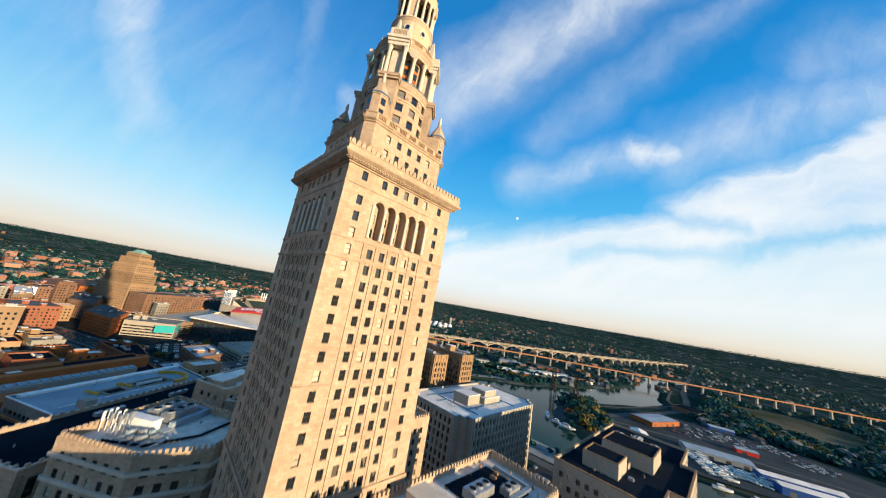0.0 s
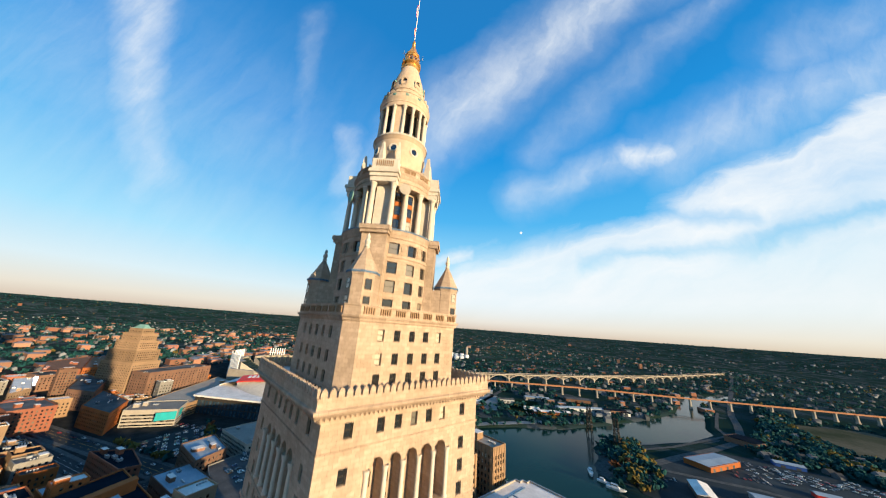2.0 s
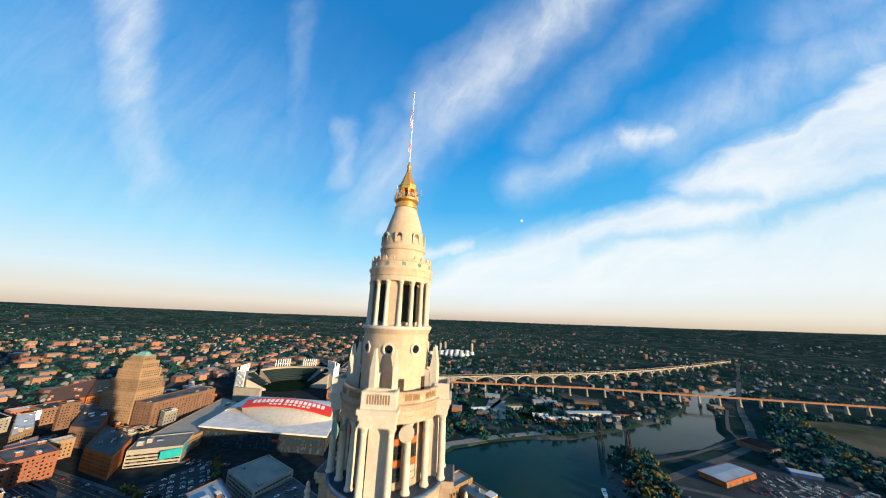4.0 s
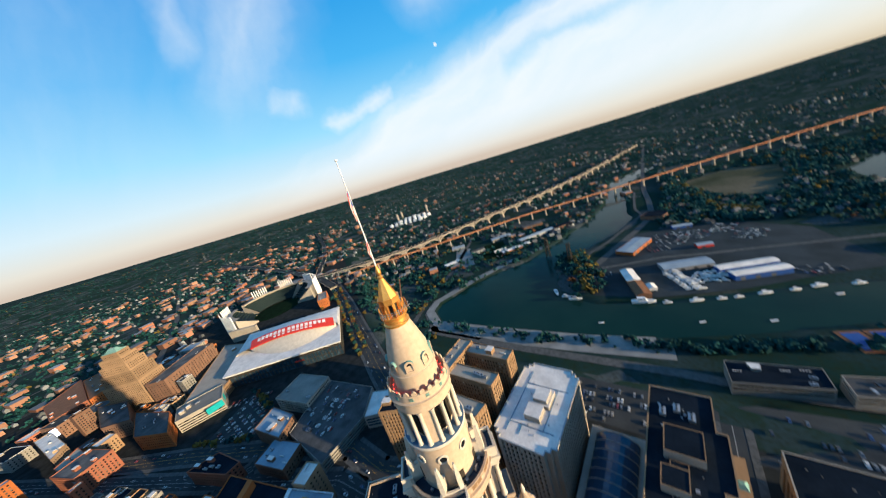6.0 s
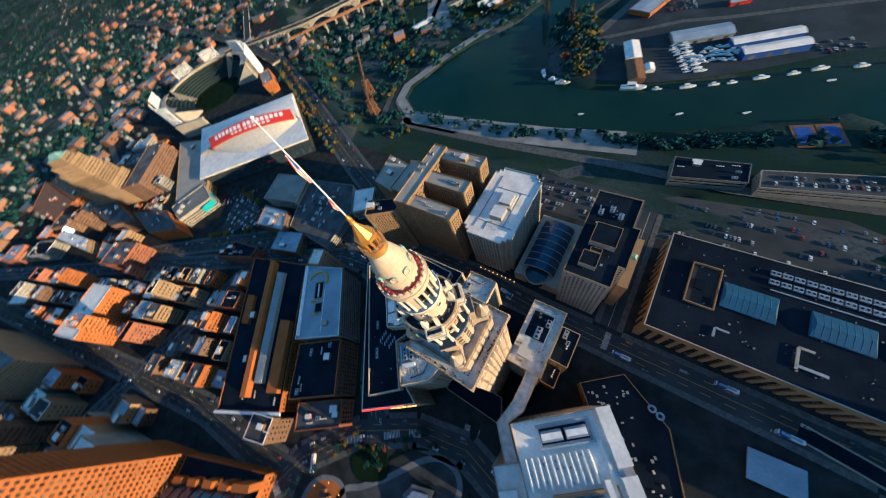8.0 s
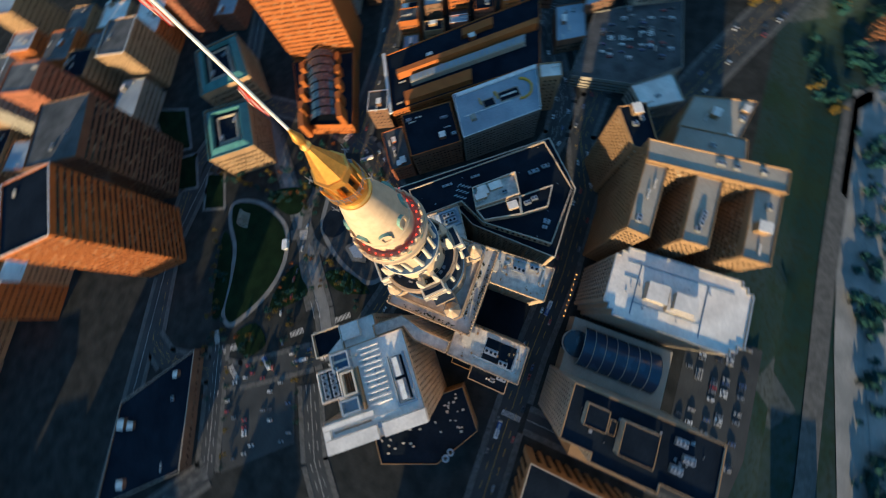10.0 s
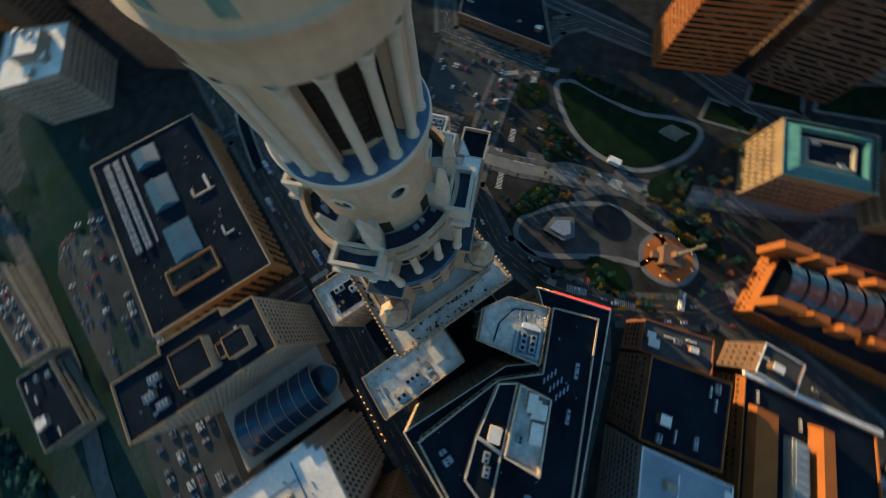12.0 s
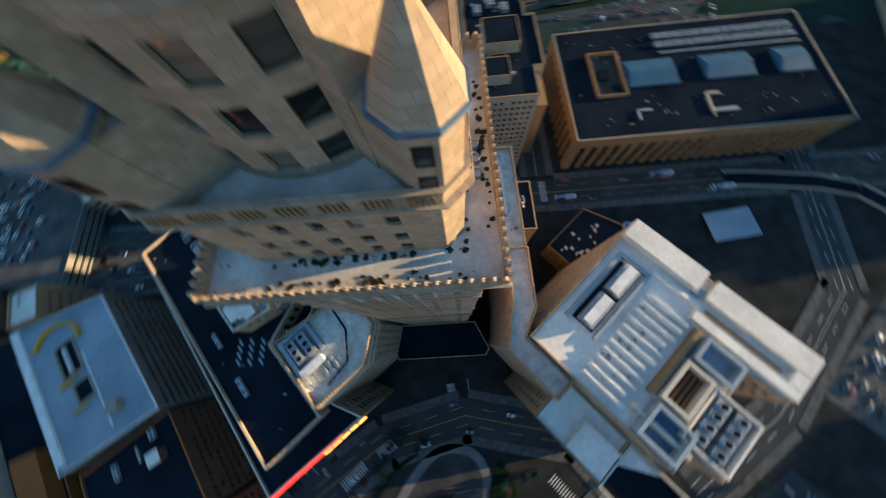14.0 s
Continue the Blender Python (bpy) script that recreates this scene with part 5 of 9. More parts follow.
HA = 41.0
HC = (31.0, -22.5)
def hp(a, b):
    """Hotel's own axes: a along its back, b along its side."""
    ca, sa = math.cos(radians(HA)), math.sin(radians(HA))
    return (HC[0] + a * ca + b * sa, HC[1] + a * sa - b * ca)

# back wings, either side
for side, nm in ((1, "west"), (-1, "east")):
    xi, xo = (15.0, 35.8) if side > 0 else (12.0, 32.5)
    poly = [(15.0 * side, 6), (xo * side, 6), (xo * side, 48), (xi * side, 48)] + ([] if side > 0 else [(xi * side, 15.2), (15.0 * side, 15.2)])
    if side < 0:
        poly = poly[::-1]
    w = building("office_wing", poly, 65.6, "limestone office wing with crenellated parapet beside the tower", LIME, LIME_ROOF, floor=3.37, bay=2.9, win=(1.3, 1.9), clutter=0, top=1.2, group="wings of the tower", category="office wing", panes=True)
    crenels(inset(poly, 0.25) if side > 0 else inset(poly, 0.25), 65.6, 0.6, 0.5, w)
    if side > 0:
        mb = MB()
        mb.box(18, 25, 64.45, 31, 42, 64.6)
        part("roof_mat", mb, ROOF_D, w, "dark rubber roofing field")
    else:
        for k in range(4):
            mb = MB()
            mb.box(-30 + 2.6 * k, 20, 64.4, -28.6 + 2.6 * k, 21.8 + k % 2, 65.3 + 0.3 * (k % 3))
            part("roof_hatch", mb, ROOF_BL if k % 2 else TAN, w)
    air_handler(25 * side, 29, 64.6, 90, 7.5, 3.6, 2.2, w)
    air_handler(28.5 * side, 37, 64.6, 90, 5.0, 2.6, 1.8, w, 2)
    mb = MB()
    mb.box(min(19 * side, 26 * side), 12, 64.4, max(19 * side, 26 * side), 17, 67.6)
    mb.box(min(18.8 * side, 26.2 * side), 11.8, 67.6, max(18.8 * side, 26.2 * side), 17.2, 67.9)
    part("lift_head", mb, LIME_PALE, w)
    duct([(30.5 * side, 20), (30.5 * side, 43), (20 * side, 43)], 0.9, 65.3, w, ROOF_BL)
    roof_patches(poly if side > 0 else poly, 64.4, 26, w, 3 + side, (TAN,), 0.4, 1.6)

# low court between the back wings
mb = MB()
mb.box(-11.8, 15.0, -8, 14.8, 46, 22)
court = thing("court_building", mb, ROOF_D, "low dark flat-roofed block in the court behind the tower", "building")
building("low_annex", [(36.1, 22), (48, 22), (48, 46), (36.1, 46)], 42, "lower buff annex with dark roof beside the wing", LIME, ROOF_D, bay=2.9, win=(1.3, 1.9), clutter=3, panes=True)
building("low_annex", [(36.1, 8), (46, 8), (46, 21.6), (36.1, 21.6)], 26, "low dark-roofed annex beside the wing", TAN, ROOF_D, bay=2.9, win=(1.3, 1.9), clutter=2, panes=True)

# front pavilions that splay out at forty-five degrees
for side in (1, -1):
    if side < 0:
        poly = [(-53, -20.5), (-36, -40.7), (-21, -28.6), (-18.5, -15.2), (-28.5, -4.3)]
        lab = "limestone corner pavilion with crenellated roof and blue-grey air handlers"
    else:
        lab = "narrow limestone link roof joining the tower and the hotel"
        poly = [hp(-7.5, 17.1), hp(-0.6, 17.1), hp(-0.6, -0.2), (34.8, -14), (34.8, 5.6), (28.0, 5.6), (27.6, -12), (24.6, -26)]
    w = building("corner_pavilion", poly, 64.6 if side < 0 else 71.2, lab, LIME, LIME_ROOF, floor=3.37, bay=2.8, win=(1.3, 1.9), clutter=0, top=1.2, category="pavilion", group="front pavilions", panes=True)
    crenels(inset(poly, 0.25), 64.6 if side < 0 else 71.2, 0.6, 0.5, w)
    if side < 0:
        def pv(a, b):
            """Pavilion axes: a along its outer edge from the west corner, b inwards."""
            return (-53 + 0.644 * a + 0.765 * b, -20.5 - 0.765 * a + 0.644 * b)
        ang = -49.9
        zr = 63.5
        mb = MB()
        mb.prism([pv(1.2, 1.2), pv(15.5, 1.2), pv(15.5, 13.5), pv(1.2, 13.5)], zr, zr + 0.15)
        part("blue_roof_deck", mb, ROOF_BL, w, "blue-grey painted roof deck")
        for q, h in (((1.8, 1.6, 15, 2.8), 1.5), ((1.8, 2.8, 3.0, 13), 1.3), ((3.0, 11.8, 13.0, 13), 1.3)):
            mb = MB()
            mb.prism([pv(q[0], q[1]), pv(q[2], q[1]), pv(q[2], q[3]), pv(q[0], q[3])], zr, zr + h)
            part("roof_duct", mb, ROOF_BL, w)
        for b in (5.2, 9.4):
            x, y = pv(8.2, b)
            air_handler(x, y, zr + 0.15, ang, 8.0, 2.9, 2.4, w, 3)
        mb = MB()
        mb.prism([pv(14.4, 2.9), pv(16.6, 2.9), pv(16.6, 11.0), pv(14.4, 11.0)], zr, zr + 2.4)
        mb.prism([pv(14.2, 2.7), pv(16.8, 2.7), pv(16.8, 11.2), pv(14.2, 11.2)], zr + 2.4, zr + 2.6)
        part("screen_wall", mb, WHITEP, w, "white plant screen wall")
        for k in range(9):
            x, y = pv(18.2 + 1.25 * (k % 3), 2.2 + 2.3 * (k // 3))
            mb = MB()
            mb.lathe([(0.1, zr), (0.1, zr + 2.6), (0.3, zr + 2.6), (0.3, zr + 4.6), (0, zr + 4.7)], 8, c=(x, y))
            part("antenna_mast", mb, WHITEP if k < 5 else STEEL, w, smooth=True)
        for k in range(10):
            x, y = pv(17.6 + 1.0 * (k % 4), 9.0 + 1.8 * (k // 3))
            mb = MB()
            mb.obox((x, y), ang, 1.3 - 0.1 * (k % 3), 0.8, zr, zr + 1.0 + 0.25 * (k % 3))
            part("equipment_cabinet", mb, STEEL if k % 2 else ROOF_BL, w)
        mb = MB()
        for k in range(5):
            mb.beam((*pv(17.2, 8.6 + 2.2 * k), zr + 0.5), (*pv(23, 8.6 + 2.2 * k), zr + 0.5), 0.25, 0.3)
        part("cable_tray", mb, STEEL, w)
        duct([(-33, -10), (-28, -17), (-27, -27), (-33, -34)], 0.5, zr + 0.3, w, ROOF_D)
        roof_patches([(-50, -19), (-28, -8), (-22, -17), (-24, -27)], zr, 12, w, 9, (STEEL,), 0.3, 0.8)
        # moulded band under the top storey
        for zb in (56.4, 60.9):
            for a, u, wd in edges(poly):
                nx, ny = u[1], -u[0]
                m_ = (a[0] + u[0] * wd / 2 + nx * 0.18, a[1] + u[1] * wd / 2 + ny * 0.18)
                part("string_course", MB().obox(m_, math.degrees(math.atan2(u[1], u[0])), wd + 0.5, 0.5, zb, zb + 0.7), LIME_PALE, w)
# cornice band and deep dark front between the pavilions: the entrance block
ent = building("entrance_block", [(-18, -15.0), (-21, -28), (-20, -31), (22, -31), (24, -28), (18, -15.0)], 17.5, "limestone entrance block with a dark roof before the tower", LIME, ROOF_D, bay=60, clutter=0, detail=False, category="entrance", top=1.2)
ent_arch = MB()
for x in (-12, -4, 4, 12):
    pts = [(x - 2.4, 0.3), (x + 2.4, 0.3), (x + 2.4, 9)] + [(x + 2.4 * math.cos(math.pi * k / 8), 9 + 2.4 * math.sin(math.pi * k / 8)) for k in range(1, 8)] + [(x - 2.4, 9)]
    ent_arch.add([(a, -31.06, b) for a, b in pts], [list(range(len(pts)))])
part("entrance_arch_glazing", ent_arch, FGLASS_B, ent)

# ---- the hotel ----
hpoly = [hp(0, 0), hp(0, 46), hp(7, 46), hp(7, 55), hp(25, 55), hp(25, 46), hp(34, 46), hp(34, 57), hp(49.5, 57), hp(49.5, 0)]
hotel = building("hotel", hpoly, 74, "limestone hotel with a cluttered white roof", LIME, ROOF_W, floor=3.5, bay=3.0, win=(1.3, 1.9), clutter=0, top=0.8, category="hotel", panes=True)
for k in range(11):
    mb = MB()
    a = 2.6 + k * 3.0
    b1 = 28.6 - (1.3 if k in (1, 4, 7) else 0)
    p = [hp(a, 15.6), hp(a, b1), hp(a + 1.4, b1), hp(a + 1.4, 15.6)]
    r = [hp(a + 0.55, 15.8), hp(a + 0.55, b1 - 0.2), hp(a + 0.85, b1 - 0.2), hp(a + 0.85, 15.8)]
    mb.prism(p, 73.2, 73.8)
    mb.prism(p, 73.8, 75.0, top=r)
    part("ridge_skylight", mb, WHITEP, hotel)
def hbox(nm, a0, a1, b0, b1, z0, z1, m, lab=""):
    mb = MB()
    mb.prism([hp(a0, b0), hp(a0, b1), hp(a1, b1), hp(a1, b0)], z0, z1)
    return part(nm, mb, m, hotel, lab)
hbox("duct", 12, 38.5, 2.6, 3.8, 73.2, 74.6, ROOF_BL, "blue-grey roof duct")
hbox("duct", 37.3, 38.5, 3.8, 12.4, 73.2, 74.6, ROOF_BL)
hbox("duct", 12, 38.5, 12.4, 13.4, 73.2, 74.6, ROOF_BL)
hbox("duct", 39.6, 40.8, 13, 28, 73.2, 74.4, ROOF_W)
hbox("plant_deck", 13.2, 36.4, 4.6, 11.4, 73.2, 73.7, ROOF_D)
for a in (18.6, 30.6):
    x, y = hp(a, 8.0)
    air_handler(x, y, 73.7, HA, 10.4, 4.8, 2.4, hotel, 4)
    hbox("unit_cover", a - 4.9, a + 4.9, 6.6, 9.4, 76.4, 76.75, WHITEP, "white cover panel")
hbox("parapet_block", 43, 49.7, -0.2, 24, 73.2, 76.2, ROOF_W, "white raised roof strip")
hbox("parapet_block", 42.5, 45, 24.2, 27, 73.2, 74.6, ROOF_BL)
hbox("parapet_block", 35.4, 38.0, 27.5, 57.2, 73.2, 75.4, ROOF_W)
hbox("parapet_block", 43.0, 49.7, 27.5, 57.2, 73.2, 75.4, ROOF_W, "white raised roof strip")
hbox("parapet_block", 38.3, 42.7, 53.5, 57.2, 73.2, 75.4, ROOF_W)
hbox("roof_rail", 40.0, 40.7, 30, 52, 73.4, 74.2, TAN)
for (a0, a1, b0, b1, m) in ((12, 24.6, 32.4, 40.4, RUST), (26, 33.5, 33, 44, ROOF_BL), (0.8, 10.6, 33, 44, TEALTRIM)):
    mb = MB()
    o = [hp(a0, b0), hp(a0, b1), hp(a1, b1), hp(a1, b0)]
    i = [hp(a0 + 1.0, b0 + 1.0), hp(a0 + 1.0, b1 - 1.0), hp(a1 - 1.0, b1 - 1.0), hp(a1 - 1.0, b0 + 1.0)]
    mb.add([(x, y, 73.2) for x, y in o] + [(x, y, 76.8) for x, y in o] + [(x, y, 76.8) for x, y in i] + [(x, y, 73.6) for x, y in i],
           [[k, (k + 1) % 4, 4 + (k + 1) % 4, 4 + k] for k in range(4)] + [[4 + k, 4 + (k + 1) % 4, 8 + (k + 1) % 4, 8 + k] for k in range(4)] + [[8 + k, 8 + (k + 1) % 4, 12 + (k + 1) % 4, 12 + k] for k in range(4)])
    part("roof_well", mb, ROOF_BL if m is not RUST else LIME_PALE, hotel)
    mb = MB()
    mb.add([(x, y, 73.75) for x, y in i], [[0, 1, 2, 3]])
    if m is RUST:
        for k in range(4):
            b = b0 + 1.4 + k * 1.45
            part("floor_rib", MB().prism([hp(a0 + 1.3, b), hp(a0 + 1.3, b + 0.8), hp(a1 - 1.3, b + 0.8), hp(a1 - 1.3, b)], 73.8, 74.8), m, hotel)
    part("well_floor", mb, m, hotel, "rusty ribbed roof floor" if m is RUST else "")
hbox("wall_strip", 11.5, 34, 30.4, 31.6, 73.2, 76.0, TAN)
hbox("wall_strip", 5.0, 6.2, 29.6, 46, 73.2, 75.6, LIME_PALE)
roof_patches([hp(1, 14), hp(1, 30), hp(36, 30), hp(36, 14)], 73.2, 24, hotel, 5, (STEEL,), 0.4, 1.4)
roof_patches([hp(38, 2), hp(38, 50), hp(43, 50), hp(43, 2)], 73.2, 14, hotel, 6, (TAN,), 0.4, 1.2)
for q in ((8, 24.2, 41.6, 42.2), (8, 24.2, 53.6, 54.2), (8, 8.6, 42.2, 53.6), (23.6, 24.2, 42.2, 53.6)):
    hbox("plant_wall", *q, 73.2, 75.8, ROOF_W, "white plant enclosure wall")
hbox("plant_floor", 8.6, 23.6, 42.2, 53.6, 73.2, 73.35, ROOF_D)
for a in (11, 14.5, 18, 21.3):
    for b in (45, 50):
        x, y = hp(a, b)
        air_handler(x, y, 73.4, HA, 2.9, 3.6, 2.4, hotel, 1)
building("hotel_court_block", [hp(25.2, 46.4), hp(25.2, 60), hp(33.8, 60), hp(33.8, 46.4)], 40, "low dark-roofed court block beside the hotel", TAN, ROOF_G, bay=3, clutter=2, category="hotel block")
building("hotel_court_block", [hp(0, 46.4), hp(0, 60), hp(6.8, 60), hp(6.8, 46.4)], 44, "low grey-roofed court block beside the hotel", TAN, ROOF_G, bay=3, clutter=2, category="hotel block")
fpoly = [hp(-15, 17.4), hp(-15, 40.2), hp(-0.4, 40.2), hp(-0.4, 17.4)]
fb = building("hotel_front_block", fpoly, 64.5, "lower white-roofed front block of the hotel", LIME, ROOF_W, floor=3.5, bay=3.0, win=(1.3, 1.9), clutter=1, category="hotel block", panes=True)
mb = MB()
mb.prism([hp(-14.4, 28), hp(-14.4, 39.6), hp(-5, 39.6), hp(-5, 28)], 63.6, 65.4)
part("raised_roof", mb, ROOF_W, fb, "bright white raised roof slab")
fpoly = [hp(-15.5, 40.6), hp(-15.5, 59), hp(-0.6, 59), hp(-0.6, 40.6)]
fb = building("hotel_front_block", fpoly, 64.5, "dark-roofed corner block of the hotel with pale parapet", LIME, ROOF_D, floor=3.5, bay=3.0, win=(1.3, 1.9), clutter=0, top=2.5, coping=LIME_PALE, category="hotel block", panes=True)
mb = MB()
mb.add([(*hp(-1.2, 41.4), 62.6), (*hp(-1.2, 52), 62.6), (*hp(-8, 41.4), 62.6)], [[0, 2, 1]])
part("roof_corner_sheet", mb, ROOF_W, fb, "white corner of roofing")
# dark deck with many small skylights behind the hotel
dpoly = [hp(50.2, -14), hp(50.2, 58), hp(80, 58), hp(91, 20), hp(80, -14)]
deck = building("deck_building", dpoly, 17, "low dark-roofed block dotted with small skylights", TAN, ROOF_D, bay=4, clutter=0, category="building")
mb = MB()
rngd = random.Random(4)
for k in range(46):
    a, b = rngd.uniform(52, 77), rngd.uniform(-11, 54)
    x, y = hp(a, b)
    mb.obox((x, y), HA, rngd.choice((1.0, 1.4)), rngd.choice((1.0, 1.8)), 16.0, 16.7)
part("skylight_field", mb, LIME_PALE, deck, kind="stuff")
for k in range(2):
    x, y = hp(86 + k * 2.5, 8 + k * 4.5)
    mb = MB()
    mb.lathe([(1.5, 16), (1.5, 18), (2.4, 18.6), (2.4, 19), (1.3, 19), (1.2, 18.2)], 16, c=(x, y))
    part("cooling_drum", mb, STEEL, deck, smooth=True)

# flat canopy and a walled ramp beside the deck
mb = MB()
mb.obox((168, 30), 6, 26, 17, 2.6, 3.1)
for dx, dy in ((-11, -6), (11, -6), (-11, 6), (11, 6)):
    mb.obox((168 + dx, 30 + dy), 6, 0.5, 0.5, 0, 2.6)
thing("flat_canopy", mb, ROOF_BL, "pale blue-grey flat canopy over parking bays", "canopy")
ramp_ = root("ramp", 214, 52, 0, "curved concrete ramp with low side walls", "ramp")
RAMP = [(176, 60), (200, 57), (226, 53), (246, 46), (258, 34), (262, 16)]
for off, w_, h_, m_, nm in ((0, 8.6, 0.36, ROOF_D, "ramp_surface"), (4.7, 0.7, 1.5, CONC_PALE, "ramp_wall"), (-4.7, 0.7, 1.5, CONC_PALE, "ramp_wall")):
    mb = MB()
    for a, b in zip(RAMP, RAMP[1:]):
        L = math.dist(a, b)
        n_ = ((b[1] - a[1]) / L * off, -(b[0] - a[0]) / L * off)
        mb.beam((a[0] + n_[0], a[1] + n_[1], h_ / 2), (b[0] + n_[0], b[1] + n_[1], h_ / 2), w_, h_)
    part(nm, mb, m_, ramp_)

# ---- the department store ----
def ccw_(poly):
    return poly if sum(p[0] * q[1] - q[0] * p[1] for p, q in zip(poly, poly[1:] + poly[:1])) > 0 else poly[::-1]


spoly = [(-56.5, -69.6), (-26, -46.5), (-36.8, -41.8), (-54, -21.2), (-47, -9), (-43, 48.5), (-93, 47.5), (-125, 20.5)]
store = building("department_store", spoly, 51, "stone department store with a red neon edge and lower roof ledge", LIME, ROOF_D, floor=4.2, bay=4.2, win=(2.8, 2.6), clutter=0, seed=2, coping=LIME_PALE, category="store", panes=True)
ipoly = [(-37.8, -44.2), (-58, -20.5), (-48.6, -2), (-48.8, 43), (-88.5, 44.5), (-116.5, 18), (-54.5, -58.6)]
ipoly = ccw_(ipoly)
upper = building("store_upper_block", ipoly, 58, "recessed dark-roofed top storey of the store with pale parapet", LIME, ROOF_D, z0=50.0, floor=6.0, first=1.2, bay=3.6, win=(1.7, 4.2), clutter=0, seed=4, coping=LIME_PALE, category="store", top=1.0, panes=True)
crenels(inset(ipoly, 0.3), 58, 0.7, 1.3, upper, h=0.55)
for x, y, a, lx, ly in ((-66, -34, -51, 7, 1.6), (-78, -18, -51, 6, 1.4), (-93, 18, -51, 7, 2.4), (-99, 24, -51, 5, 2.2), (-62, 36, 0, 3, 4), (-58, 36, 0, 2, 3)):
    air_handler(x, y, 57.0, a, lx, ly, 1.4, upper, 2)
roof_patches(ipoly, 57.0, 16, upper, 8, (STEEL,), 0.3, 1.0)
for k in range(12):
    f = (k + 0.5) / 12
    mb = MB()
    mb.obox((-61 - 4.2 * (k % 3), -26 + 2.3 * (k // 3)), -50, 2.6, 0.7, 57.0, 57.25)
    part("pipe_rack", mb, STEEL, upper)
for pz, poly, rm, cl in ((66, [(-54, -8.5), (-66, -15.5), (-85, 7), (-71.5, 14.2)], LIME_ROOF, 9), (62.5, [(-49, -1), (-53.6, -8), (-71.2, 14.7), (-60, 19.4)], ROOF_D, 2), (61.8, [(-60.3, 19.8), (-71.6, 15.2), (-85.4, 32), (-70.4, 33.4)], ROOF_D, 3)):
    ph = building("penthouse", ccw_(poly), pz, "plant penthouse with warm stone coping on the store roof", LIME, rm, z0=57.1, floor=8, first=4.6, bay=3.2, win=(1.2, 1.5), clutter=cl, coping=LIME_PALE, seed=int(pz * 2), category="penthouse", top=2.6 if rm is LIME_ROOF else 0.8)
mb = MB()
dx, dy = 0.797, 0.604
def sp(a, b):
    """Store front axes: a along it, b outwards."""
    return (-56.5 + dx * a + dy * b, -69.6 + dy * a - dx * b)
mb.beam((*sp(0.3, 0.5), 50.6), (*sp(30, 0.5), 50.6), 0.7, 0.9)
part("neon_band", mb, NEON_R, store, "glowing red neon edge of the roof")
for k in range(5):
    mb = MB()
    mb.beam((*sp(19.5 + 3.8 * k, 1.0), 46.5), (*sp(22.3 + 3.8 * k, 1.0), 46.5), 0.5, 1.2)
    part("lit_fascia", mb, LAMP_W, store, "warm lit fascia")

# ---- office tower with the white roof ----
c = 3.0
wpoly = []
for (x, y), (dx, dy) in (((-62.5, 80.5), (1, 1)), ((-20, 80.5), (-1, 1)), ((-20, 153), (-1, -1)), ((-62.5, 153), (1, -1))):
    a, b, m = (x, y + dy * 2 * c), (x + dx * 2 * c, y), (x + dx * c, y + dy * c)
    q = [(x, y + dy * 2 * c), (x + dx * c, y + dy * 2 * c), (x + dx * c, y + dy * c), (x + dx * 2 * c, y + dy * c), (x + dx * 2 * c, y)]
    wpoly += q if dx * dy > 0 else q[::-1]
wk = building("office_tower", wpoly, 56, "buff concrete office tower with a flat white roof", CONC_PALE, ROOF_W, z0=-4, floor=4.0, bay=3.0, win=(1.6, 2.7), depth=0.5, clutter=0, ribs=0.35, coping=ROOF_BL, category="office tower", panes=True)
for q, h in (((-45, 100, -34.5, 110.5), 5.0), ((-45, 112, -32, 127.5), 3.4), ((-43, 113.5, -33.4, 124.5), 6.6)):
    mb = MB()
    mb.box(q[0], q[1], 55, q[2], q[3], 55 + h)
    mb.box(q[0] - 0.15, q[1] - 0.15, 55 + h, q[2] + 0.15, q[3] + 0.15, 55.3 + h, 1)
    part("roof_plant_room", mb, (CONC_PALE, ROOF_W), wk)
mb = MB()
for x0, y0, x1, y1 in ((-54, 95.5, -24, 95.9), (-54, 131, -24, 131.4), (-45.4, 88, -45, 95.5), (-31.4, 95.5, -31, 131), (-54.4, 88, -54, 144)):
    mb.box(x0, y0, 55.1, x1, y1, 55.5)
part("roof_seams", mb, TEALTRIM, wk)
roof_patches([(-55, 88), (-25, 88), (-25, 144), (-55, 144)], 55.1, 16, wk, 12, (STEEL,), 0.5, 1.2)
for k in range(9):
    x = -49 + 4.3 * k
    mbx = MB()
    mbx.lathe([(0.1, -3.2), (0.08, 0.5)], 6, c=(x, 75.8), mi=0)
    mbx.lathe([(0.0, 0.5), (0.32, 0.7), (0.32, 1.1), (0, 1.35)], 8, c=(x, 75.8), mi=1)
    thing("street_lamp", mbx, (FRAME, LAMP_W), "lit warm globe street lamp on the pavement", "street lamp", group="lamps before the office tower")

# ---- glass barrel atrium ----
at = root("glass_atrium", 4, 112, -4, "low building with a blue glass barrel vault", "atrium")
mb = MB()
mb.box(-15.8, 80, -10, 23.8, 145, 14)
part("base", mb, CONC_PALE, at)
mb = MB()
nseg = 14
R_ = 13.5
for j in range(7):
    y0, y1 = 88 + j * 7.0, 88 + (j + 1) * 7.0
    for k in range(nseg):
        a, b = math.pi * k / nseg, math.pi * (k + 1) / nseg
        mb.add([(2 + R_ * math.cos(t), y, 14 + R_ * 0.62 * math.sin(t)) for t, y in ((a, y0 + 0.15), (b, y0 + 0.15), (b, y1 - 0.15), (a, y1 - 0.15))], [[0, 1, 2, 3]])
VAULT = facade_glass("vault_glass", (0.02, 0.045, 0.085), (0.03, 0.07, 0.12), 6.0)
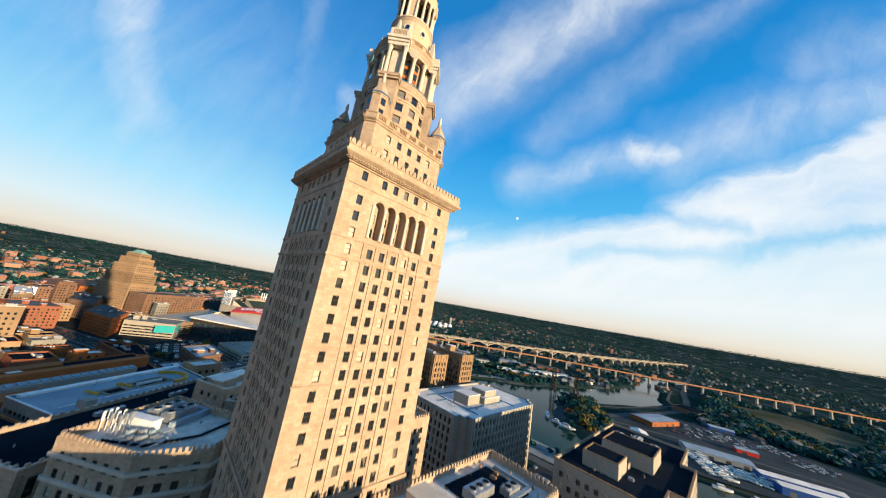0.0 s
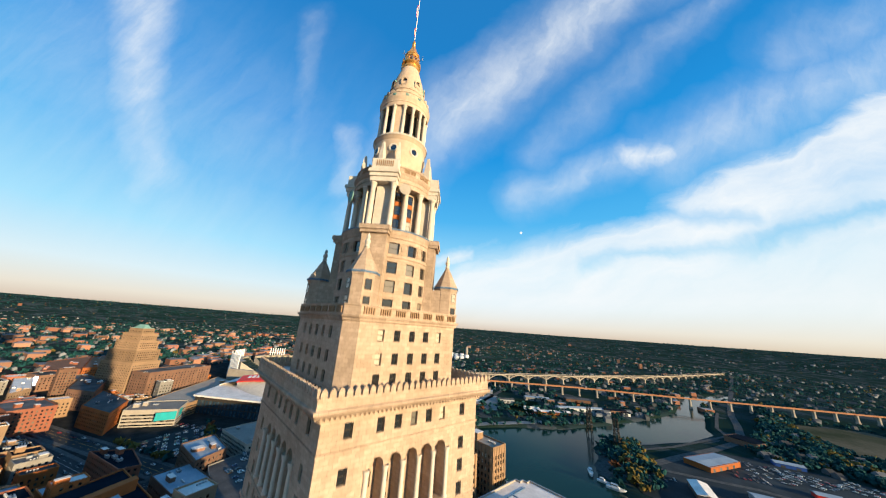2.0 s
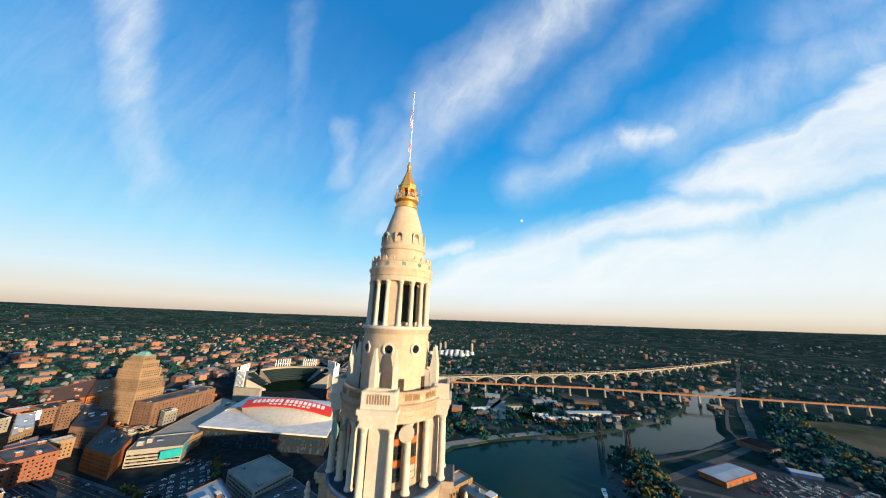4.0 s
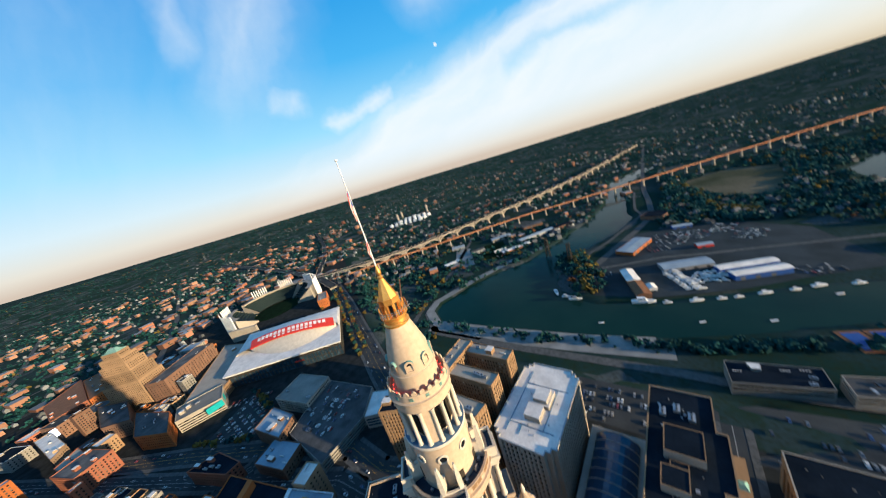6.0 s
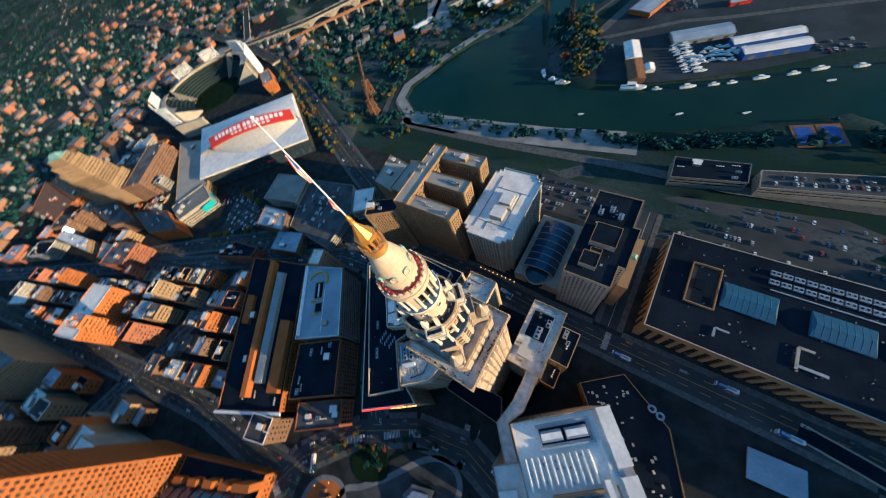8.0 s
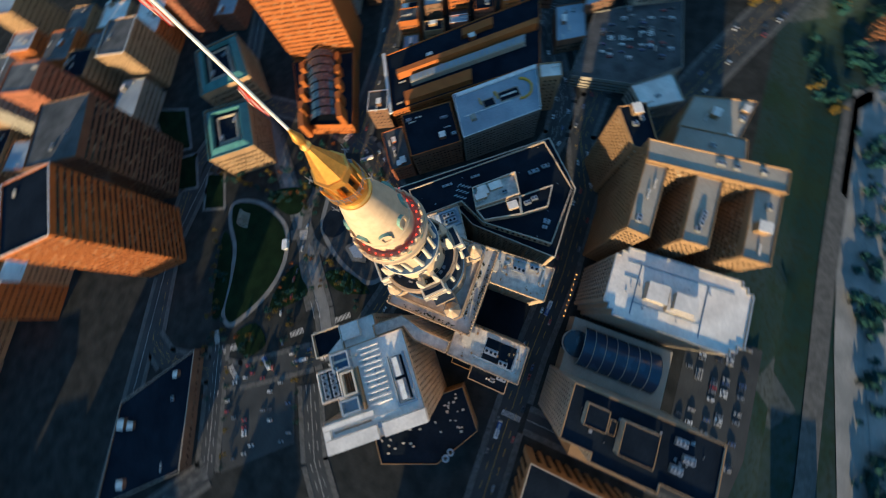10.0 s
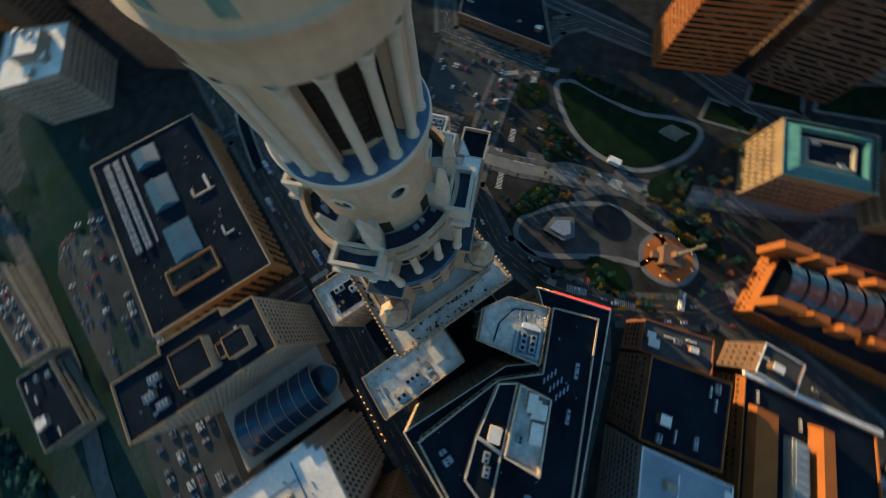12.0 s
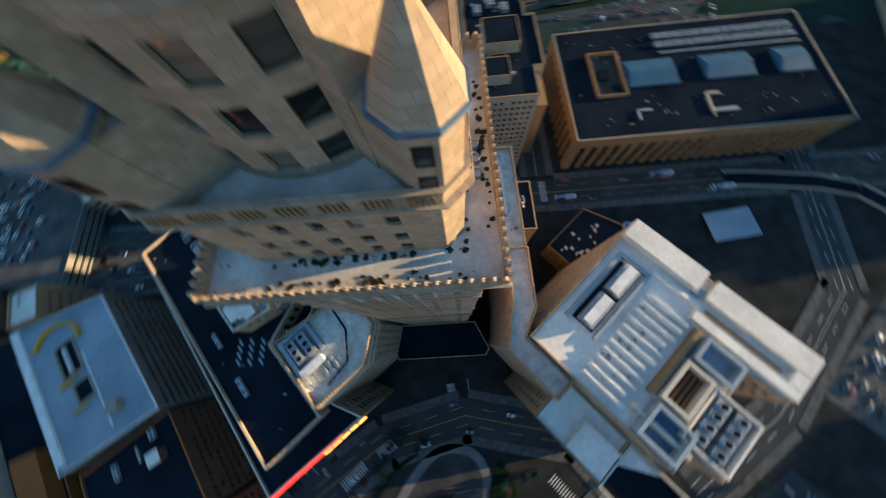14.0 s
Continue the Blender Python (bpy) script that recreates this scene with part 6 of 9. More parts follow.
part("vault_glazing", mb, VAULT, at, "dark blue curved glazing")
for j in range(8):
    mb = MB()
    y = 88 + j * 7.0
    for k in range(nseg):
        a, b = math.pi * k / nseg, math.pi * (k + 1) / nseg
        mb.beam((2 + (R_ + .1) * math.cos(a), y, 14 + (R_ + .1) * 0.62 * math.sin(a)), (2 + (R_ + .1) * math.cos(b), y, 14 + (R_ + .1) * 0.62 * math.sin(b)), 0.5, 0.35)
    part("vault_rib", mb, CONC_PALE, at)
mb = MB()
mb.lathe([(9.5, 6), (9.5, 15), (9.0, 15.6), (0.2, 17)], 32, c=(2, 86))
part("rotunda", mb, FGLASS_B, at, "dark glass round end", smooth=True)
mb = MB()
mb.lathe([(10.2, 13.5), (10.2, 15.2), (9.4, 15.2)], 32, c=(2, 86))
part("rotunda_rim", mb, CONC_PALE, at, smooth=True)

# ---- dark-roofed hotel tower beside it ----
dpoly = [(23, 76.3), (52.5, 76.3), (52.5, 92.5), (57, 92.5), (57, 125), (52.5, 125), (52.5, 149), (23, 149)]
dk = building("hotel_tower", dpoly, 61.7, "pale stone hotel tower with a dark flat roof", CONC_PALE, ROOF_D, z0=-4, floor=3.4, bay=2.7, win=(1.35, 1.7), clutter=0, coping=TAN, category="hotel tower", panes=True)
for x0, y0, x1, y1, h in ((29.5, 84, 40.5, 95, 4.6), (30.6, 102, 47, 118.5, 5.2), (33, 97, 40.5, 100.5, 1.6)):
    mb = MB()
    mb.box(x0, y0, 60.7, x1, y1, 60.7 + h)
    pt = part("penthouse", mb, CONC_PALE, dk)
    mb = MB()
    mb.box(x0 + .4, y0 + .4, 60.7 + h, x1 - .4, y1 - .4, 60.75 + h)
    part("penthouse_roof", mb, ROOF_D, pt)
    for q in ((x0, y0, x1, y0 + .4), (x0, y1 - .4, x1, y1), (x0, y0 + .4, x0 + .4, y1 - .4), (x1 - .4, y0 + .4, x1, y1 - .4)):
        mb = MB()
        mb.box(q[0], q[1], 60.7 + h, q[2], q[3], 61.0 + h)
        part("coping", mb, TAN, pt)
for k in range(3):
    air_handler(30 + 6.5 * k, 130 + 4.4 * (k % 2), 60.7, 90, 5.4, 3.2, 2.2, dk)
roof_patches([(26, 79), (49, 79), (49, 146), (26, 146)], 60.75, 22, dk, 15, (STEEL,), 0.5, 1.6)
mb = MB()
mb.box(57.2, 90, 0, 64, 132, 40)
part("side_terrace", mb, TAN, dk)
mb = MB()
mb.prism(orect((60.6, 116), 0, 5, 5), 40, 42, 0, top=orect((60.6, 116), 0, 2, 2))
part("pyramid_skylight", mb, COPPER, dk)

# ---- the great post office block ----
ppoly = [(78, 74.5), (214, 74.5), (214, 150), (78, 150)]
po = building("post_office_block", ppoly, 40.5, "long limestone block with deep window bays and a dark roof", TAN, ROOF_D, z0=-4, floor=34, bay=6.2, win=(3.6, 29), depth=1.0, first=5.5, clutter=0, coping=CONC_PALE, category="office block", glass=FGLASS)
mb = MB()
for k in range(5):
    for a, u, w in edges(ppoly):
        nn = int((w - 1.2) / 6.2)
        off = (w - nn * 6.2) / 2
        for i in range(nn):
            s = off + 6.2 * (i + 0.5)
            nxx, nyy = u[1], -u[0]
            mb.obox((a[0] + u[0] * s - nxx * 0.85, a[1] + u[1] * s - nyy * 0.85), math.degrees(math.atan2(u[1], u[0])), 3.6, 0.2, 5.5 + k * 5.4, 7.2 + k * 5.4)
part("spandrel_grid", mb, FRAME, po, kind="stuff")
for q in ((93.3, 100.3, 109.3, 100.9), (93.3, 130.2, 109.3, 130.8), (93.3, 100.9, 93.9, 130.2), (108.7, 100.9, 109.3, 130.2)):
    part("well_kerb", MB().box(q[0], q[1], 39.6, q[2], q[3], 42.8), TAN, po)
# no shaft is cut; a dark sheet paints in the well's shade
part("light_well", MB().box(94.1, 101.1, 39.62, 108.5, 130.0, 39.7), FRAME, po, "dark roof sheet for the shade of the light well")
for q in ((97, 112, 102, 119, 41.4), (103, 104, 107, 108, 41.0)):
    part("well_unit", MB().box(q[0], q[1], 39.7, q[2], q[3], q[4]), ROOF_D, po)
def saw_light(x0, y0, x1, y1):
    mb = MB()
    z = 39.6
    ym = (y0 + y1) / 2
    mb.add([(x0, y0, z), (x1, y0, z), (x1, y1, z), (x0, y1, z), (x0, y0, z + 2), (x1, y0, z + 2), (x1, y1, z + 2), (x0, y1, z + 2), (x0 + 1.5, ym, z + 4.6), (x1 - 1.5, ym, z + 4.6)],
           [[0, 1, 5, 4], [1, 2, 6, 5], [2, 3, 7, 6], [3, 0, 4, 7], [4, 5, 9, 8], [6, 7, 8, 9], [5, 6, 9], [7, 4, 8]])
    r = part("roof_monitor", mb, BLUEGLAZE, po, "blue-grey ridged rooflight")
    mb = MB()
    for k in range(int((x1 - x0) / 3)):
        x = x0 + 1.5 + k * 3
        mb.beam((x, y0 + 0.3, z + 2.1), (x, ym, z + 4.65), 0.15, 0.12)
        mb.beam((x, ym, z + 4.65), (x, y1 - 0.3, z + 2.1), 0.15, 0.12)
    part("glazing_grid", mb, TEALTRIM, r)
saw_light(111.2, 105.4, 137.6, 123.0)
saw_light(151.8, 106.2, 177.2, 122.2)
saw_light(190, 106.2, 206, 122.2)
for k in range(14):
    for j in (0, 1):
        air_handler(134 + 5.4 * k, 133.5 + 6.4 * j, 39.6, 0, 4.6, 3.4, 2.2, po, 2)
duct([(148.5, 84), (148.5, 97), (155, 97)], 1.4, 40.8, po, CONC_PALE)
duct([(148.5, 86), (161, 86)], 1.6, 40.8, po, STEEL)
duct([(112, 84), (112, 90), (119, 90)], 1.2, 40.6, po)
duct([(133, 128), (208, 128)], 0.8, 40.4, po)
roof_patches([(82, 78), (210, 78), (210, 146), (82, 146)], 39.6, 90, po, 21, (CONC,), 0.4, 1.3)

# the block is a little longer and a good deal lower than drawn above
po.location = (153.9, 115.5, -4.0)
po.scale = (1.06, 1.05, 0.697)

# ---- three-pronged office towers above the river ----
def prong(poly, z1, roofm=CONC_PALE, clut=3, s=0):
    b = building("office_prong", poly, z1, "tan stone office prong with upright window strips", TAN, roofm, z0=-6, floor=3.5, bay=2.6, win=(1.35, 2.1), depth=0.35, clutter=clut, seed=s, category="office tower", group="prongs of the triple tower", ribs=0.3, panes=True)
    return b
prong([(-108, 131), (-68, 131), (-68, 144), (-108, 144)], 74, s=1)
prong([(-108, 103), (-68, 103), (-68, 116), (-108, 116)], 74, s=2)
prong([(-108, 76), (-66, 76), (-64.5, 88), (-108, 88)], 74, s=3)
prong([(-122, 74), (-108.3, 76), (-108.3, 144), (-122, 144)], 76, s=4)
prong([(-148, 55), (-122.3, 70), (-122.3, 86), (-155, 70)], 66, roofm=ROOF_D, s=5)
prong([(-160, 100), (-122.3, 96), (-122.3, 144), (-160, 140)], 48, s=6)
prong([(-200, 110), (-160.3, 102), (-160.3, 142), (-205, 150)], 34, s=7, clut=5)

# ================= streets and the square =================
def stripes(name, c, ang, w, l, n, z=0.27, parent=None):
    """A zebra crossing: n bars side by side."""
    mb = MB()
    ca, sa = math.cos(radians(ang)), math.sin(radians(ang))
    for k in range(n):
        s = (k + 0.5) / n * w - w / 2
        q = orect((c[0] + s * ca, c[1] + s * sa), ang, w / n * 0.5, l)
        mb.add([(x, y, z) for x, y in q], [[0, 1, 2, 3]])
    return thing(name, mb, LINEP, "white painted zebra crossing on the asphalt", "crossing", kind="structure")


EUCLID = [(-95, -150), (-150, -163), (-222, -172), (-345, -206), (-525, -258), (-1000, -390)]
PROSPECT = [(-48, -98), (-86, -62), (-142, 20), (-166, 26), (-201, 22), (-319, -36), (-620, -190), (-1000, -385)]
HURON = [(420, 58), (173, 60), (83, 60), (20, 61), (-45, 66), (-120, 64), (-170, 46), (-215, 48), (-300, 10), (-420, -56), (-560, -140)]
road("road_huron", HURON, 17, "dark asphalt street with lane lines and parked buses")
road("road_euclid", EUCLID, 18, "broad dark avenue between brick buildings")
road("road_prospect", PROSPECT, 15, "narrow dark street beside the store")
road("road_ontario", [(-150, 92), (-215, 112), (-275, 138), (-406, 200), (-560, 275), (-720, 345), (-840, 415)], 24, "wide boulevard past the arena")
road("road_square_north", [(140, -260), (60, -295), (-30, -320), (-120, -310)], 16, "dark street along the square")
road("road_square_west", [(60, -66), (92, -104), (132, -160), (150, -235), (140, -260)], 16, "dark street west of the square")
road("road_square_front", [(70, -72), (38, -66), (10, -60), (-30, -70), (-70, -96), (-104, -140), (-122, -200), (-120, -310)], 16, "curved dark street before the tower")
road("road_superior", [(88, -88), (53, -113), (25, -139), (0, -161), (-24, -184), (-47, -209), (-85, -245), (-118, -290)], 10, "pale paved street across the square", lanes=False, m=PATHC)
road("road_ontario_square", [(-14, -330), (-30, -480)], 11, "dark street north of the square")
road("road_west", [(112, -96), (160, -66), (214, -10), (222, 60), (232, 170)], 14, "dark street beside the car park")
road("road_superior_west", [(118, -192), (206, -148), (330, -230), (600, -420)], 14, "dark street leading west")
road("road_third", [(66, 72), (66, 190)], 12, "narrow dark street beside the post office block")
road("road_st_clair", [(-400, -420), (-120, -310), (60, -295), (330, -200)], 12, "dark street north of the square")
road("road_ninth", [(-300, 20), (-345, -206), (-400, -520)], 14, "dark cross street")
road("road_fourth", [(-232, -6), (-170, -165)], 8, "narrow dark lane between brick blocks", lanes=False)
for nm, c, ang, w, l, n in (("crossing", (4, -50), 8, 4.2, 10, 7), ("crossing", (13, -48), 8, 0.6, 9, 1), ("crossing", (79, -105), 41, 17, 6, 15), ("crossing", (53, -93), -49, 15, 4.5, 12), ("crossing", (56, -120), 41, 17, 6, 15), ("crossing", (80, -127), -49, 13, 4.5, 10), ("crossing", (116, -180), -50, 14, 5, 11), ("crossing", (113, -198), 40, 12, 5, 9), ("crossing", (-72, -104), 40, 14, 5, 11),
                            ("crossing", (-1, -164), 20, 9, 8, 6), ("crossing", (-46, -84), 40, 14, 5, 11), ("crossing", (-30, -73), 30, 10, 5, 8), ("crossing", (-108, -168), -20, 12, 6, 10), ("crossing", (-60, -183), 15, 12, 6, 10),
                            ("crossing", (68, 61), 90, 14, 4, 12), ("crossing", (72, -66), -50, 14, 5, 11), ("crossing", (-8, -246), 75, 10, 5, 8), ("crossing", (132, -166), 60, 14, 5, 11)):
    stripes(nm, c, ang, w, l, n)


def line_gap(pts, x, y):
    """Distance from a point to a line of streets."""
    d = 1e9
    for (x1, y1), (x2, y2) in zip(pts, pts[1:]):
        dx, dy = x2 - x1, y2 - y1
        t = max(0, min(1, ((x - x1) * dx + (y - y1) * dy) / (dx * dx + dy * dy)))
        d = min(d, math.hypot(x - x1 - t * dx, y - y1 - t * dy))
    return d


# raised concrete sidewalks beside every street, left open where streets meet
for k, (pts, width) in enumerate(ROADS):
    if width < 10:
        continue
    for sd in (-1, 1):
        mb = MB()
        for a, b in zip(pts, pts[1:]):
            L = math.dist(a, b)
            n = max(1, int(L / 7))
            ux, uy = (b[0] - a[0]) / L, (b[1] - a[1]) / L
            ang = math.degrees(math.atan2(uy, ux))
            for j in range(n):
                s = L * (j + 0.5) / n
                c = (a[0] + ux * s - uy * sd * (width / 2 + 2.2), a[1] + uy * s + ux * sd * (width / 2 + 2.2))
                if any(line_gap(p2, *c) < w2 / 2 + 2.4 for i, (p2, w2) in enumerate(ROADS) if i != k):
                    continue
                mb.obox(c, ang, L / n - 0.12, 4.2, 0.02, 0.3)
        if mb.f:
            thing("sidewalk", mb, SIDEWALK, "raised grey concrete sidewalk slabs along the street", "sidewalk", kind="structure")


def smooth_loop(pts, n=6):
    """A closed round curve through the points."""
    out = []
    m = len(pts)
    for i in range(m):
        p0, p1, p2, p3 = (Vector((*pts[(i + k - 1) % m], 0)) for k in range(4))
        for j in range(n):
            t = j / n
            q = 0.5 * (2 * p1 + (p2 - p0) * t + (2 * p0 - 5 * p1 + 4 * p2 - p3) * t * t + (3 * p1 - p0 - 3 * p2 + p3) * t ** 3)
            out.append((q.x, q.y))
    return out


def ccw(poly):
    a = sum(p[0] * q[1] - q[0] * p[1] for p, q in zip(poly, poly[1:] + poly[:1]))
    return poly if a > 0 else poly[::-1]


def kerbed(name, outer, width, m, label, z=0.3, category="path"):
    """A raised band that follows a closed line."""
    o = ccw(outer)
    i = inset(o, width)
    n = len(o)
    mb = MB()
    mb.add([(x, y, 0) for x, y in o] + [(x, y, z) for x, y in o] + [(x, y, z) for x, y in i] + [(x, y, 0) for x, y in i],
           [[k, (k + 1) % n, n + (k + 1) % n, n + k] for k in range(n)] + [[n + k, n + (k + 1) % n, 2 * n + (k + 1) % n, 2 * n + k] for k in range(n)] + [[2 * n + k, 2 * n + (k + 1) % n, 3 * n + (k + 1) % n, 3 * n + k] for k in range(n)])
    return thing(name, mb, m, label, category, kind="structure")


lawn = smooth_loop([(89, -186), (62, -174), (35, -171), (8, -180), (-6, -196), (-13, -226), (-5, -250), (12, -244), (34, -224), (62, -212), (88, -204), (97, -194)])
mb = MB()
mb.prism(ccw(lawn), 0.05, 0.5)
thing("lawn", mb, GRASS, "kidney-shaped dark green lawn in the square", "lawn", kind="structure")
kerbed("path_lawn", inset(ccw(lawn), -4.2), 4.2, PATHC, "pale paved walk round the lawn")
mb = MB()
for k in range(5):
    pts = [(-2 + 3.0 * k + 2.2 * math.sin(t * 2.4), -243 + 1.0 * k + 15 * t) for t in [j / 10 for j in range(11)]]
    ribbon(mb, pts, 0.7, 0.75, 50, flat=0.0)
thing("lawn_steps", mb, LIME_PALE, "curved pale stone seat steps in the lawn", "steps", kind="structure")
mb = MB()
mb.obox((13.5, -175), 25, 9, 4.4, 0.4, 3.9, 0)
mb.obox((13.5, -175), 25, 9.6, 5.0, 3.9, 4.2, 0)
thing("kiosk", mb, WHITEP, "small white flat-roofed kiosk at the lawn", "kiosk")
loop2 = smooth_loop([(20, -86), (12, -74), (-4, -73), (-18, -84), (-34, -106), (-48, -122), (-60, -134), (-58, -160), (-36, -158), (-12, -150), (6, -128), (16, -106)])
kerbed("path_south_loop", ccw(loop2), 4.0, PATHC, "pale paved walk round the south plaza")
mb = MB()
sheet(mb, inset(ccw(loop2), 4.0), 0.22, flat=0.0)
thing("south_plaza", mb, ROOF_G, "dark paved plaza with a round basin", "plaza", kind="structure")
mb = MB()
mb.prism([(-23 + 15.5 * math.cos(t), -139 + 12.5 * math.sin(t)) for t in [2 * math.pi * k / 36 for k in range(36)]], 0.1, 0.35)
thing("splash_basin", mb, ROOF_D, "dark oval splash basin in the plaza", "basin", kind="structure")
cafe = root("cafe_pavilion", -4, -98, 0, "low angular cafe pavilion with a pale roof", "pavilion")
cp = [(-13, -98), (2, -92), (5, -105), (-4, -117), (-16, -107)]
mb = MB()
mb.prism(ccw(inset(ccw(cp), 1.0)), 0, 4.0)
part("wall", mb, FGLASS_B, cafe)
mb = MB()
mb.prism(ccw(cp), 4.0, 4.5)
part("roof", mb, ROOF_G, cafe)
mb = MB()
mb.prism(ccw(inset(ccw(cp), 3.2)), 4.5, 5.4)
part("roof_plant", mb, STEEL, cafe)
# monument plot with walled beds
mon = root("monument", -64, -150, 0, "stone monument block with lit bronze groups in a round plot", "monument")
plot = smooth_loop([(-48, -142), (-46, -156), (-54, -168), (-70, -172), (-83, -164), (-86, -148), (-78, -136), (-62, -131)])
kerbed("path_monument", ccw(plot), 3.2, PATHC, "pale kerbed walk round the monument plot")
# orange floor colour stands in for the glow on the plot
mb = MB()
sheet(mb, inset(ccw(plot), 3.2), 0.3, flat=0.0)
thing("monument_plot", mb, BRICK_OR, "plot floor coloured orange for the lamp glow", "plaza", kind="structure")
mb = MB()
mb.obox((-65, -151), 40, 13, 13, 0, 7.5)
mb.obox((-65, -151), 40, 14.2, 14.2, 7.5, 8.2)
mb.obox((-65, -151), 40, 4, 4, 8.2, 13)
for dx, dy in ((9, 0), (-9, 0), (0, 9), (0, -9)):
    mb.obox((-65 + dx * .77 - dy * .64, -151 + dx * .64 + dy * .77), 40, 4.5, 4.5, 0, 3.5)
part("block", mb, BRICK_BR, mon)
mb = MB()
mb.lathe([(1.2, 13), (0.9, 14), (0.75, 30), (1.1, 30.6), (0.6, 31), (0.5, 33.5), (0, 34)], 14, c=(-65, -151))
part("column", mb, CONC, mon, smooth=True)
for k in range(8):
    a = radians(45 * k + 20)
    mbx = MB()
    mbx.lathe([(0.09, 0.2), (0.07, 3.6)], 6, c=(-65 + 16 * math.cos(a), -151 + 16 * math.sin(a)))
    mbx.lathe([(0, 3.6), (0.3, 3.8), (0.3, 4.2), (0, 4.4)], 8, c=(-65 + 16 * math.cos(a), -151 + 16 * math.sin(a)), mi=1)
    thing("plot_lamp", mbx, (FRAME, LAMP_W), "lit warm globe lamp in the plot", "street lamp", group="lamps round the monument")

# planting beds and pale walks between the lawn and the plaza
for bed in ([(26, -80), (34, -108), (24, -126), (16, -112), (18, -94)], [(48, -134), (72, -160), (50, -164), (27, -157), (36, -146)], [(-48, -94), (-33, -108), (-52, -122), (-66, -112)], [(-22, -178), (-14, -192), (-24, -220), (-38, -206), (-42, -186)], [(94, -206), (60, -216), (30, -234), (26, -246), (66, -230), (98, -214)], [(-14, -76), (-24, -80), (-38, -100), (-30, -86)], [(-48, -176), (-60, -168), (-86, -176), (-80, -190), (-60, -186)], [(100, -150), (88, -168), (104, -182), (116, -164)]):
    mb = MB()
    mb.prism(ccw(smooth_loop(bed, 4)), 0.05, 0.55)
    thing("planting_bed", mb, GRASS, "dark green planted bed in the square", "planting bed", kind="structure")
mb = MB()
for k, (pts, w_) in enumerate((([(58, -124), (36, -143), (14, -156), (-4, -163)], 9), ([(-4, -163), (-26, -172), (-44, -172), (-70, -182)], 9), ([(8, -130), (4, -146), (-4, -163)], 8), ([(-4, -163), (4, -176)], 10))):
    ribbon(mb, pts, w_, 0.23 + 0.012 * k, 8, flat=0.0)
thing("square_walk", mb, SIDEWALK, "pale grey paved walks that cross in the square", "path", kind="structure")
# the mall north of the square: lawns cut by pale walks
for poly in ([(-73, -421), (-86, -377), (-46, -342), (-34, -366)], [(-40, -330), (-26, -352), (4, -330), (-8, -306)], [(-24, -300), (-30, -283), (2, -262), (10, -282)], [(-20, -372), (10, -340), (24, -362), (-6, -396)]):
    mb = MB()
    mb.prism(ccw(poly), 0.05, 0.4)
    thing("mall_lawn", mb, GRASS, "dark green lawn panel of the mall", "lawn", kind="structure")
    kerbed("path_mall", inset(ccw(poly), -2.4), 2.4, PATHC, "pale paved walk between lawns")

# car parks
LOTS = []
def car_park(name, poly, label, flat=None, m=ASPHALT):
    poly = ccw(poly)
    mb = MB()
    if flat is None:
        xs, ys = [p[0] for p in poly], [p[1] for p in poly]
        cx, cy = np.mean(xs), np.mean(ys)
        n = len(poly)
        for i in range(n):
            a, b = poly[i], poly[(i + 1) % n]
            K = 4
            for k in range(K):
                p = [(cx + (a[0] - cx) * k / K, cy + (a[1] - cy) * k / K), (cx + (a[0] - cx) * (k + 1) / K, cy + (a[1] - cy) * (k + 1) / K), (cx + (b[0] - cx) * (k + 1) / K, cy + (b[1] - cy) * (k + 1) / K), (cx + (b[0] - cx) * k / K, cy + (b[1] - cy) * k / K)]
                mb.add([(x, y, ground_at(x, y) + 0.35) for x, y in p], [[0, 1, 2, 3]])
    else:
        sheet(mb, poly, 0.14, flat=flat)
    thing(name, mb, m, label, "car park", kind="structure")
    LOTS.append((poly, flat))
car_park("car_park_west", [(156, -88), (201, -136), (136, -174), (96, -120)], "dark asphalt car park with few cars", 0.0)
car_park("car_park_far_west", [(182, -58), (285, 30), (400, -110), (337, -168), (226, -104)], "grey car park full of cars", 0.0, SIDEWALK)
car_park("car_park_bluff_west", [(352, 14), (384, -4), (430, -42), (486, 6), (436, 64), (384, 62)], "pale half-empty car park", 0.0, SIDEWALK)
car_park("car_park_east", [(-412, -42), (-352, -6), (-350, 30), (-452, 34)], "asphalt car park with rows of cars", 0.0)
car_park("car_park_bluff", [(-40, 160), (60, 160), (60, 200), (34, 205), (-40, 205)], "sloping car park packed with cars", 0.0)
car_park("car_park_river", [(74, 164), (214, 164), (222, 190), (214, 226), (196, 240), (83, 220), (72, 212)], "large dark grey car park above the river", None)

# ================= houses of the city =================
garage = building("blue_roof_garage", [(-199, -9), (-159, 7), (-118, -43), (-154, -66)], 36, "pale garage block with a blue-grey roof deck and yellow ramp walls", CONC, ROOF_BL, floor=3.4, bay=3.0, win=(2.2, 1.7), clutter=0, coping=WHITEP, category="garage")
def gp(a, b):
    """Garage roof axes: a along its white edge, b across."""
    return (-199 + 0.62 * a + 0.785 * b, -9 - 0.785 * a + 0.62 * b)
def gbox(nm, a0, a1, b0, b1, z0, z1, m, lab=""):
    mb = MB()
    mb.prism(ccw_([gp(a0, b0), gp(a1, b0), gp(a1, b1), gp(a0, b1)]), z0, z1)
    return part(nm, mb, m, garage, lab)
gbox("edge_walkway", 1, 70, 0.4, 3.2, 35.0, 36.1, WHITEP, "wide white parapet walkway")
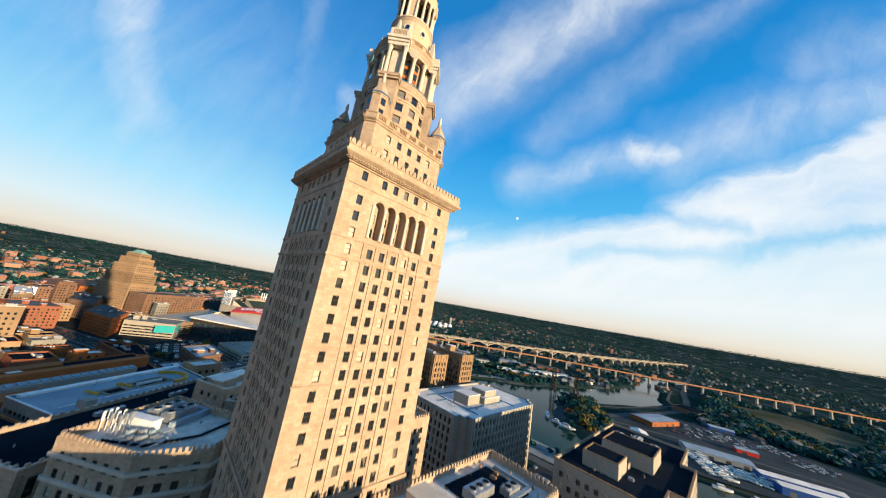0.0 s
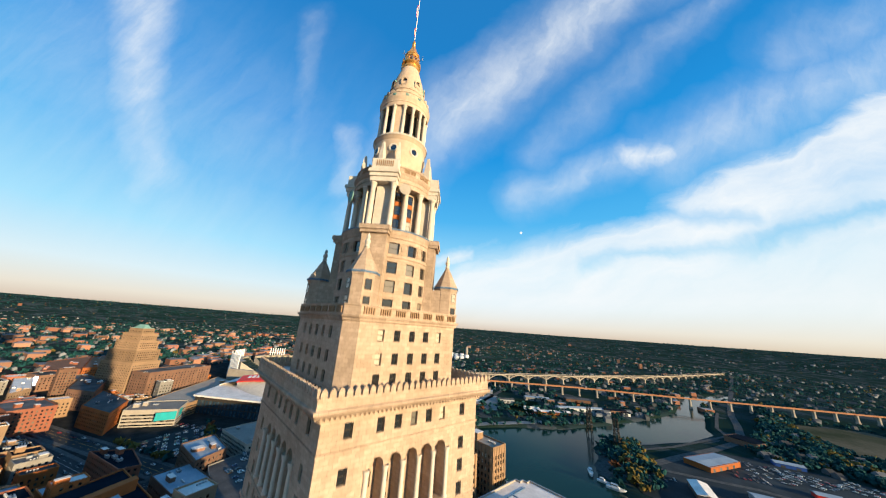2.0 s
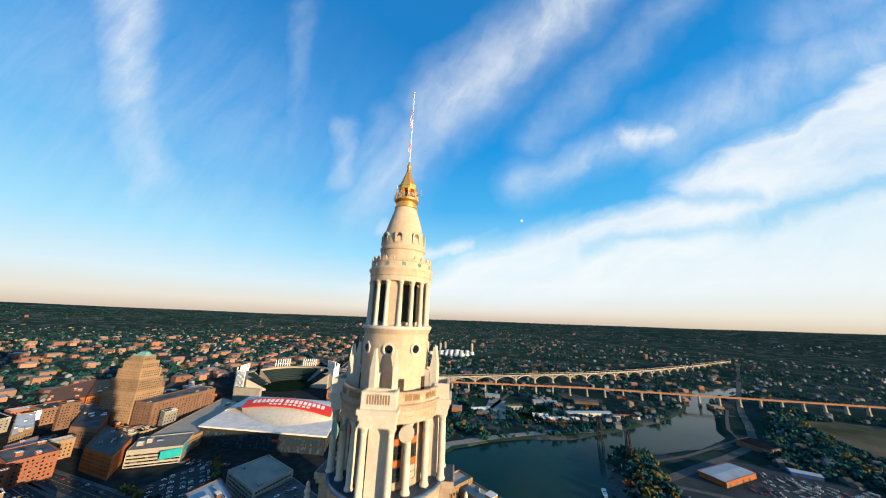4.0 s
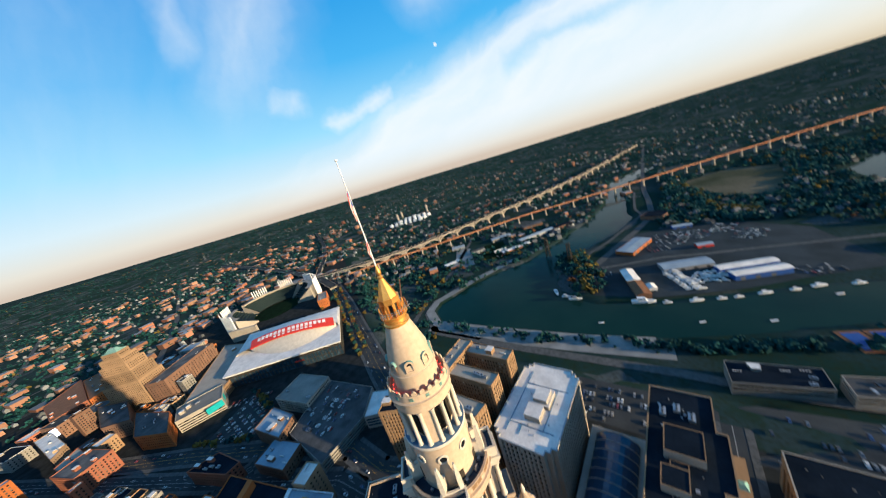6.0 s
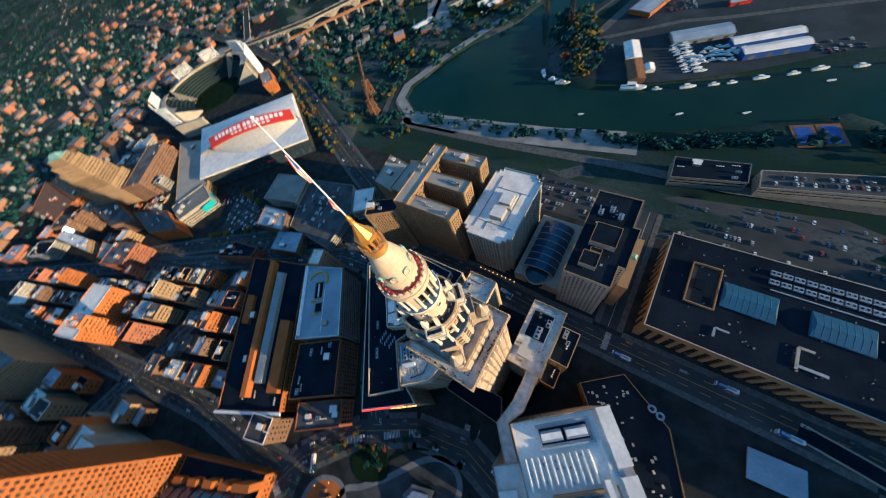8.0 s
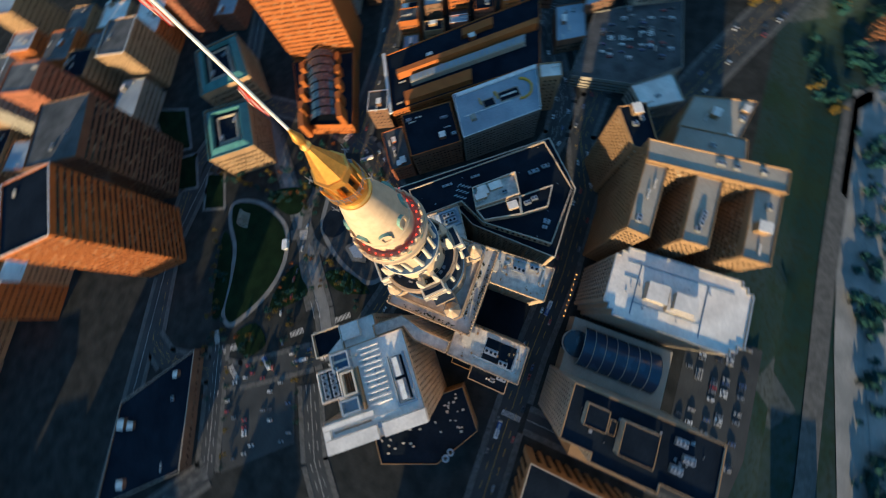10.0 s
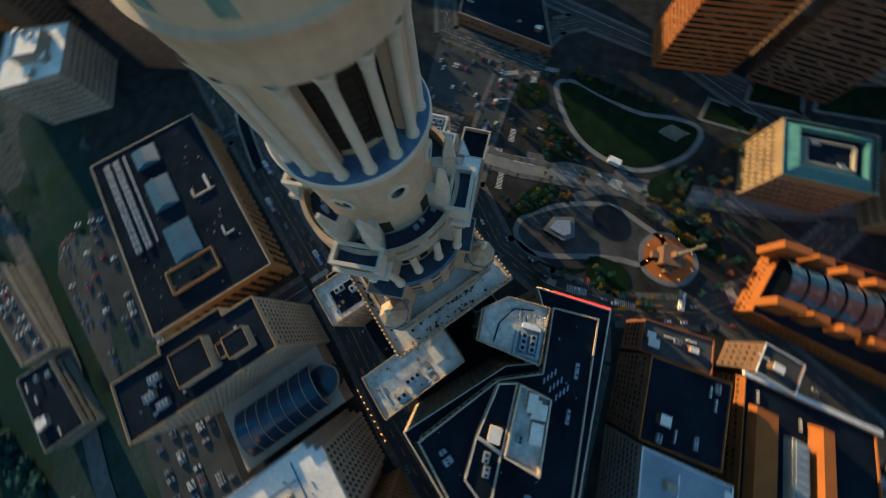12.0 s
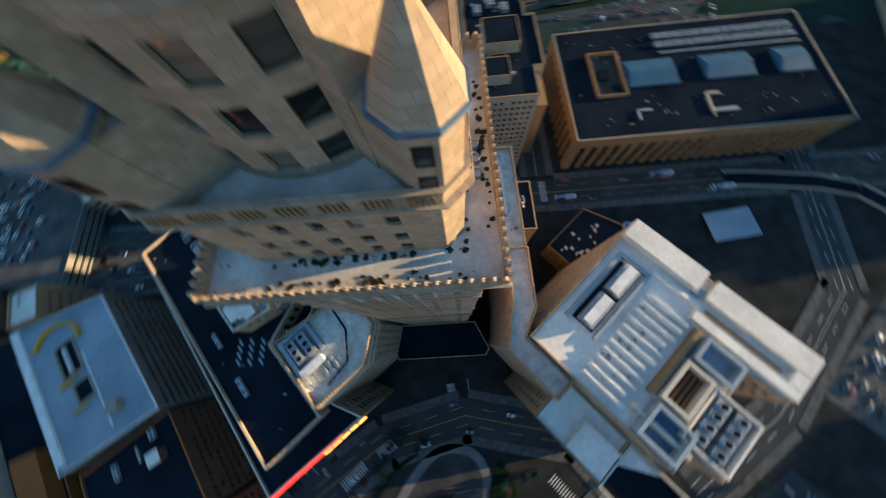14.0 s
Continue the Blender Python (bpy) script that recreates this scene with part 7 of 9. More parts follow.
for a0, a1, b0, b1 in ((22, 38, 14, 22.5), (43, 52, 16, 23)):
    # the deck stays closed; dark sheet stands in for the shaded pit
    gbox("ramp_pit", a0, a1, b0, b1, 35.0, 35.12, ROOF_D, "dark sheet for the shade in the ramp opening")
    for q in ((a0 - .4, a0, b0 - .4, b1 + .4), (a1, a1 + .4, b0 - .4, b1 + .4), (a0, a1, b0 - .4, b0), (a0, a1, b1, b1 + .4)):
        gbox("pit_wall", *q, 35.0, 36.1, CONC_PALE)
gbox("ramp_divider", 24, 37, 17.6, 18.4, 35.1, 36.4, WHITEP)
for q in ((39.2, 40.0, 11, 19), (53.4, 54.2, 12, 19), (40.6, 41.2, 11, 15)):
    gbox("yellow_curb", *q, 35.0, 36.2, YELLOWP)
gbox("white_line", 30, 70, 23.6, 24.3, 35.0, 35.5, WHITEP)
mb = MB()
gc = gp(20.5, 16.5)
for k in range(12):
    a, b = radians(20 + 15 * k), radians(20 + 15 * (k + 1))
    mb.add([(gc[0] + r * math.cos(t), gc[1] + r * math.sin(t), z) for z in (35.0, 36.7) for t, r in ((a, 9.0), (b, 9.0), (b, 10.4), (a, 10.4))], [[0, 1, 2, 3][::-1], [4, 5, 6, 7], [0, 1, 5, 4], [2, 3, 7, 6], [1, 2, 6, 5], [3, 0, 4, 7]])
part("curved_ramp_wall", mb, YELLOWP, garage, "curved yellow ramp wall")
for a, b in ((12, 26), (26, 28), (44, 30), (58, 28), (20, 6), (48, 8)):
    mb = MB()
    x, y = gp(a, b)
    mb.lathe([(0.12, 35.0), (0.09, 41.0), (0, 41.0)], 6, c=(x, y))
    mb.beam((x - 1.0, y, 41.0), (x + 1.0, y, 41.0), 0.3, 0.15)
    part("deck_lamp", mb, STEEL, garage)
gbox("stair_head", 62, 66, 26, 31, 35.0, 38.2, CONC_PALE)
building("brown_block", [(-150, -68), (-117, -45), (-92, -80), (-126, -104)], 32, "dark-roofed brown brick block with orange edges", BRICK_BR, ROOF_D, bay=3.2, clutter=7, coping=BRICK_OR, seed=4)
building("brown_block", [(-124, -106), (-91, -82), (-80, -98), (-112, -122)], 20, "low brick corner block with cluttered roof", BRICK, ROOF_G, bay=3.2, clutter=6, coping=BRICK_OR, seed=5)
arc = building("arcade_block", [(-288, -31), (-214, -8), (-133, -119), (-190, -152)], 23, "long dark-roofed arcade block with orange brick clerestory", BRICK_OR, ROOF_D, bay=3.4, clutter=10, coping=BRICK_OR, seed=6)
def along(f, g):
    """Inside the arcade block: f along it, g across."""
    a = Vector((-288, -31)).lerp(Vector((-190, -152)), f)
    b = Vector((-214, -8)).lerp(Vector((-133, -119)), f)
    return tuple(a.lerp(b, g))
for g0, g1, z, m, f0, f1 in ((0.42, 0.50, 29, BRICK_OR, 0.02, 0.93), (0.56, 0.68, 26.5, CONC_PALE, 0.1, 0.85), (0.80, 0.96, 27.5, BRICK_OR, 0.45, 0.9), (0.1, 0.22, 26, BRICK_OR, 0.3, 0.5)):
    mb = MB()
    mb.prism(ccw([along(f0, g0), along(f0, g1), along(f1, g1), along(f1, g0)]), 22, z)
    w = part("clerestory", mb, m, arc)
    if g0 == 0.56:
        for k in range(26):
            f = f0 + (f1 - f0) * (k + 0.5) / 26
            mb = MB()
            mb.prism(ccw([along(f - 0.009, g0 + 0.02), along(f - 0.009, g1 - 0.02), along(f + 0.009, g1 - 0.02), along(f + 0.009, g0 + 0.02)]), z, z + 0.5)
            part("skylight", mb, ROOF_BL, w)
mb = MB()
mb.beam((-191, -154.2, 23.2), (-131, -119.5, 23.2), 2.2, 1.6)
part("white_cornice", mb, WHITEP, arc, "heavy white cornice over the avenue")

# ziggurat tower with a green cap
zc = Vector((-676, -64))
for s, z0, z1 in ((1.0, 0, 52), (0.88, 52, 70), (0.74, 70, 84), (0.60, 84, 96), (0.44, 96, 104)):
    building("stepped_tower", orect(tuple(zc), 40, 62 * s, 42 * s), z1, "buff stepped office tower with rows of windows", BUFF, ROOF_G, z0=z0, floor=3.6, bay=3.0, win=(1.5, 2.0), clutter=0, first=2.0, ribs=0.35, category="office tower", group="tiers of the stepped tower")
mb = MB()
mb.prism(orect(tuple(zc), 40, 25, 16), 103.5, 105.0, 0)
mb.prism(orect(tuple(zc), 40, 20, 11), 105.0, 110, 0, top=orect(tuple(zc), 40, 11, 4))
thing("green_roof_cap", mb, COPPER, "green copper cap of the stepped tower", "roof")
building("brown_annex", [(-628, -57), (-602, -36), (-662, 44), (-694, 22)], 42, "plain brown brick block", BRICK_BR, ROOF_G, floor=4, bay=5, clutter=3, seed=3)
building("parking_garage", [(-526, -34), (-488, 4), (-596, 98), (-690, 62)], 17, "long buff parking garage with open decks", TAN, CONC_PALE, floor=3.2, strip=True, win=(1, 1.5), depth=0.9, first=1.4, clutter=2, category="garage")
tb = building("screen_building", [(-482, -48), (-463, 2), (-506, 14), (-524, -40)], 19, "pale office block with a teal screen", CONC_PALE, CONC, floor=3.6, strip=True, win=(1, 1.6), first=1.2, clutter=3, seed=8)
mb = MB()
mb.beam((-462.3, 1, 12.5), (-480, 7.0, 12.5), 0.5, 9)
mb.beam((-462.2, -18, 12.5), (-462.0, 1, 12.5), 0.5, 9)
part("teal_screen", mb, TEALP, tb, "large teal advertising screen")
building("parking_deck", [(-364, 38), (-377, 79), (-322, 92), (-306, 52)], 18, "pale flat-roofed garage with lattice walls", CONC_PALE, CONC, floor=3.4, bay=3.0, win=(2.2, 2.0), clutter=2, seed=1, category="garage")
building("parking_deck", [(-304, 46), (-320, 92), (-248, 106), (-222, 72), (-219, 20), (-292, 22)], 12, "open-topped parking deck with cars", CONC, ROOF_G, floor=3.2, strip=True, win=(1, 1.3), depth=0.8, first=1.2, clutter=3, seed=2, category="garage")
LOTS.append((ccw([(-300, 50), (-314, 88), (-250, 100), (-226, 70), (-224, 30), (-286, 30)]), 11.0))
building("brick_block", [(-300, 10), (-262, 22), (-250, -2), (-290, -14)], 14, "low brown block with grey roof", BRICK_BR, ROOF_BL, bay=3.5, clutter=5, seed=9)
for q, h, wm, rm, lab, s in (([(-898, -188), (-979, -142), (-789, -129), (-775, -171)], 24, BRICK, RUST, "long red brick block with a rust-red roof", 31), ([(-936, -136), (-936, -114), (-785, -102), (-768, -125)], 28, BRICK_OR, RUST, "orange brick block with a rust-red roof", 32),
                             ([(-708, -116), (-657, -83), (-570, -84), (-603, -113)], 25, BRICK_BR, ROOF_G, "brown brick office block with a grey roof", 33), ([(-591, -78), (-517, -47), (-458, -57), (-507, -85)], 23, BRICK_OR, ROOF_G, "orange brick office block with a grey roof", 34),
                             ([(-335, 3), (-348, 30), (-305, 36), (-288, 12)], 19, BRICK_BR, ROOF_BL, "brown block with a blue-grey roof", 35), ([(-355, -56), (-345, -29), (-304, -21), (-303, -34)], 18, BRICK, ROOF_D, "dark-roofed brick block beside the car park", 36),
                             ([(-713, -182), (-718, -166), (-623, -146), (-597, -158)], 24, BUFF, ROOF_W, "buff block with a white roof", 37), ([(-566, -154), (-590, -135), (-514, -119), (-484, -134)], 22, BRICK, CONC_PALE, "red brick block with a pale roof", 38)):
    building("downtown_block", q, h, lab, wm, rm, bay=3.4, clutter=5, coping=wm, seed=s)
building("round_front_block", [(-236, 98), (-212, 112), (-196, 84), (-216, 70)], 16, "low glazed block with curved white roof", CONC_PALE, ROOF_W, floor=3.5, strip=True, win=(1, 2.2), clutter=2, glass=FGLASS_B)

# arena
arena = root("arena", -500, 140, 0, "sports arena with glass front and pale domed roof", "arena")
ap = [(-514, 20), (-376, 146), (-504, 226), (-642, 100)]
mb, gl = MB(), MB()
for a, u, w in edges(ccw(ap)):
    n = int(w / 5.5)
    wall_face(mb, a, u, w, -4, 22, [w * (k + 0.5) / n for k in range(n)], [4.5, 13.5], 5.1, 8.0, 0.5, gl)
part("frame", mb, FRAME, arena)
part("glass_front", gl, FGLASS_B, arena, "dark glass front wall")
part("roof_slab", MB().prism(ccw(inset(ccw(ap), -2.0)), 22, 24), ROOF_W, arena, "white flat roof apron")


def ar(u, v, z):
    """Arena axes: u along the glass front, v towards the back."""
    (ax_, ay_), (bx_, by_), (cx_, cy_), (dx_, dy_) = ap
    p = [(1 - u) * (1 - v) * q0 + u * (1 - v) * q1 + u * v * q2 + (1 - u) * v * q3 for q0, q1, q2, q3 in ((ax_, bx_, cx_, dx_), (ay_, by_, cy_, dy_))]
    return (p[0], p[1], z)


def crest_z(u):
    """Height of the roof's front arch along the building."""
    return 24.2 + 15.5 * max(0.0, math.sin(math.pi * min(1.0, max(0.0, (u + 0.02) / 1.1)))) ** 0.75


NU, NV, VF = 30, 10, 0.40
mb = MB()
for j in range(NV + 1):
    f = j / NV
    for i in range(NU + 1):
        u = i / NU
        mb.v.append(ar(u, VF + (0.98 - VF) * f, 24.1 + (crest_z(u) - 24.1) * (1 - 0.85 * f ** 1.6)))
mb.f = [[j * (NU + 1) + i, j * (NU + 1) + i + 1, (j + 1) * (NU + 1) + i + 1, (j + 1) * (NU + 1) + i] for j in range(NV) for i in range(NU)]
mb.m = [0] * len(mb.f)
for end in (0, NU):
    rim = [mb.v[j * (NU + 1) + end] for j in range(NV + 1)]
    mb.add(rim + [(x, y, 24.0) for x, y, z in rim], [[j, j + 1, NV + 2 + j, NV + 1 + j] for j in range(NV)])
part("dome", mb, ROOF_W, arena, "curved white roof rising to an arch", smooth=True)
mb = MB()
for j in range(7):
    f = j / 6
    for i in range(NU + 1):
        w_ = i / NU
        u = 0.16 + 0.82 * w_
        bulge = math.sin(math.pi * w_)
        mb.v.append(ar(u, VF - 0.27 * bulge * (1 - f) ** 0.8, 24.05 + (crest_z(u) - 24.0) * f ** 1.3))
mb.f = [[j * (NU + 1) + i, j * (NU + 1) + i + 1, (j + 1) * (NU + 1) + i + 1, (j + 1) * (NU + 1) + i] for j in range(6) for i in range(NU)]
mb.m = [0] * len(mb.f)
part("lens_wall", mb, LIME_PALE, arena, "cream lens-shaped wall under the arch", smooth=True)


def fascia(u0, u1, f0, f1, out, n):
    """A strip in front of the roof's arch, from height share f0 to f1."""
    mb = MB()
    for k in range(n + 1):
        u = u0 + (u1 - u0) * k / n
        z = crest_z(u)
        for f in (f0, f1):
            for d in (0.0, out):
                mb.v.append(ar(u, VF - 0.02 + 0.10 * f, z + 0.6 + 4.5 * f + d * 0.5))
    for k in range(n):
        a, b = 4 * k, 4 * k + 4
        mb.f += [[a + 1, b + 1, b + 3, a + 3], [a + 3, b + 3, b + 2, a + 2], [a, a + 1, b + 1, b][::-1]]
    mb.f += [[0, 2, 3, 1], [4 * n + 1, 4 * n + 3, 4 * n + 2, 4 * n]]
    mb.m = [0] * len(mb.f)
    return mb


part("red_sign_band", fascia(0.17, 0.97, -0.35, 1.0, 3.0, 24), REDP, arena, "curved red sign band along the arch")
for k in range(16):
    u0 = 0.24 + 0.041 * k + (0.014 if k > 6 else 0)
    part("sign_bar", fascia(u0, u0 + 0.028, 0.28, 0.78, 3.5, 2), WHITEP, arena)
    if 3 < k < 13:
        part("sign_bar", fascia(u0, u0 + 0.026, -0.12, 0.1, 3.5, 2), WHITEP, arena)
mb = MB()
mb.beam((-420, 90.6, 17.5), (-408, 100, 17.5), 0.4, 2.4)
part("front_sign", mb, REDP, arena, "small red sign on the glass front")
LOTS.append((ccw([(-455, -8), (-405, 36), (-420, 52), (-475, 6)]), 0.0))

# ballpark: banked stands, scoreboard and toothed light racks
park = root("ballpark", -800, 190, 0, "ballpark with banked stands and white light racks", "stadium")
bc = Vector((-800, 210))
SEATS = surf("dark_green_seats", (0.02, 0.035, 0.035), (0.012, 0.022, 0.024), 0.2, 1.5, 0.7, 0.1)


def bowl(a0, a1, r0, r1, z0, z1, name, label):
    """A bank of stepped seats with a pale back wall and a canopy."""
    mb = MB()
    n, steps = 12, 7
    P = lambda r, t, zz: (bc.x + r * math.cos(t), bc.y + r * math.sin(t), zz)
    for i in range(n):
        t0, t1 = radians(a0 + (a1 - a0) * i / n), radians(a0 + (a1 - a0) * (i + 1) / n)
        for s in range(steps):
            ra, rb = r0 + (r1 - r0) * s / steps, r0 + (r1 - r0) * (s + 1) / steps
            z, zl = z0 + (z1 - z0) * (s + 1) / steps, z0 + (z1 - z0) * s / steps
            mb.add([P(ra, t0, z), P(ra, t1, z), P(rb, t1, z), P(rb, t0, z), P(ra, t0, zl), P(ra, t1, zl)], [[0, 3, 2, 1], [4, 0, 1, 5]], 0)
        mb.add([P(r1, t0, -1), P(r1, t1, -1), P(r1, t1, z1 + 5), P(r1, t0, z1 + 5)], [[0, 1, 2, 3]], 1)
        mb.add([P(r1 - 12, t0, z1 + 6), P(r1 - 12, t1, z1 + 6), P(r1 + 1, t1, z1 + 5), P(r1 + 1, t0, z1 + 5), P(r1 - 12, t0, z1 + 6.8), P(r1 - 12, t1, z1 + 6.8), P(r1 + 1, t1, z1 + 5.8), P(r1 + 1, t0, z1 + 5.8)], [[3, 2, 1, 0], [4, 5, 6, 7], [0, 1, 5, 4], [2, 3, 7, 6]], 1)
    for t in (radians(a0), radians(a1)):
        mb.add([P(r0, t, 0), P(r1, t, 0), P(r1, t, z1 + 5), P(r0, t, z0)], [[0, 1, 2, 3]], 1)
    return part(name, mb, (SEATS, CONC_PALE), park, label)


bowl(118, 208, 62, 108, 3, 26, "far_stand", "dark seats below a pale canopy")
bowl(40, 104, 58, 104, 3, 28, "side_stand", "dark seats below a pale canopy")
bowl(222, 288, 58, 106, 3, 28, "side_stand", "dark seats below a pale canopy")
mb = MB()
mb.prism([(bc.x + 60 * math.cos(t), bc.y + 60 * math.sin(t)) for t in [2 * math.pi * k / 40 for k in range(40)]], 0.1, 0.6)
part("field", mb, GRASS, park, "green playing field")


def rack(a, r, tall=50, n=7):
    """A row of upright white posts with cross bars, behind the stands."""
    t = radians(a)
    c = Vector((bc.x + r * math.cos(t), bc.y + r * math.sin(t)))
    s = Vector((-math.sin(t), math.cos(t)))
    for k in range(n):
        p = c + s * (k - (n - 1) / 2) * 6.0
        part("light_post", MB().beam((p.x, p.y, -1), (p.x, p.y, tall), 2.0, 2.0), WHITEP, park, "tall pale light rack post")
    for z in (30, tall - 12):
        part("rack_bar", MB().beam((*(c - s * n * 3.0), z), (*(c + s * n * 3.0), z), 0.9, 0.9), WHITEP, park)
for a in (50, 76, 100, 140, 176, 232, 262, 284):
    rack(a, 116)
mb = MB()
mb.obox((-706, 104), 37, 64, 6, -1, 26)
part("scoreboard", mb, CONC_PALE, park, "large pale scoreboard back")
building("brick_terrace", orect((-636, 262), 150, 60, 22), 22, "orange brick stadium building with bays", BRICK_OR, CONC, bay=4, clutter=2)

# landmark towers round the square
key = building("granite_skyscraper", [(-199, -197), (-173, -262), (-216, -280), (-242, -214)], 282, "very tall orange granite skyscraper with square windows", GRANITE, ROOF_G, floor=4.0, bay=3.4, win=(1.9, 2.2), depth=0.35, clutter=0, category="skyscraper")
pod = building("granite_podium", [(-116, -158), (-100, -212), (-168, -258), (-196, -196)], 14, "dark-roofed orange granite podium", GRANITE, ROOF_D, bay=4, clutter=0, category="podium")
mb = MB()
pa, pb = Vector((-110, -185)), Vector((-180, -228))
ax = (pb - pa).normalized()
nr = Vector((-ax.y, ax.x))
K = 10
for j in range(8):
    mb = MB()
    f0, f1 = j / 8, (j + 1) / 8
    for k in range(K):
        t0, t1 = math.pi * k / K, math.pi * (k + 1) / K
        P = lambda f, t: (*(pa.lerp(pb, f) + nr * 16 * math.cos(t)), 13.6 + 11 * math.sin(t))
        mb.add([P(f0 + .01, t0), P(f0 + .01, t1), P(f1 - .01, t1), P(f1 - .01, t0)], [[0, 1, 2, 3]])
    part("barrel_roof_bay", mb, FGLASS_B, pod, "dark barrel-vaulted glass roof bay")
for j in range(5):
    for sgn in (-1, 1):
        c = pa.lerp(pb, j / 4.5) + nr * 19 * sgn
        mb = MB()
        mb.obox(tuple(c), math.degrees(math.atan2(ax.y, ax.x)), 9 if j else 16, 5, 10, 27 - j * 2)
        part("granite_pier", mb, GRANITE, pod)
for poly in ([(-78, -303), (-103, -263), (-60, -229), (-33, -266)], [(-140, -357), (-172, -322), (-128, -277), (-93, -317)]):
    b = building("classical_block", poly, 32, "classical stone block with teal copper roof edges", BUFF, ROOF_D, floor=5, bay=4, win=(1.8, 3.2), clutter=0, category="civic building", coping=TEALROOF, top=1.6)
    q = ccw(poly)
    for nm, o, i, z0, z1 in (("copper_slope", 1.5, 7.5, 30.6, 34.0), ("inner_cornice", 12, 13.5, 30.6, 32.4)):
        oo, ii = inset(q, o), inset(q, i)
        mb = MB()
        mb.rings([(oo, z0), (ii, z1), (inset(q, i + 0.8), z1), (inset(q, i + 0.8), z0)])
        part(nm, mb, TEALROOF if nm == "copper_slope" else CONC_PALE, b)
    for k in (0.35, 0.65):
        c = Vector(q[0]).lerp(Vector(q[2]), k)
        part("roof_unit", roof_unit(random.Random(int(k * 100)), c.x, c.y, 30.4, 40), (STEEL, ROOF_D, ROOF_W, BUFF), b)
building("granite_tower", [(64, -270), (20, -312), (48, -342), (92, -300)], 92, "orange granite tower with a pale roof rim", GRANITE, ROOF_D, floor=3.8, strip=True, win=(1, 1.8), clutter=1, coping=WHITEP, category="office tower")
building("striped_tower", [(8, -322), (-46, -352), (-22, -396), (34, -366)], 78, "brown striped office tower", BRICK_BR, ROOF_G, floor=3.6, strip=True, win=(1, 1.7), clutter=2, category="office tower")
# blocks on the bluff west of the car parks
building("brick_tower_block", ccw([(302, 58), (337, 29), (376, 74), (341, 103)]), 62, "tall dark brick block with a cluttered pale roof", BRICK_BR, ROOF_W, floor=3.8, bay=3.4, win=(1.6, 2.0), clutter=9, seed=71, category="office block")
building("white_roof_block", ccw([(313, 144), (366, 124), (387, 172), (327, 194)]), 36, "stepped block with a white roof and dark wells", CONC, ROOF_W, floor=3.8, bay=4, win=(2.0, 1.8), clutter=4, seed=72, category="office block")
building("white_roof_annexe", ccw([(335, 150), (361, 140), (369, 160), (343, 170)]), 42, "upper storey with a pale roof", CONC, ROOF_W, z0=36, floor=3.8, bay=4, clutter=2, seed=73, category="office block", detail=False)
building("low_white_block", ccw([(419, -59), (408, -87), (340, -30), (366, -10)]), 22, "long low block with a weathered pale roof", BRICK_BR, ROOF_W, floor=3.8, bay=4, clutter=7, seed=74, category="office block")
building("dark_roof_warehouse", [(208, -164), (126, -204), (190, -246), (262, -218)], 10, "large brown hall with a dark roof", BRICK_BR, ROOF_D, floor=4.5, bay=5, clutter=6, coping=CONC_PALE, category="hall")
building("big_tan_block", [(-642, -352), (-454, -302), (-432, -246), (-600, -292)], 56, "big tan office block with dense windows", BUFF, ROOF_G, floor=3.7, bay=3.2, clutter=4, category="office block")
building("brown_white_roof_block", [(-418, -211), (-442, -151), (-480, -165), (-458, -226)], 37, "orange brick block with white roof edge", BRICK_OR, ROOF_W, floor=3.8, bay=4.2, win=(1.4, 1.8), clutter=4, category="office block", coping=WHITEP)
sb = building("led_corner_block", orect((-752, -160), 30, 40, 26), 24, "dark block with a bright advertising screen", BRICK_BR, ROOF_G, bay=4, clutter=2)
mb = MB()
mb.obox((-733, -160), 118, 22, 0.8, 9, 22)
part("led_screen", mb, LED_W, sb, "bright white advertising screen")
sb = building("yellow_sign_block", orect((-520, -128), 24, 50, 34), 26, "brick block with a yellow upright sign", BRICK, ROOF_G, bay=3.4, clutter=4, floor=3.6)
mb = MB()
mb.obox((-494, -128), 24, 1.0, 4, 8, 26)
part("yellow_sign", mb, YELLOWP, sb, "upright yellow sign")

# ================= filling the city blocks =================
FOOT += [[(x0, y0), (x1, y0), (x1, y1), (x0, y1)] for x0, y0, x1, y1 in ((-900, 60, -660, 330), (-520, -40, -340, 40), (-60, -20, 60, 60))]
FOOT += [[(-518, 14), (-372, 140), (-500, 232), (-650, 104)], [(156, -88), (201, -136), (136, -174), (96, -120)], [(182, -58), (285, 30), (400, -110), (337, -168), (226, -104)]]
SQUARE = [(150, -60), (150, -330), (-130, -330), (-128, -150), (-70, -80)]
STREETS = [(EUCLID, 11), (PROSPECT, 9), (HURON, 10), ([(-300, 20), (-345, -206), (-400, -520)], 9), ([(-400, -420), (-120, -310), (60, -295), (330, -200)], 8), ([(128, -148), (212, -196), (330, -265), (600, -420)], 10), ([(112, -96), (160, -66), (214, -10), (222, 60), (232, 170)], 9), ([(-340, 150), (-700, 325)], 16)]


def near_line(pts, x, y):
    d = 1e9
    for (x1, y1), (x2, y2) in zip(pts, pts[1:]):
        dx, dy = x2 - x1, y2 - y1
        t = max(0, min(1, ((x - x1) * dx + (y - y1) * dy) / (dx * dx + dy * dy)))
        d = min(d, math.hypot(x - x1 - t * dx, y - y1 - t * dy))
    return d


WALLS = ((BRICK, "red brick"), (BRICK_OR, "orange brick"), (BRICK_OR, "orange brick"), (BRICK_BR, "brown brick"), (BUFF, "buff brick"), (CONC, "grey concrete"), (TAN, "tan stone"))
ROOFS = ((ROOF_G, "grey"), (ROOF_D, "dark"), (ROOF_W, "white"), (ROOF_BL, "blue-grey"), (ROOF_G, "grey"))
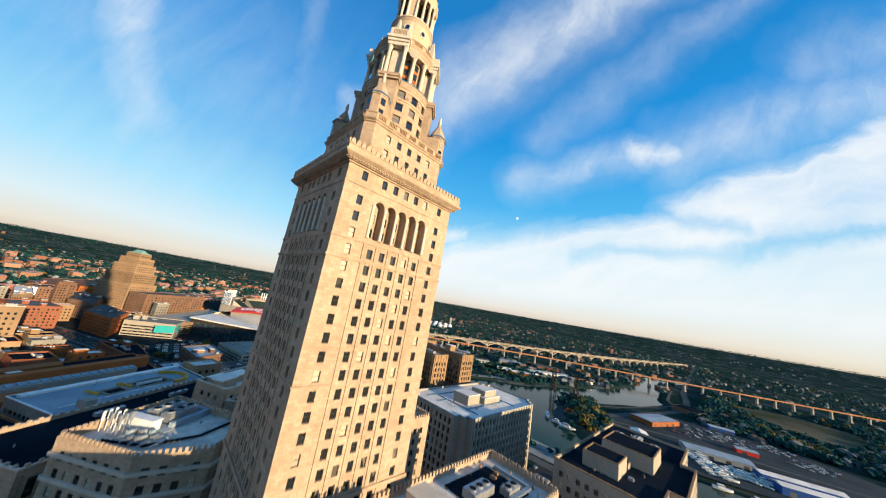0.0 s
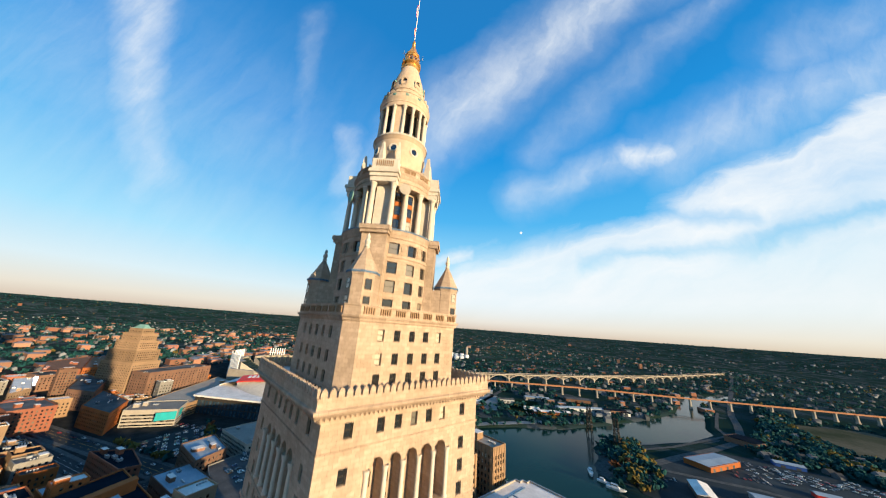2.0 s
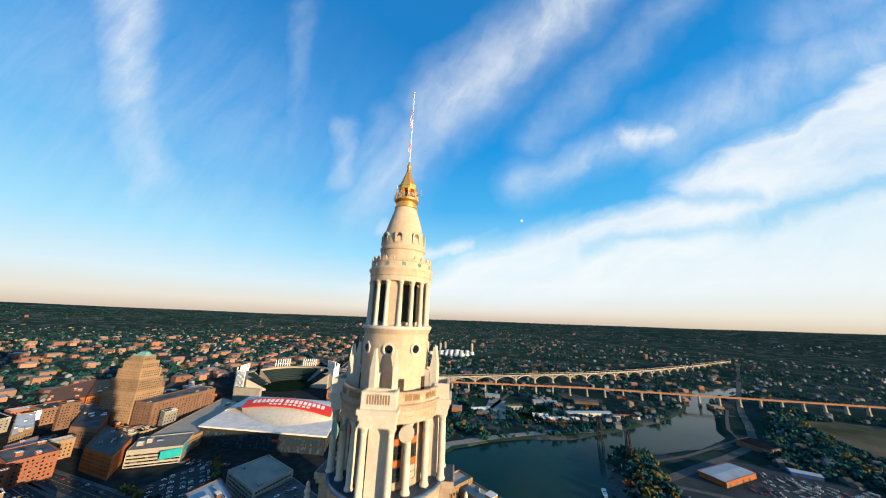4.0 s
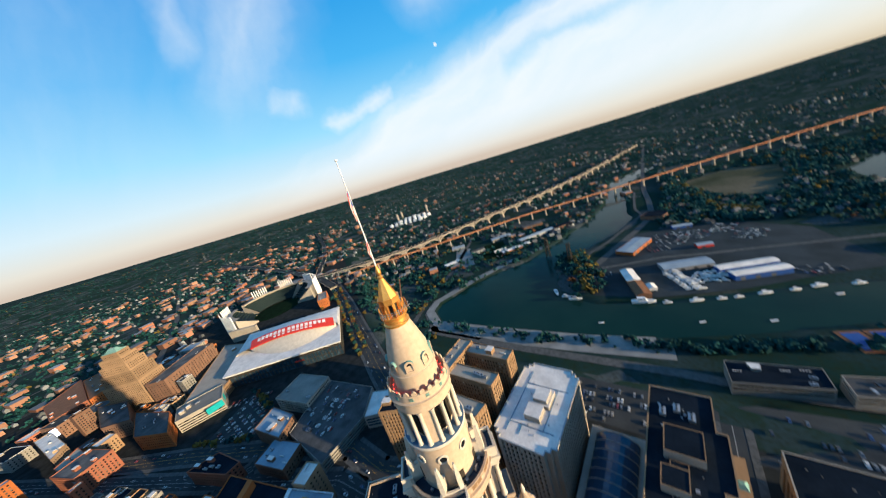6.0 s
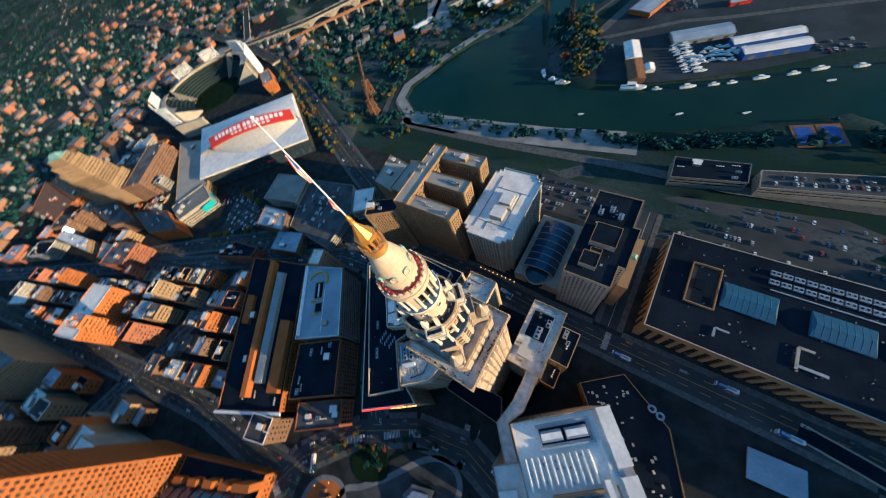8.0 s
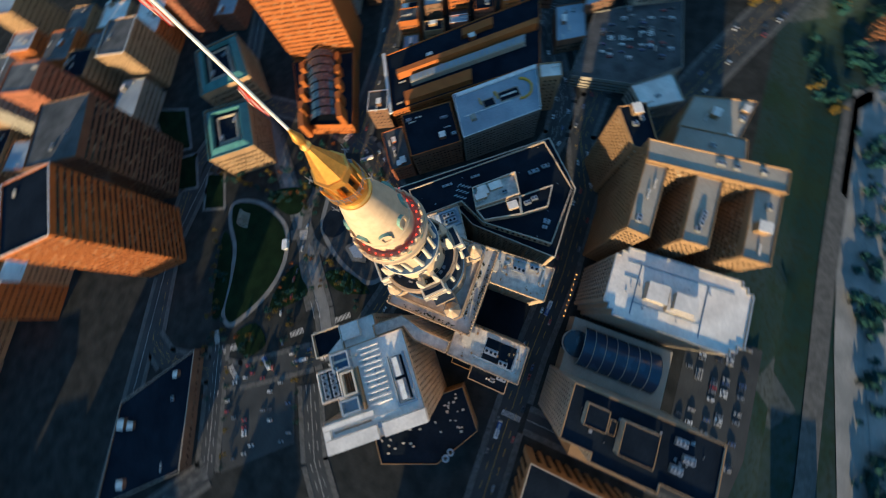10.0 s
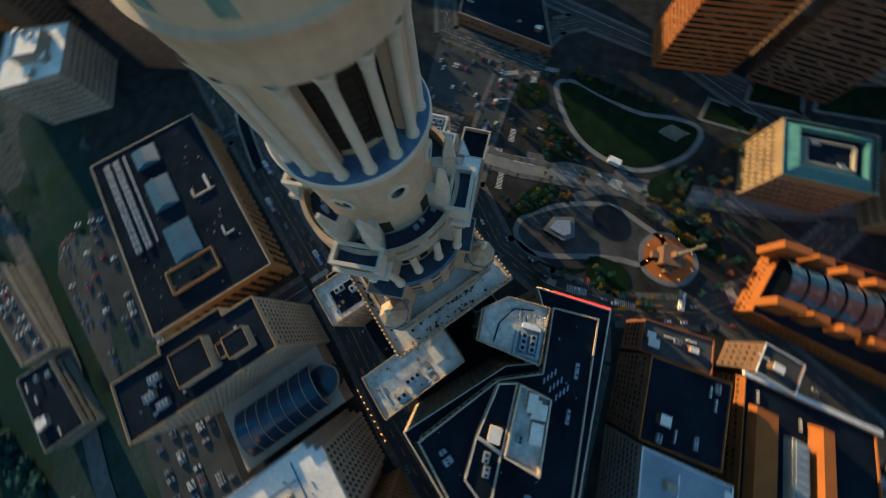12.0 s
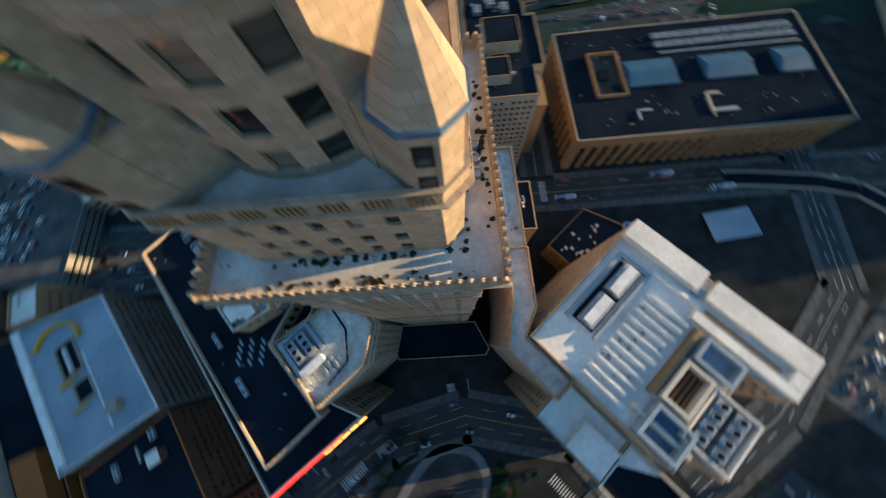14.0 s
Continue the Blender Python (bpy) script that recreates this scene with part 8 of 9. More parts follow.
rng = random.Random(11)


def fill(cx, cy, ang, nu, nv, su, sv, hlo, hhi, test, tall=0.05, alley=5.0):
    """Blocks of city houses on a turned grid; houses side by side, with lanes between the rows."""
    ca, sa = math.cos(radians(ang)), math.sin(radians(ang))
    made = 0
    for j in range(nv):
        u = 0.0
        while u < nu * su:
            w = su * rng.uniform(0.55, 1.5)
            d = (sv - alley) * rng.uniform(0.75, 1.0)
            uu, vv = u + w / 2 - nu * su / 2, (j + 0.5 - nv / 2) * sv
            u += w + (0.3 if rng.random() < 0.7 else rng.uniform(4, 12))
            x, y = cx + uu * ca - vv * sa, cy + uu * sa + vv * ca
            if not test(x, y) or ground_at(x, y) < -1.5:
                continue
            w2, d2 = w - 0.3, d
            gu, gv = np.meshgrid(np.linspace(-0.5, 0.5, 7) * (w2 - 0.3), np.linspace(-0.5, 0.5, 7) * (d2 - 0.3))
            px, py = (x + gu * ca - gv * sa).ravel(), (y + gu * sa + gv * ca).ravel()
            box_ = np.array(orect((x, y), ang, w2 - 0.3, d2 - 0.3))
            if any(abs(p[0][0] - x) < 260 and abs(p[0][1] - y) < 260 and (inside(p, px, py).any() or inside([tuple(q) for q in box_], np.array([q[0] for q in p], float), np.array([q[1] for q in p], float)).any()) for p in FOOT):
                continue
            if any(near_line(p, qx, qy) < wd for p, wd in STREETS for qx, qy in zip(px[::4], py[::4])):
                continue
            if rng.random() < 0.06:
                continue
            h = rng.uniform(hlo, hhi) if rng.random() > tall else rng.uniform(hhi, hhi * 1.9)
            wm, wl_ = rng.choice(WALLS)
            rm, rl = rng.choice(ROOFS)
            building("city_building", orect((x, y), ang, w - 0.3, d), h, "%s city building with a %s flat roof" % (wl_, rl), wm, rm, floor=rng.choice((3.4, 3.8, 4.2)), bay=rng.choice((2.8, 3.4, 4.0)), win=(1.5, 1.9), clutter=rng.choice((1, 2, 3, 4)) if w > 14 else 1, seed=made + j * 100, group="city buildings", category="building", coping=rng.choice((None, None, wm, WHITEP, BRICK_OR)))
            made += 1
    return made


h_y = lambda x: float(np.interp(-x, [-p[0] for p in HURON], [p[1] for p in HURON])) if x > -560 else 60.0
in_square = lambda x, y: bool(inside(SQUARE, np.array([x]), np.array([y]))[0])
e_y = lambda x: float(np.interp(-x, [-p[0] for p in EUCLID], [p[1] for p in EUCLID]))
n1 = fill(-420, -110, 21, 34, 15, 15, 25, 10, 27, lambda x, y: -780 < x < -130 and h_y(x) - 8 > y > e_y(x) + 8 and not in_square(x, y), 0.10)
n1 += fill(-430, -110, 21, 30, 22, 13, 16, 7, 17, lambda x, y: -700 < x < -130 and h_y(x) - 6 > y > e_y(x) + 6 and not in_square(x, y), 0.05, 2.0)
n1 += fill(-400, -300, 16, 26, 9, 18, 25, 12, 30, lambda x, y: -640 < x < -190 and y < e_y(x) - 13 and y > e_y(x) - 120 and not (-260 < x < -150 and -300 < y < -170), 0.10, 5.0)
n2 = fill(-470, -400, 15, 15, 7, 36, 44, 18, 52, lambda x, y: x > -860 and y < e_y(x) - 14 and x < -190 and y > -640, 0.15, 9)
fill(-780, -120, 28, 12, 12, 34, 40, 7, 20, lambda x, y: x < -560 and x > -820 and y < 60 and y > e_y(x) + 10, 0.08, 9)
# tall blocks mostly out of view, added to shade the square and car parks
n_shade = fill(360, -190, 38, 9, 9, 38, 48, 26, 62, lambda x, y: x > 440 and y < 60 or x > 300 and y < -200, 0.1, 11)
n_shade += fill(470, 120, 38, 9, 5, 38, 48, 26, 60, lambda x, y: x > 440 and 30 < y < 205, 0.1, 11)
fill(60, -460, 20, 12, 4, 42, 52, 16, 44, lambda x, y: y < -370 and x > -250, 0.1, 12)

# ================= bridges =================
def viaduct(name, pts, z, width, m, label, pier_step, pier_w, arches, skip=0.0):
    b = root(name, *pts[0], z, label, "bridge")
    dens = []
    for p, q in zip(pts, pts[1:]):
        n = max(1, int(math.dist(p, q) / 12))
        dens += [Vector((*p, 0)).lerp(Vector((*q, 0)), k / n) for k in range(n)]
    dens.append(Vector((*pts[-1], 0)))
    mb = MB()
    prof = ((-width / 2, -1.6), (width / 2, -1.6), (width / 2, 1.1), (width / 2 - 0.4, 1.1), (width / 2 - 0.4, 0), (-width / 2 + 0.4, 0), (-width / 2 + 0.4, 1.1), (-width / 2, 1.1))
    n = len(prof)
    vs = []
    for i, p in enumerate(dens):
        d = (dens[min(i + 1, len(dens) - 1)] - dens[max(i - 1, 0)]).normalized()
        s = Vector((-d.y, d.x, 0))
        for o, h in prof:
            q = p - s * o
            vs.append((q.x, q.y, z + h))
    mb.add(vs, [[i * n + k, i * n + (k + 1) % n, (i + 1) * n + (k + 1) % n, (i + 1) * n + k] for i in range(len(dens) - 1) for k in range(n)])
    part("deck", mb, m, b)
    mb = MB()
    ribbon(mb, pts, width - 1.2, z + 0.05, 12, flat=0.0)
    part("carriageway", mb, ASPHALT if width > 12 else RUST, b)
    run, last, prev = 0.0, -1e9, None
    for i in range(1, len(dens)):
        run += (dens[i] - dens[i - 1]).length
        g = ground_at(dens[i].x, dens[i].y)
        if g > z - 7:
            continue
        if run - last >= pier_step:
            d = (dens[i] - dens[i - 1]).normalized()
            ang = math.degrees(math.atan2(d.y, d.x))
            mb = MB()
            c = (dens[i].x, dens[i].y)
            mb.prism(orect(c, ang, pier_w * 1.5, width * 0.9), g - 8, g + 3, 0)
            mb.prism(orect(c, ang, pier_w * 1.1, width * 0.72), g + 3, z - 3.5, 0, top=orect(c, ang, pier_w, width * 0.66))
            mb.prism(orect(c, ang, pier_w * 1.0, width * 0.66), z - 3.5, z - 1.6, 0, top=orect(c, ang, pier_w * 1.6, width * 0.98))
            part("pier", mb, CONC_PALE, b)
            if arches and prev is not None:
                a, e = prev, dens[i]
                for side in (-1, 1):
                    d = (e - a).normalized()
                    s = Vector((-d.y, d.x, 0)) * (width * 0.36 * side)
                    mb = MB()
                    K = 14
                    pt = lambda f: a.lerp(e, f) + s
                    rise = lambda f: z - 2.2 - 12.5 * (2 * f - 1) ** 2
                    for k in range(K):
                        p0, p1 = pt(k / K), pt((k + 1) / K)
                        mb.beam((p0.x, p0.y, rise(k / K)), (p1.x, p1.y, rise((k + 1) / K)), 2.2, 2.4)
                    for k in (1, 2, 3, 11, 12, 13):
                        p0 = pt(k / K)
                        mb.beam((p0.x, p0.y, rise(k / K)), (p0.x, p0.y, z - 1.4), 1.6, 1.4)
                    part("arch_rib", mb, m, b)
            prev, last = dens[i], run
    return b


viaduct("rail_viaduct", [(-900, 270), (-777, 400), (-604, 590), (-336, 875), (-113, 1060), (85, 1233), (361, 1470), (900, 1900)], 3, 9, VIADUCT, "long warm concrete rail viaduct on tall piers", 46, 3.4, False)
viaduct("arched_bridge", [(-1010, 250), (-926, 360), (-760, 480), (-639, 625), (-530, 860), (-419, 1100), (-301, 1431), (-215, 1808), (-120, 2300)], 9, 24, CONC_PALE, "long pale road bridge on open concrete arches", 62, 4.0, True)
viaduct("freeway_bridge", [(-700, 330), (-900, 385), (-1200, 420), (-1700, 470), (-2600, 520)], 8, 22, CONC_PALE, "pale elevated concrete freeway on piers", 50, 3.0, False)
viaduct("freeway_bridge", [(-880, 372), (-1150, 560), (-1500, 760), (-2400, 1200)], 7, 18, CONC_PALE, "pale elevated freeway ramp", 50, 3.0, False)
for nm, pts, w in (("road_river", [(-330, 300), (-272, 252), (-121, 251), (37, 256), (120, 252), (213, 263), (420, 296), (900, 330)], 12), ("road_bend", [(-99, 430), (-86, 482), (-33, 506), (26, 535), (77, 544), (149, 564), (320, 606), (620, 640)], 8),
                   ("road_far_bank", [(-93, 469), (-72, 512), (-49, 593), (-25, 672), (-3, 760), (0, 828), (-8, 929), (-24, 1057), (-35, 1212), (-40, 1319), (-76, 2174)], 13), ("bank_path", [(-88, 500), (-96, 560), (-70, 620), (-40, 720), (-18, 800), (-36, 860), (-44, 960), (-50, 1060)], 6), ("road_hill", [(-120, 2300), (-300, 3000), (-361, 3817)], 26), ("freeway_approach", [(-220, 4300), (-100, 4700), (300, 5200)], 30), ("road_flats", [(-470, 700), (-420, 560), (-392, 470), (-360, 330), (-330, 250)], 10),
                   ("road_long", [(-760, -60), (-1300, 60), (-2600, 260), (-4200, 420)], 14), ("road_long", [(-700, -330), (-1600, -300), (-3600, -360)], 14), ("road_long", [(-1100, -900), (-1250, 300), (-1500, 1500)], 12), ("road_cross", [(-1900, -800), (-1800, 400), (-1750, 1600)], 12),
                   ("road_cross", [(300, 700), (700, 1100), (1400, 1500), (2600, 2200)], 12), ("road_cross", [(-900, 1300), (-200, 1700), (900, 1900), (2400, 2000)], 12)):
    road(nm, pts, w, "grey road winding through the low ground", flat=None, dz=0.5, lanes=False, m=SIDEWALK)
mb = MB()
ribbon(mb, [(-200, 622), (-262, 524), (-304, 432), (-326, 368), (-336, 340), (-327, 304), (-286, 274), (-180, 278), (-55, 288), (20, 300)], 16, 0.7, 9)
thing("river_walk", mb, RIVERWALK, "pale concrete walk along the river", "walk", kind="structure")
mb = MB()
ribbon(mb, [(-290, 262), (-180, 262), (-60, 272), (36, 284)], 20, 0.5, 9)
thing("river_parking", mb, RIVERWALK, "pale parking strip beside the river walk", "car park", kind="structure")
mb = MB()
for poly in ([(-60, 396), (20, 398), (60, 412), (110, 432), (170, 466), (240, 500), (210, 640), (140, 690), (40, 690), (-36, 650), (-62, 560), (-84, 470), (-92, 440)], ):
    n = len(poly)
    cx, cy = sum(p[0] for p in poly) / n, sum(p[1] for p in poly) / n
    for i in range(n):
        a, b = poly[i], poly[(i + 1) % n]
        K = 5
        for k in range(K):
            q = [(cx + (p[0] - cx) * f, cy + (p[1] - cy) * f) for p, f in ((a, k / K), (a, (k + 1) / K), (b, (k + 1) / K), (b, k / K))]
            mb.add([(x, y, max(ground_at(x, y), -19.0) + 0.3) for x, y in q], [[0, 1, 2, 3]])
thing("gravel_ground", mb, GRAVEL, "gravel yard in the river bend, coloured blue as if shaded", "gravel", kind="structure")

mb = MB()
mead = [(60, 1040), (83, 1107), (187, 1192), (271, 1133), (262, 990), (208, 840), (172, 850), (113, 917)]
n = len(mead)
mx, my = sum(p[0] for p in mead) / n, sum(p[1] for p in mead) / n
for i in range(n):
    a, b = mead[i], mead[(i + 1) % n]
    for k in range(6):
        q = [(mx + (p[0] - mx) * f, my + (p[1] - my) * f) for p, f in ((a, k / 6), (a, (k + 1) / 6), (b, (k + 1) / 6), (b, k / 6))]
        mb.add([(x, y, ground_at(x, y) + 0.3) for x, y in q], [[0, 1, 2, 3]])
thing("meadow", mb, MEADOW, "dry olive and sandy meadow between the trees", "field", kind="structure")
for lot in ([(-400, 640), (-347, 682), (-274, 571), (-318, 521)], [(-480, 630), (-433, 634), (-350, 520), (-386, 480)]):
    mb = MB()
    sheet(mb, ccw(lot), 0.5, flat=-19.0)
    if lot[0][0] == -400:
        thing("lawn", mb, GRASS, "dark green lawn below the viaduct", "lawn", kind="structure")
    else:
        thing("gravel_ground", mb, RIVERWALK, "pale open lot below the viaduct", "lot", kind="structure")

# ================= river side sheds, boats, cranes =================
def shed(c, ang, lx, ly, h, wallm, roofm, label, ridge=2.0):
    g = ground_at(*c)
    b = root("shed", c[0], c[1], g, label, "shed")
    mb = MB()
    mb.prism(orect(c, ang, lx, ly), g - 3, g + h)
    part("wall", mb, wallm, b)
    mb = MB()
    ca, sa = math.cos(radians(ang)), math.sin(radians(ang))
    P = lambda u, v, z: (c[0] + u * ca - v * sa, c[1] + u * sa + v * ca, z)
    L, W_ = lx / 2 + 0.6, ly / 2 + 0.6
    mb.add([P(-L, -W_, g + h - .1), P(L, -W_, g + h - .1), P(L, 0, g + h + ridge), P(-L, 0, g + h + ridge), P(L, W_, g + h - .1), P(-L, W_, g + h - .1)], [[0, 1, 2, 3], [3, 2, 4, 5], [0, 3, 5], [1, 4, 2]])
    part("roof", mb, roofm, b)
    for k in range(max(1, int(lx / 16))):
        u = -lx / 2 + 8 + 16 * k
        q = [P(u - 2.5, -ly / 2 - 0.06, g), P(u + 2.5, -ly / 2 - 0.06, g), P(u + 2.5, -ly / 2 - 0.06, g + h * 0.6), P(u - 2.5, -ly / 2 - 0.06, g + h * 0.6)]
        part("shed_door", MB().add(q, [[0, 1, 2, 3]]), ROOF_G, b)
    return b
shed((116, 490), 24, 66, 15, 8, BLUEP, ROOF_W, "long blue boat shed with white roof")
shed((126, 470), 24, 60, 15, 8, BLUEP, ROOF_W, "blue boat shed with white roof")
shed((52, 498), 22, 64, 25, 6, STEEL, ROOF_BL, "long grey boat shed with three doors")
shed((-17, 456), -70, 40, 18, 6, BRICK_BR, ROOF_W, "brown shed with white roof")
shed((-2, 414), -70, 40, 18, 6, BRICK_BR, RUST, "brown shed with a rusty roof")
shed((12, 424), -70, 14, 10, 4, WHITEP, ROOF_W, "small white shed beside the slips")
shed((-20, 584), 70, 74, 32, 7, BRICK_OR, ROOF_BL, "red-orange flat works by the yard", 0.8)
shed((54, 684), 20, 32, 14, 5, BLUEP, ROOF_BL, "small blue-grey shed by the trees")
shed((80, 578), 20, 22, 12, 5, REDP, ROOF_BL, "small red-fronted shed in the yard")
shed((10, 770), 70, 40, 46, 9, BRICK_BR, ROOF_D, "dark brick works beside the far road", 0.8)
shed((-316, 600), 42, 32, 12, 5, WHITEP, ROOF_W, "white marquee tent by the river")
for c, a, l, w_ in (((-360, 700), 45, 60, 20), ((-252, 700), 54, 110, 18), ((-276, 612), 52, 80, 16), ((-205, 726), 50, 16, 10), ((-178, 766), 50, 16, 10), ((-200, 760), 50, 50, 22), ((-480, 640), 40, 40, 24), ((-420, 520), 60, 44, 20), ((300, 560), 14, 90, 30), ((420, 640), 14, 80, 34), ((-300, 800), 40, 60, 26), ((-386, 600), 52, 40, 18)):
    shed(c, a, l, w_, rng.uniform(5, 9), rng.choice((BRICK_BR, STEEL, CONC, BRICK_OR)), rng.choice((ROOF_G, ROOF_W, ROOF_BL, ROOF_D)), "plain industrial shed on the low ground")
building("river_office", [(70, 268), (72, 241), (129, 252), (128, 275)], -5, "long low office by the river with roof units", CONC, ROOF_D, z0=-16, floor=3.6, strip=True, win=(1, 1.7), clutter=7, seed=31)
rg = building("river_garage", [(136, 271), (137, 250), (226, 268), (225, 290)], -6, "open parking garage by the river", CONC_PALE, ROOF_G, z0=-16, floor=3.2, strip=True, win=(1, 1.4), clutter=2, seed=32)
LOTS.append((ccw([(142, 268), (143, 254), (220, 270), (220, 286)]), -6.9))
for c in ((166, 338), (184, 344)):
    mb = MB()
    mb.obox(c, 18, 17.6, 30, ground_at(*c) - 1, ground_at(*c) + 0.45)
    thing("court_surround", mb, RUST, "rust-red apron of the hard court", "court", kind="structure")
    mb = MB()
    mb.obox(c, 18, 12, 24, ground_at(*c) + 0.3, ground_at(*c) + 0.6)
    thing("tennis_court", mb, BLUEP, "blue hard court by the river", "court", kind="structure")


def boat_mesh(L, B, H, cabin):
    mb = MB()
    sec = [(-0.5, 0.8), (-0.2, 1.0), (0.15, 0.95), (0.38, 0.55), (0.5, 0.03)]
    vs = []
    for f, w in sec:
        for s, h in ((-1, 1.0), (-0.7, 0.0), (0.7, 0.0), (1, 1.0)):
            vs.append((f * L, s * w * B / 2, h * H + max(0, f) * 0.5))
    mb.add(vs, [[4 * i + k, 4 * i + k + 1, 4 * i + 5 + k, 4 * i + 4 + k] for i in range(4) for k in range(3)] + [[4 * i + 3, 4 * i, 4 * i + 4, 4 * i + 7] for i in range(4)] + [[0, 3, 2, 1]])
    if cabin:
        mb.prism(orect((-0.05 * L, 0), 0, L * 0.42, B * 0.7), H, H + 1.1, 0, top=orect((-0.08 * L, 0), 0, L * 0.34, B * 0.62))
        mb.prism(orect((-0.1 * L, 0), 0, L * 0.3, B * 0.64), H + 1.1, H + 1.7, 1)
        mb.prism(orect((-0.1 * L, 0), 0, L * 0.34, B * 0.68), H + 1.7, H + 1.85, 0)
    return mb.mesh("hull", WHITEP, GLASS_D)
BOATS = [boat_mesh(9, 3, 1.3, True), boat_mesh(12, 3.6, 1.6, True), boat_mesh(7, 2.4, 1.0, False)]


def boat(x, y, ang, k, z=None, scale=1.0):
    ob = new("boat", BOATS[k])
    ob.location = (x, y, (ground_at(x, y) + 1.0) if z is None else z)
    ob.rotation_euler = (0, 0, radians(ang))
    ob.scale = (scale,) * 3
    tagged(ob, "white motor boat" + (" on the water at the bank" if z is not None else " laid up on stands ashore"), "boat", "boats")
for x, y, a, k, s in ((-118, 402, -60, 1, 1.6), (-84, 386, 10, 1, 1.7), (-100, 392, 5, 0, 1.5), (4, 388, 10, 1, 2.4), (30, 391, 14, 0, 1.2), (60, 400, 22, 1, 1.3), (84, 408, 22, 0, 1.2), (100, 414, 24, 0, 1.1), (124, 426, 24, 1, 1.2), (150, 437, 24, 0, 1.2), (170, 448, 26, 1, 1.2), (200, 456, 20, 0, 1.3), (235, 466, 12, 1, 1.2), (62, 352, 30, 2, 1), (120, 366, 30, 2, 1), (-40, 330, 20, 2, 1), (180, 430, 25, 2, 1)):
    boat(x, y, a, k, -22.1, s)
for k in range(18):
    boat(27 + (k // 2) * 3.4 + (k % 2) * 11 + rng.uniform(-1, 1), 474 - (k // 2) * 6.4 + (k % 2) * 2 + rng.uniform(-1, 1), rng.choice((20, 26, 200)), k % 2, scale=rng.uniform(0.85, 1.15))
for k in range(20):
    boat(58 + (k % 5) * 8.5 + (k // 5) * 3 + rng.uniform(-1.5, 1.5), 442 + (k // 5) * 10 + (k % 5) * 2.6 + rng.uniform(-1.5, 1.5), rng.choice((-15, 10, 160)), k % 2, scale=rng.uniform(0.85, 1.15))


def tank(x, y, r, h):
    g = ground_at(x, y)
    mb = MB()
    mb.lathe([(r, g - 2), (r, g + h), (r * 0.9, g + h + r * 0.08), (0, g + h + r * 0.16)], 20, c=(x, y))
    thing("storage_tank", mb, WHITEP, "white round storage tank", "tank", "storage tanks", smooth=True)
for k in range(26):
    tank(-1240 + (k % 7) * 30 + rng.uniform(-4, 4), 1060 + (k // 7) * 42 + (k % 7) * 10, rng.uniform(9, 14), rng.uniform(9, 14))
for x, y in ((-1300, 1180), (-1320, 1240), (-1150, 1300)):
    g = ground_at(x, y)
    mb = MB()
    mb.lathe([(7, g), (7, g + 42), (0, g + 46)], 16, c=(x, y))
    thing("silo", mb, CONC_PALE, "tall pale concrete silo", "silo", "silos", smooth=True)


def truss_tower(x, y, h, w, m, label):
    g = ground_at(x, y)
    mb = MB()
    for sx in (-1, 1):
        for sy in (-1, 1):
            mb.beam((x + sx * w, y + sy * w, g - 4), (x + sx * w * 0.6, y + sy * w * 0.6, g + h), 0.9, 0.9)
    for k in range(8):
        z0, z1 = g + h * k / 8, g + h * (k + 1) / 8
        s0, s1 = w * (1 - 0.4 * k / 8), w * (1 - 0.4 * (k + 1) / 8)
        for (ax, ay), (bx, by) in (((-1, -1), (1, -1)), ((1, -1), (1, 1)), ((1, 1), (-1, 1)), ((-1, 1), (-1, -1))):
            mb.beam((x + ax * s0, y + ay * s0, z0), (x + bx * s1, y + by * s1, z1), 0.5, 0.5)
            mb.beam((x + bx * s1, y + by * s1, z1), (x + ax * s1, y + ay * s1, z1), 0.5, 0.5)
    return thing("lift_bridge_tower", mb, m, label, "steel tower")
truss_tower(-178, 560, 42, 4, FRAME, "dark steel lift bridge tower at the bank")
truss_tower(-122, 520, 42, 4, FRAME, "dark steel lift bridge tower at the bank")
truss_tower(-352, 262, 26, 7, RUST, "rusty steel frame by the river road")
truss_tower(-392, 300, 30, 7, RUST, "rusty steel frame by the river road")
mb = MB()
mb.beam((-352, 262, 8), (-392, 300, 10), 3, 3)
mb.beam((-392, 300, 8), (-440, 350, 26), 2, 2)
thing("rusty_span", mb, RUST, "rusty raised steel bridge span", "bridge")

# ================= cars and buses =================
PAINTS = [surf("car_paint", c, tuple(v * 0.9 for v in c), 0.5, 2.0, 0.3, 0.0, spec=0.6) for c in ((0.6, 0.6, 0.6), (0.03, 0.03, 0.035), (0.16, 0.17, 0.18), (0.3, 0.03, 0.025), (0.05, 0.08, 0.17), (0.72, 0.71, 0.68), (0.35, 0.33, 0.3))]


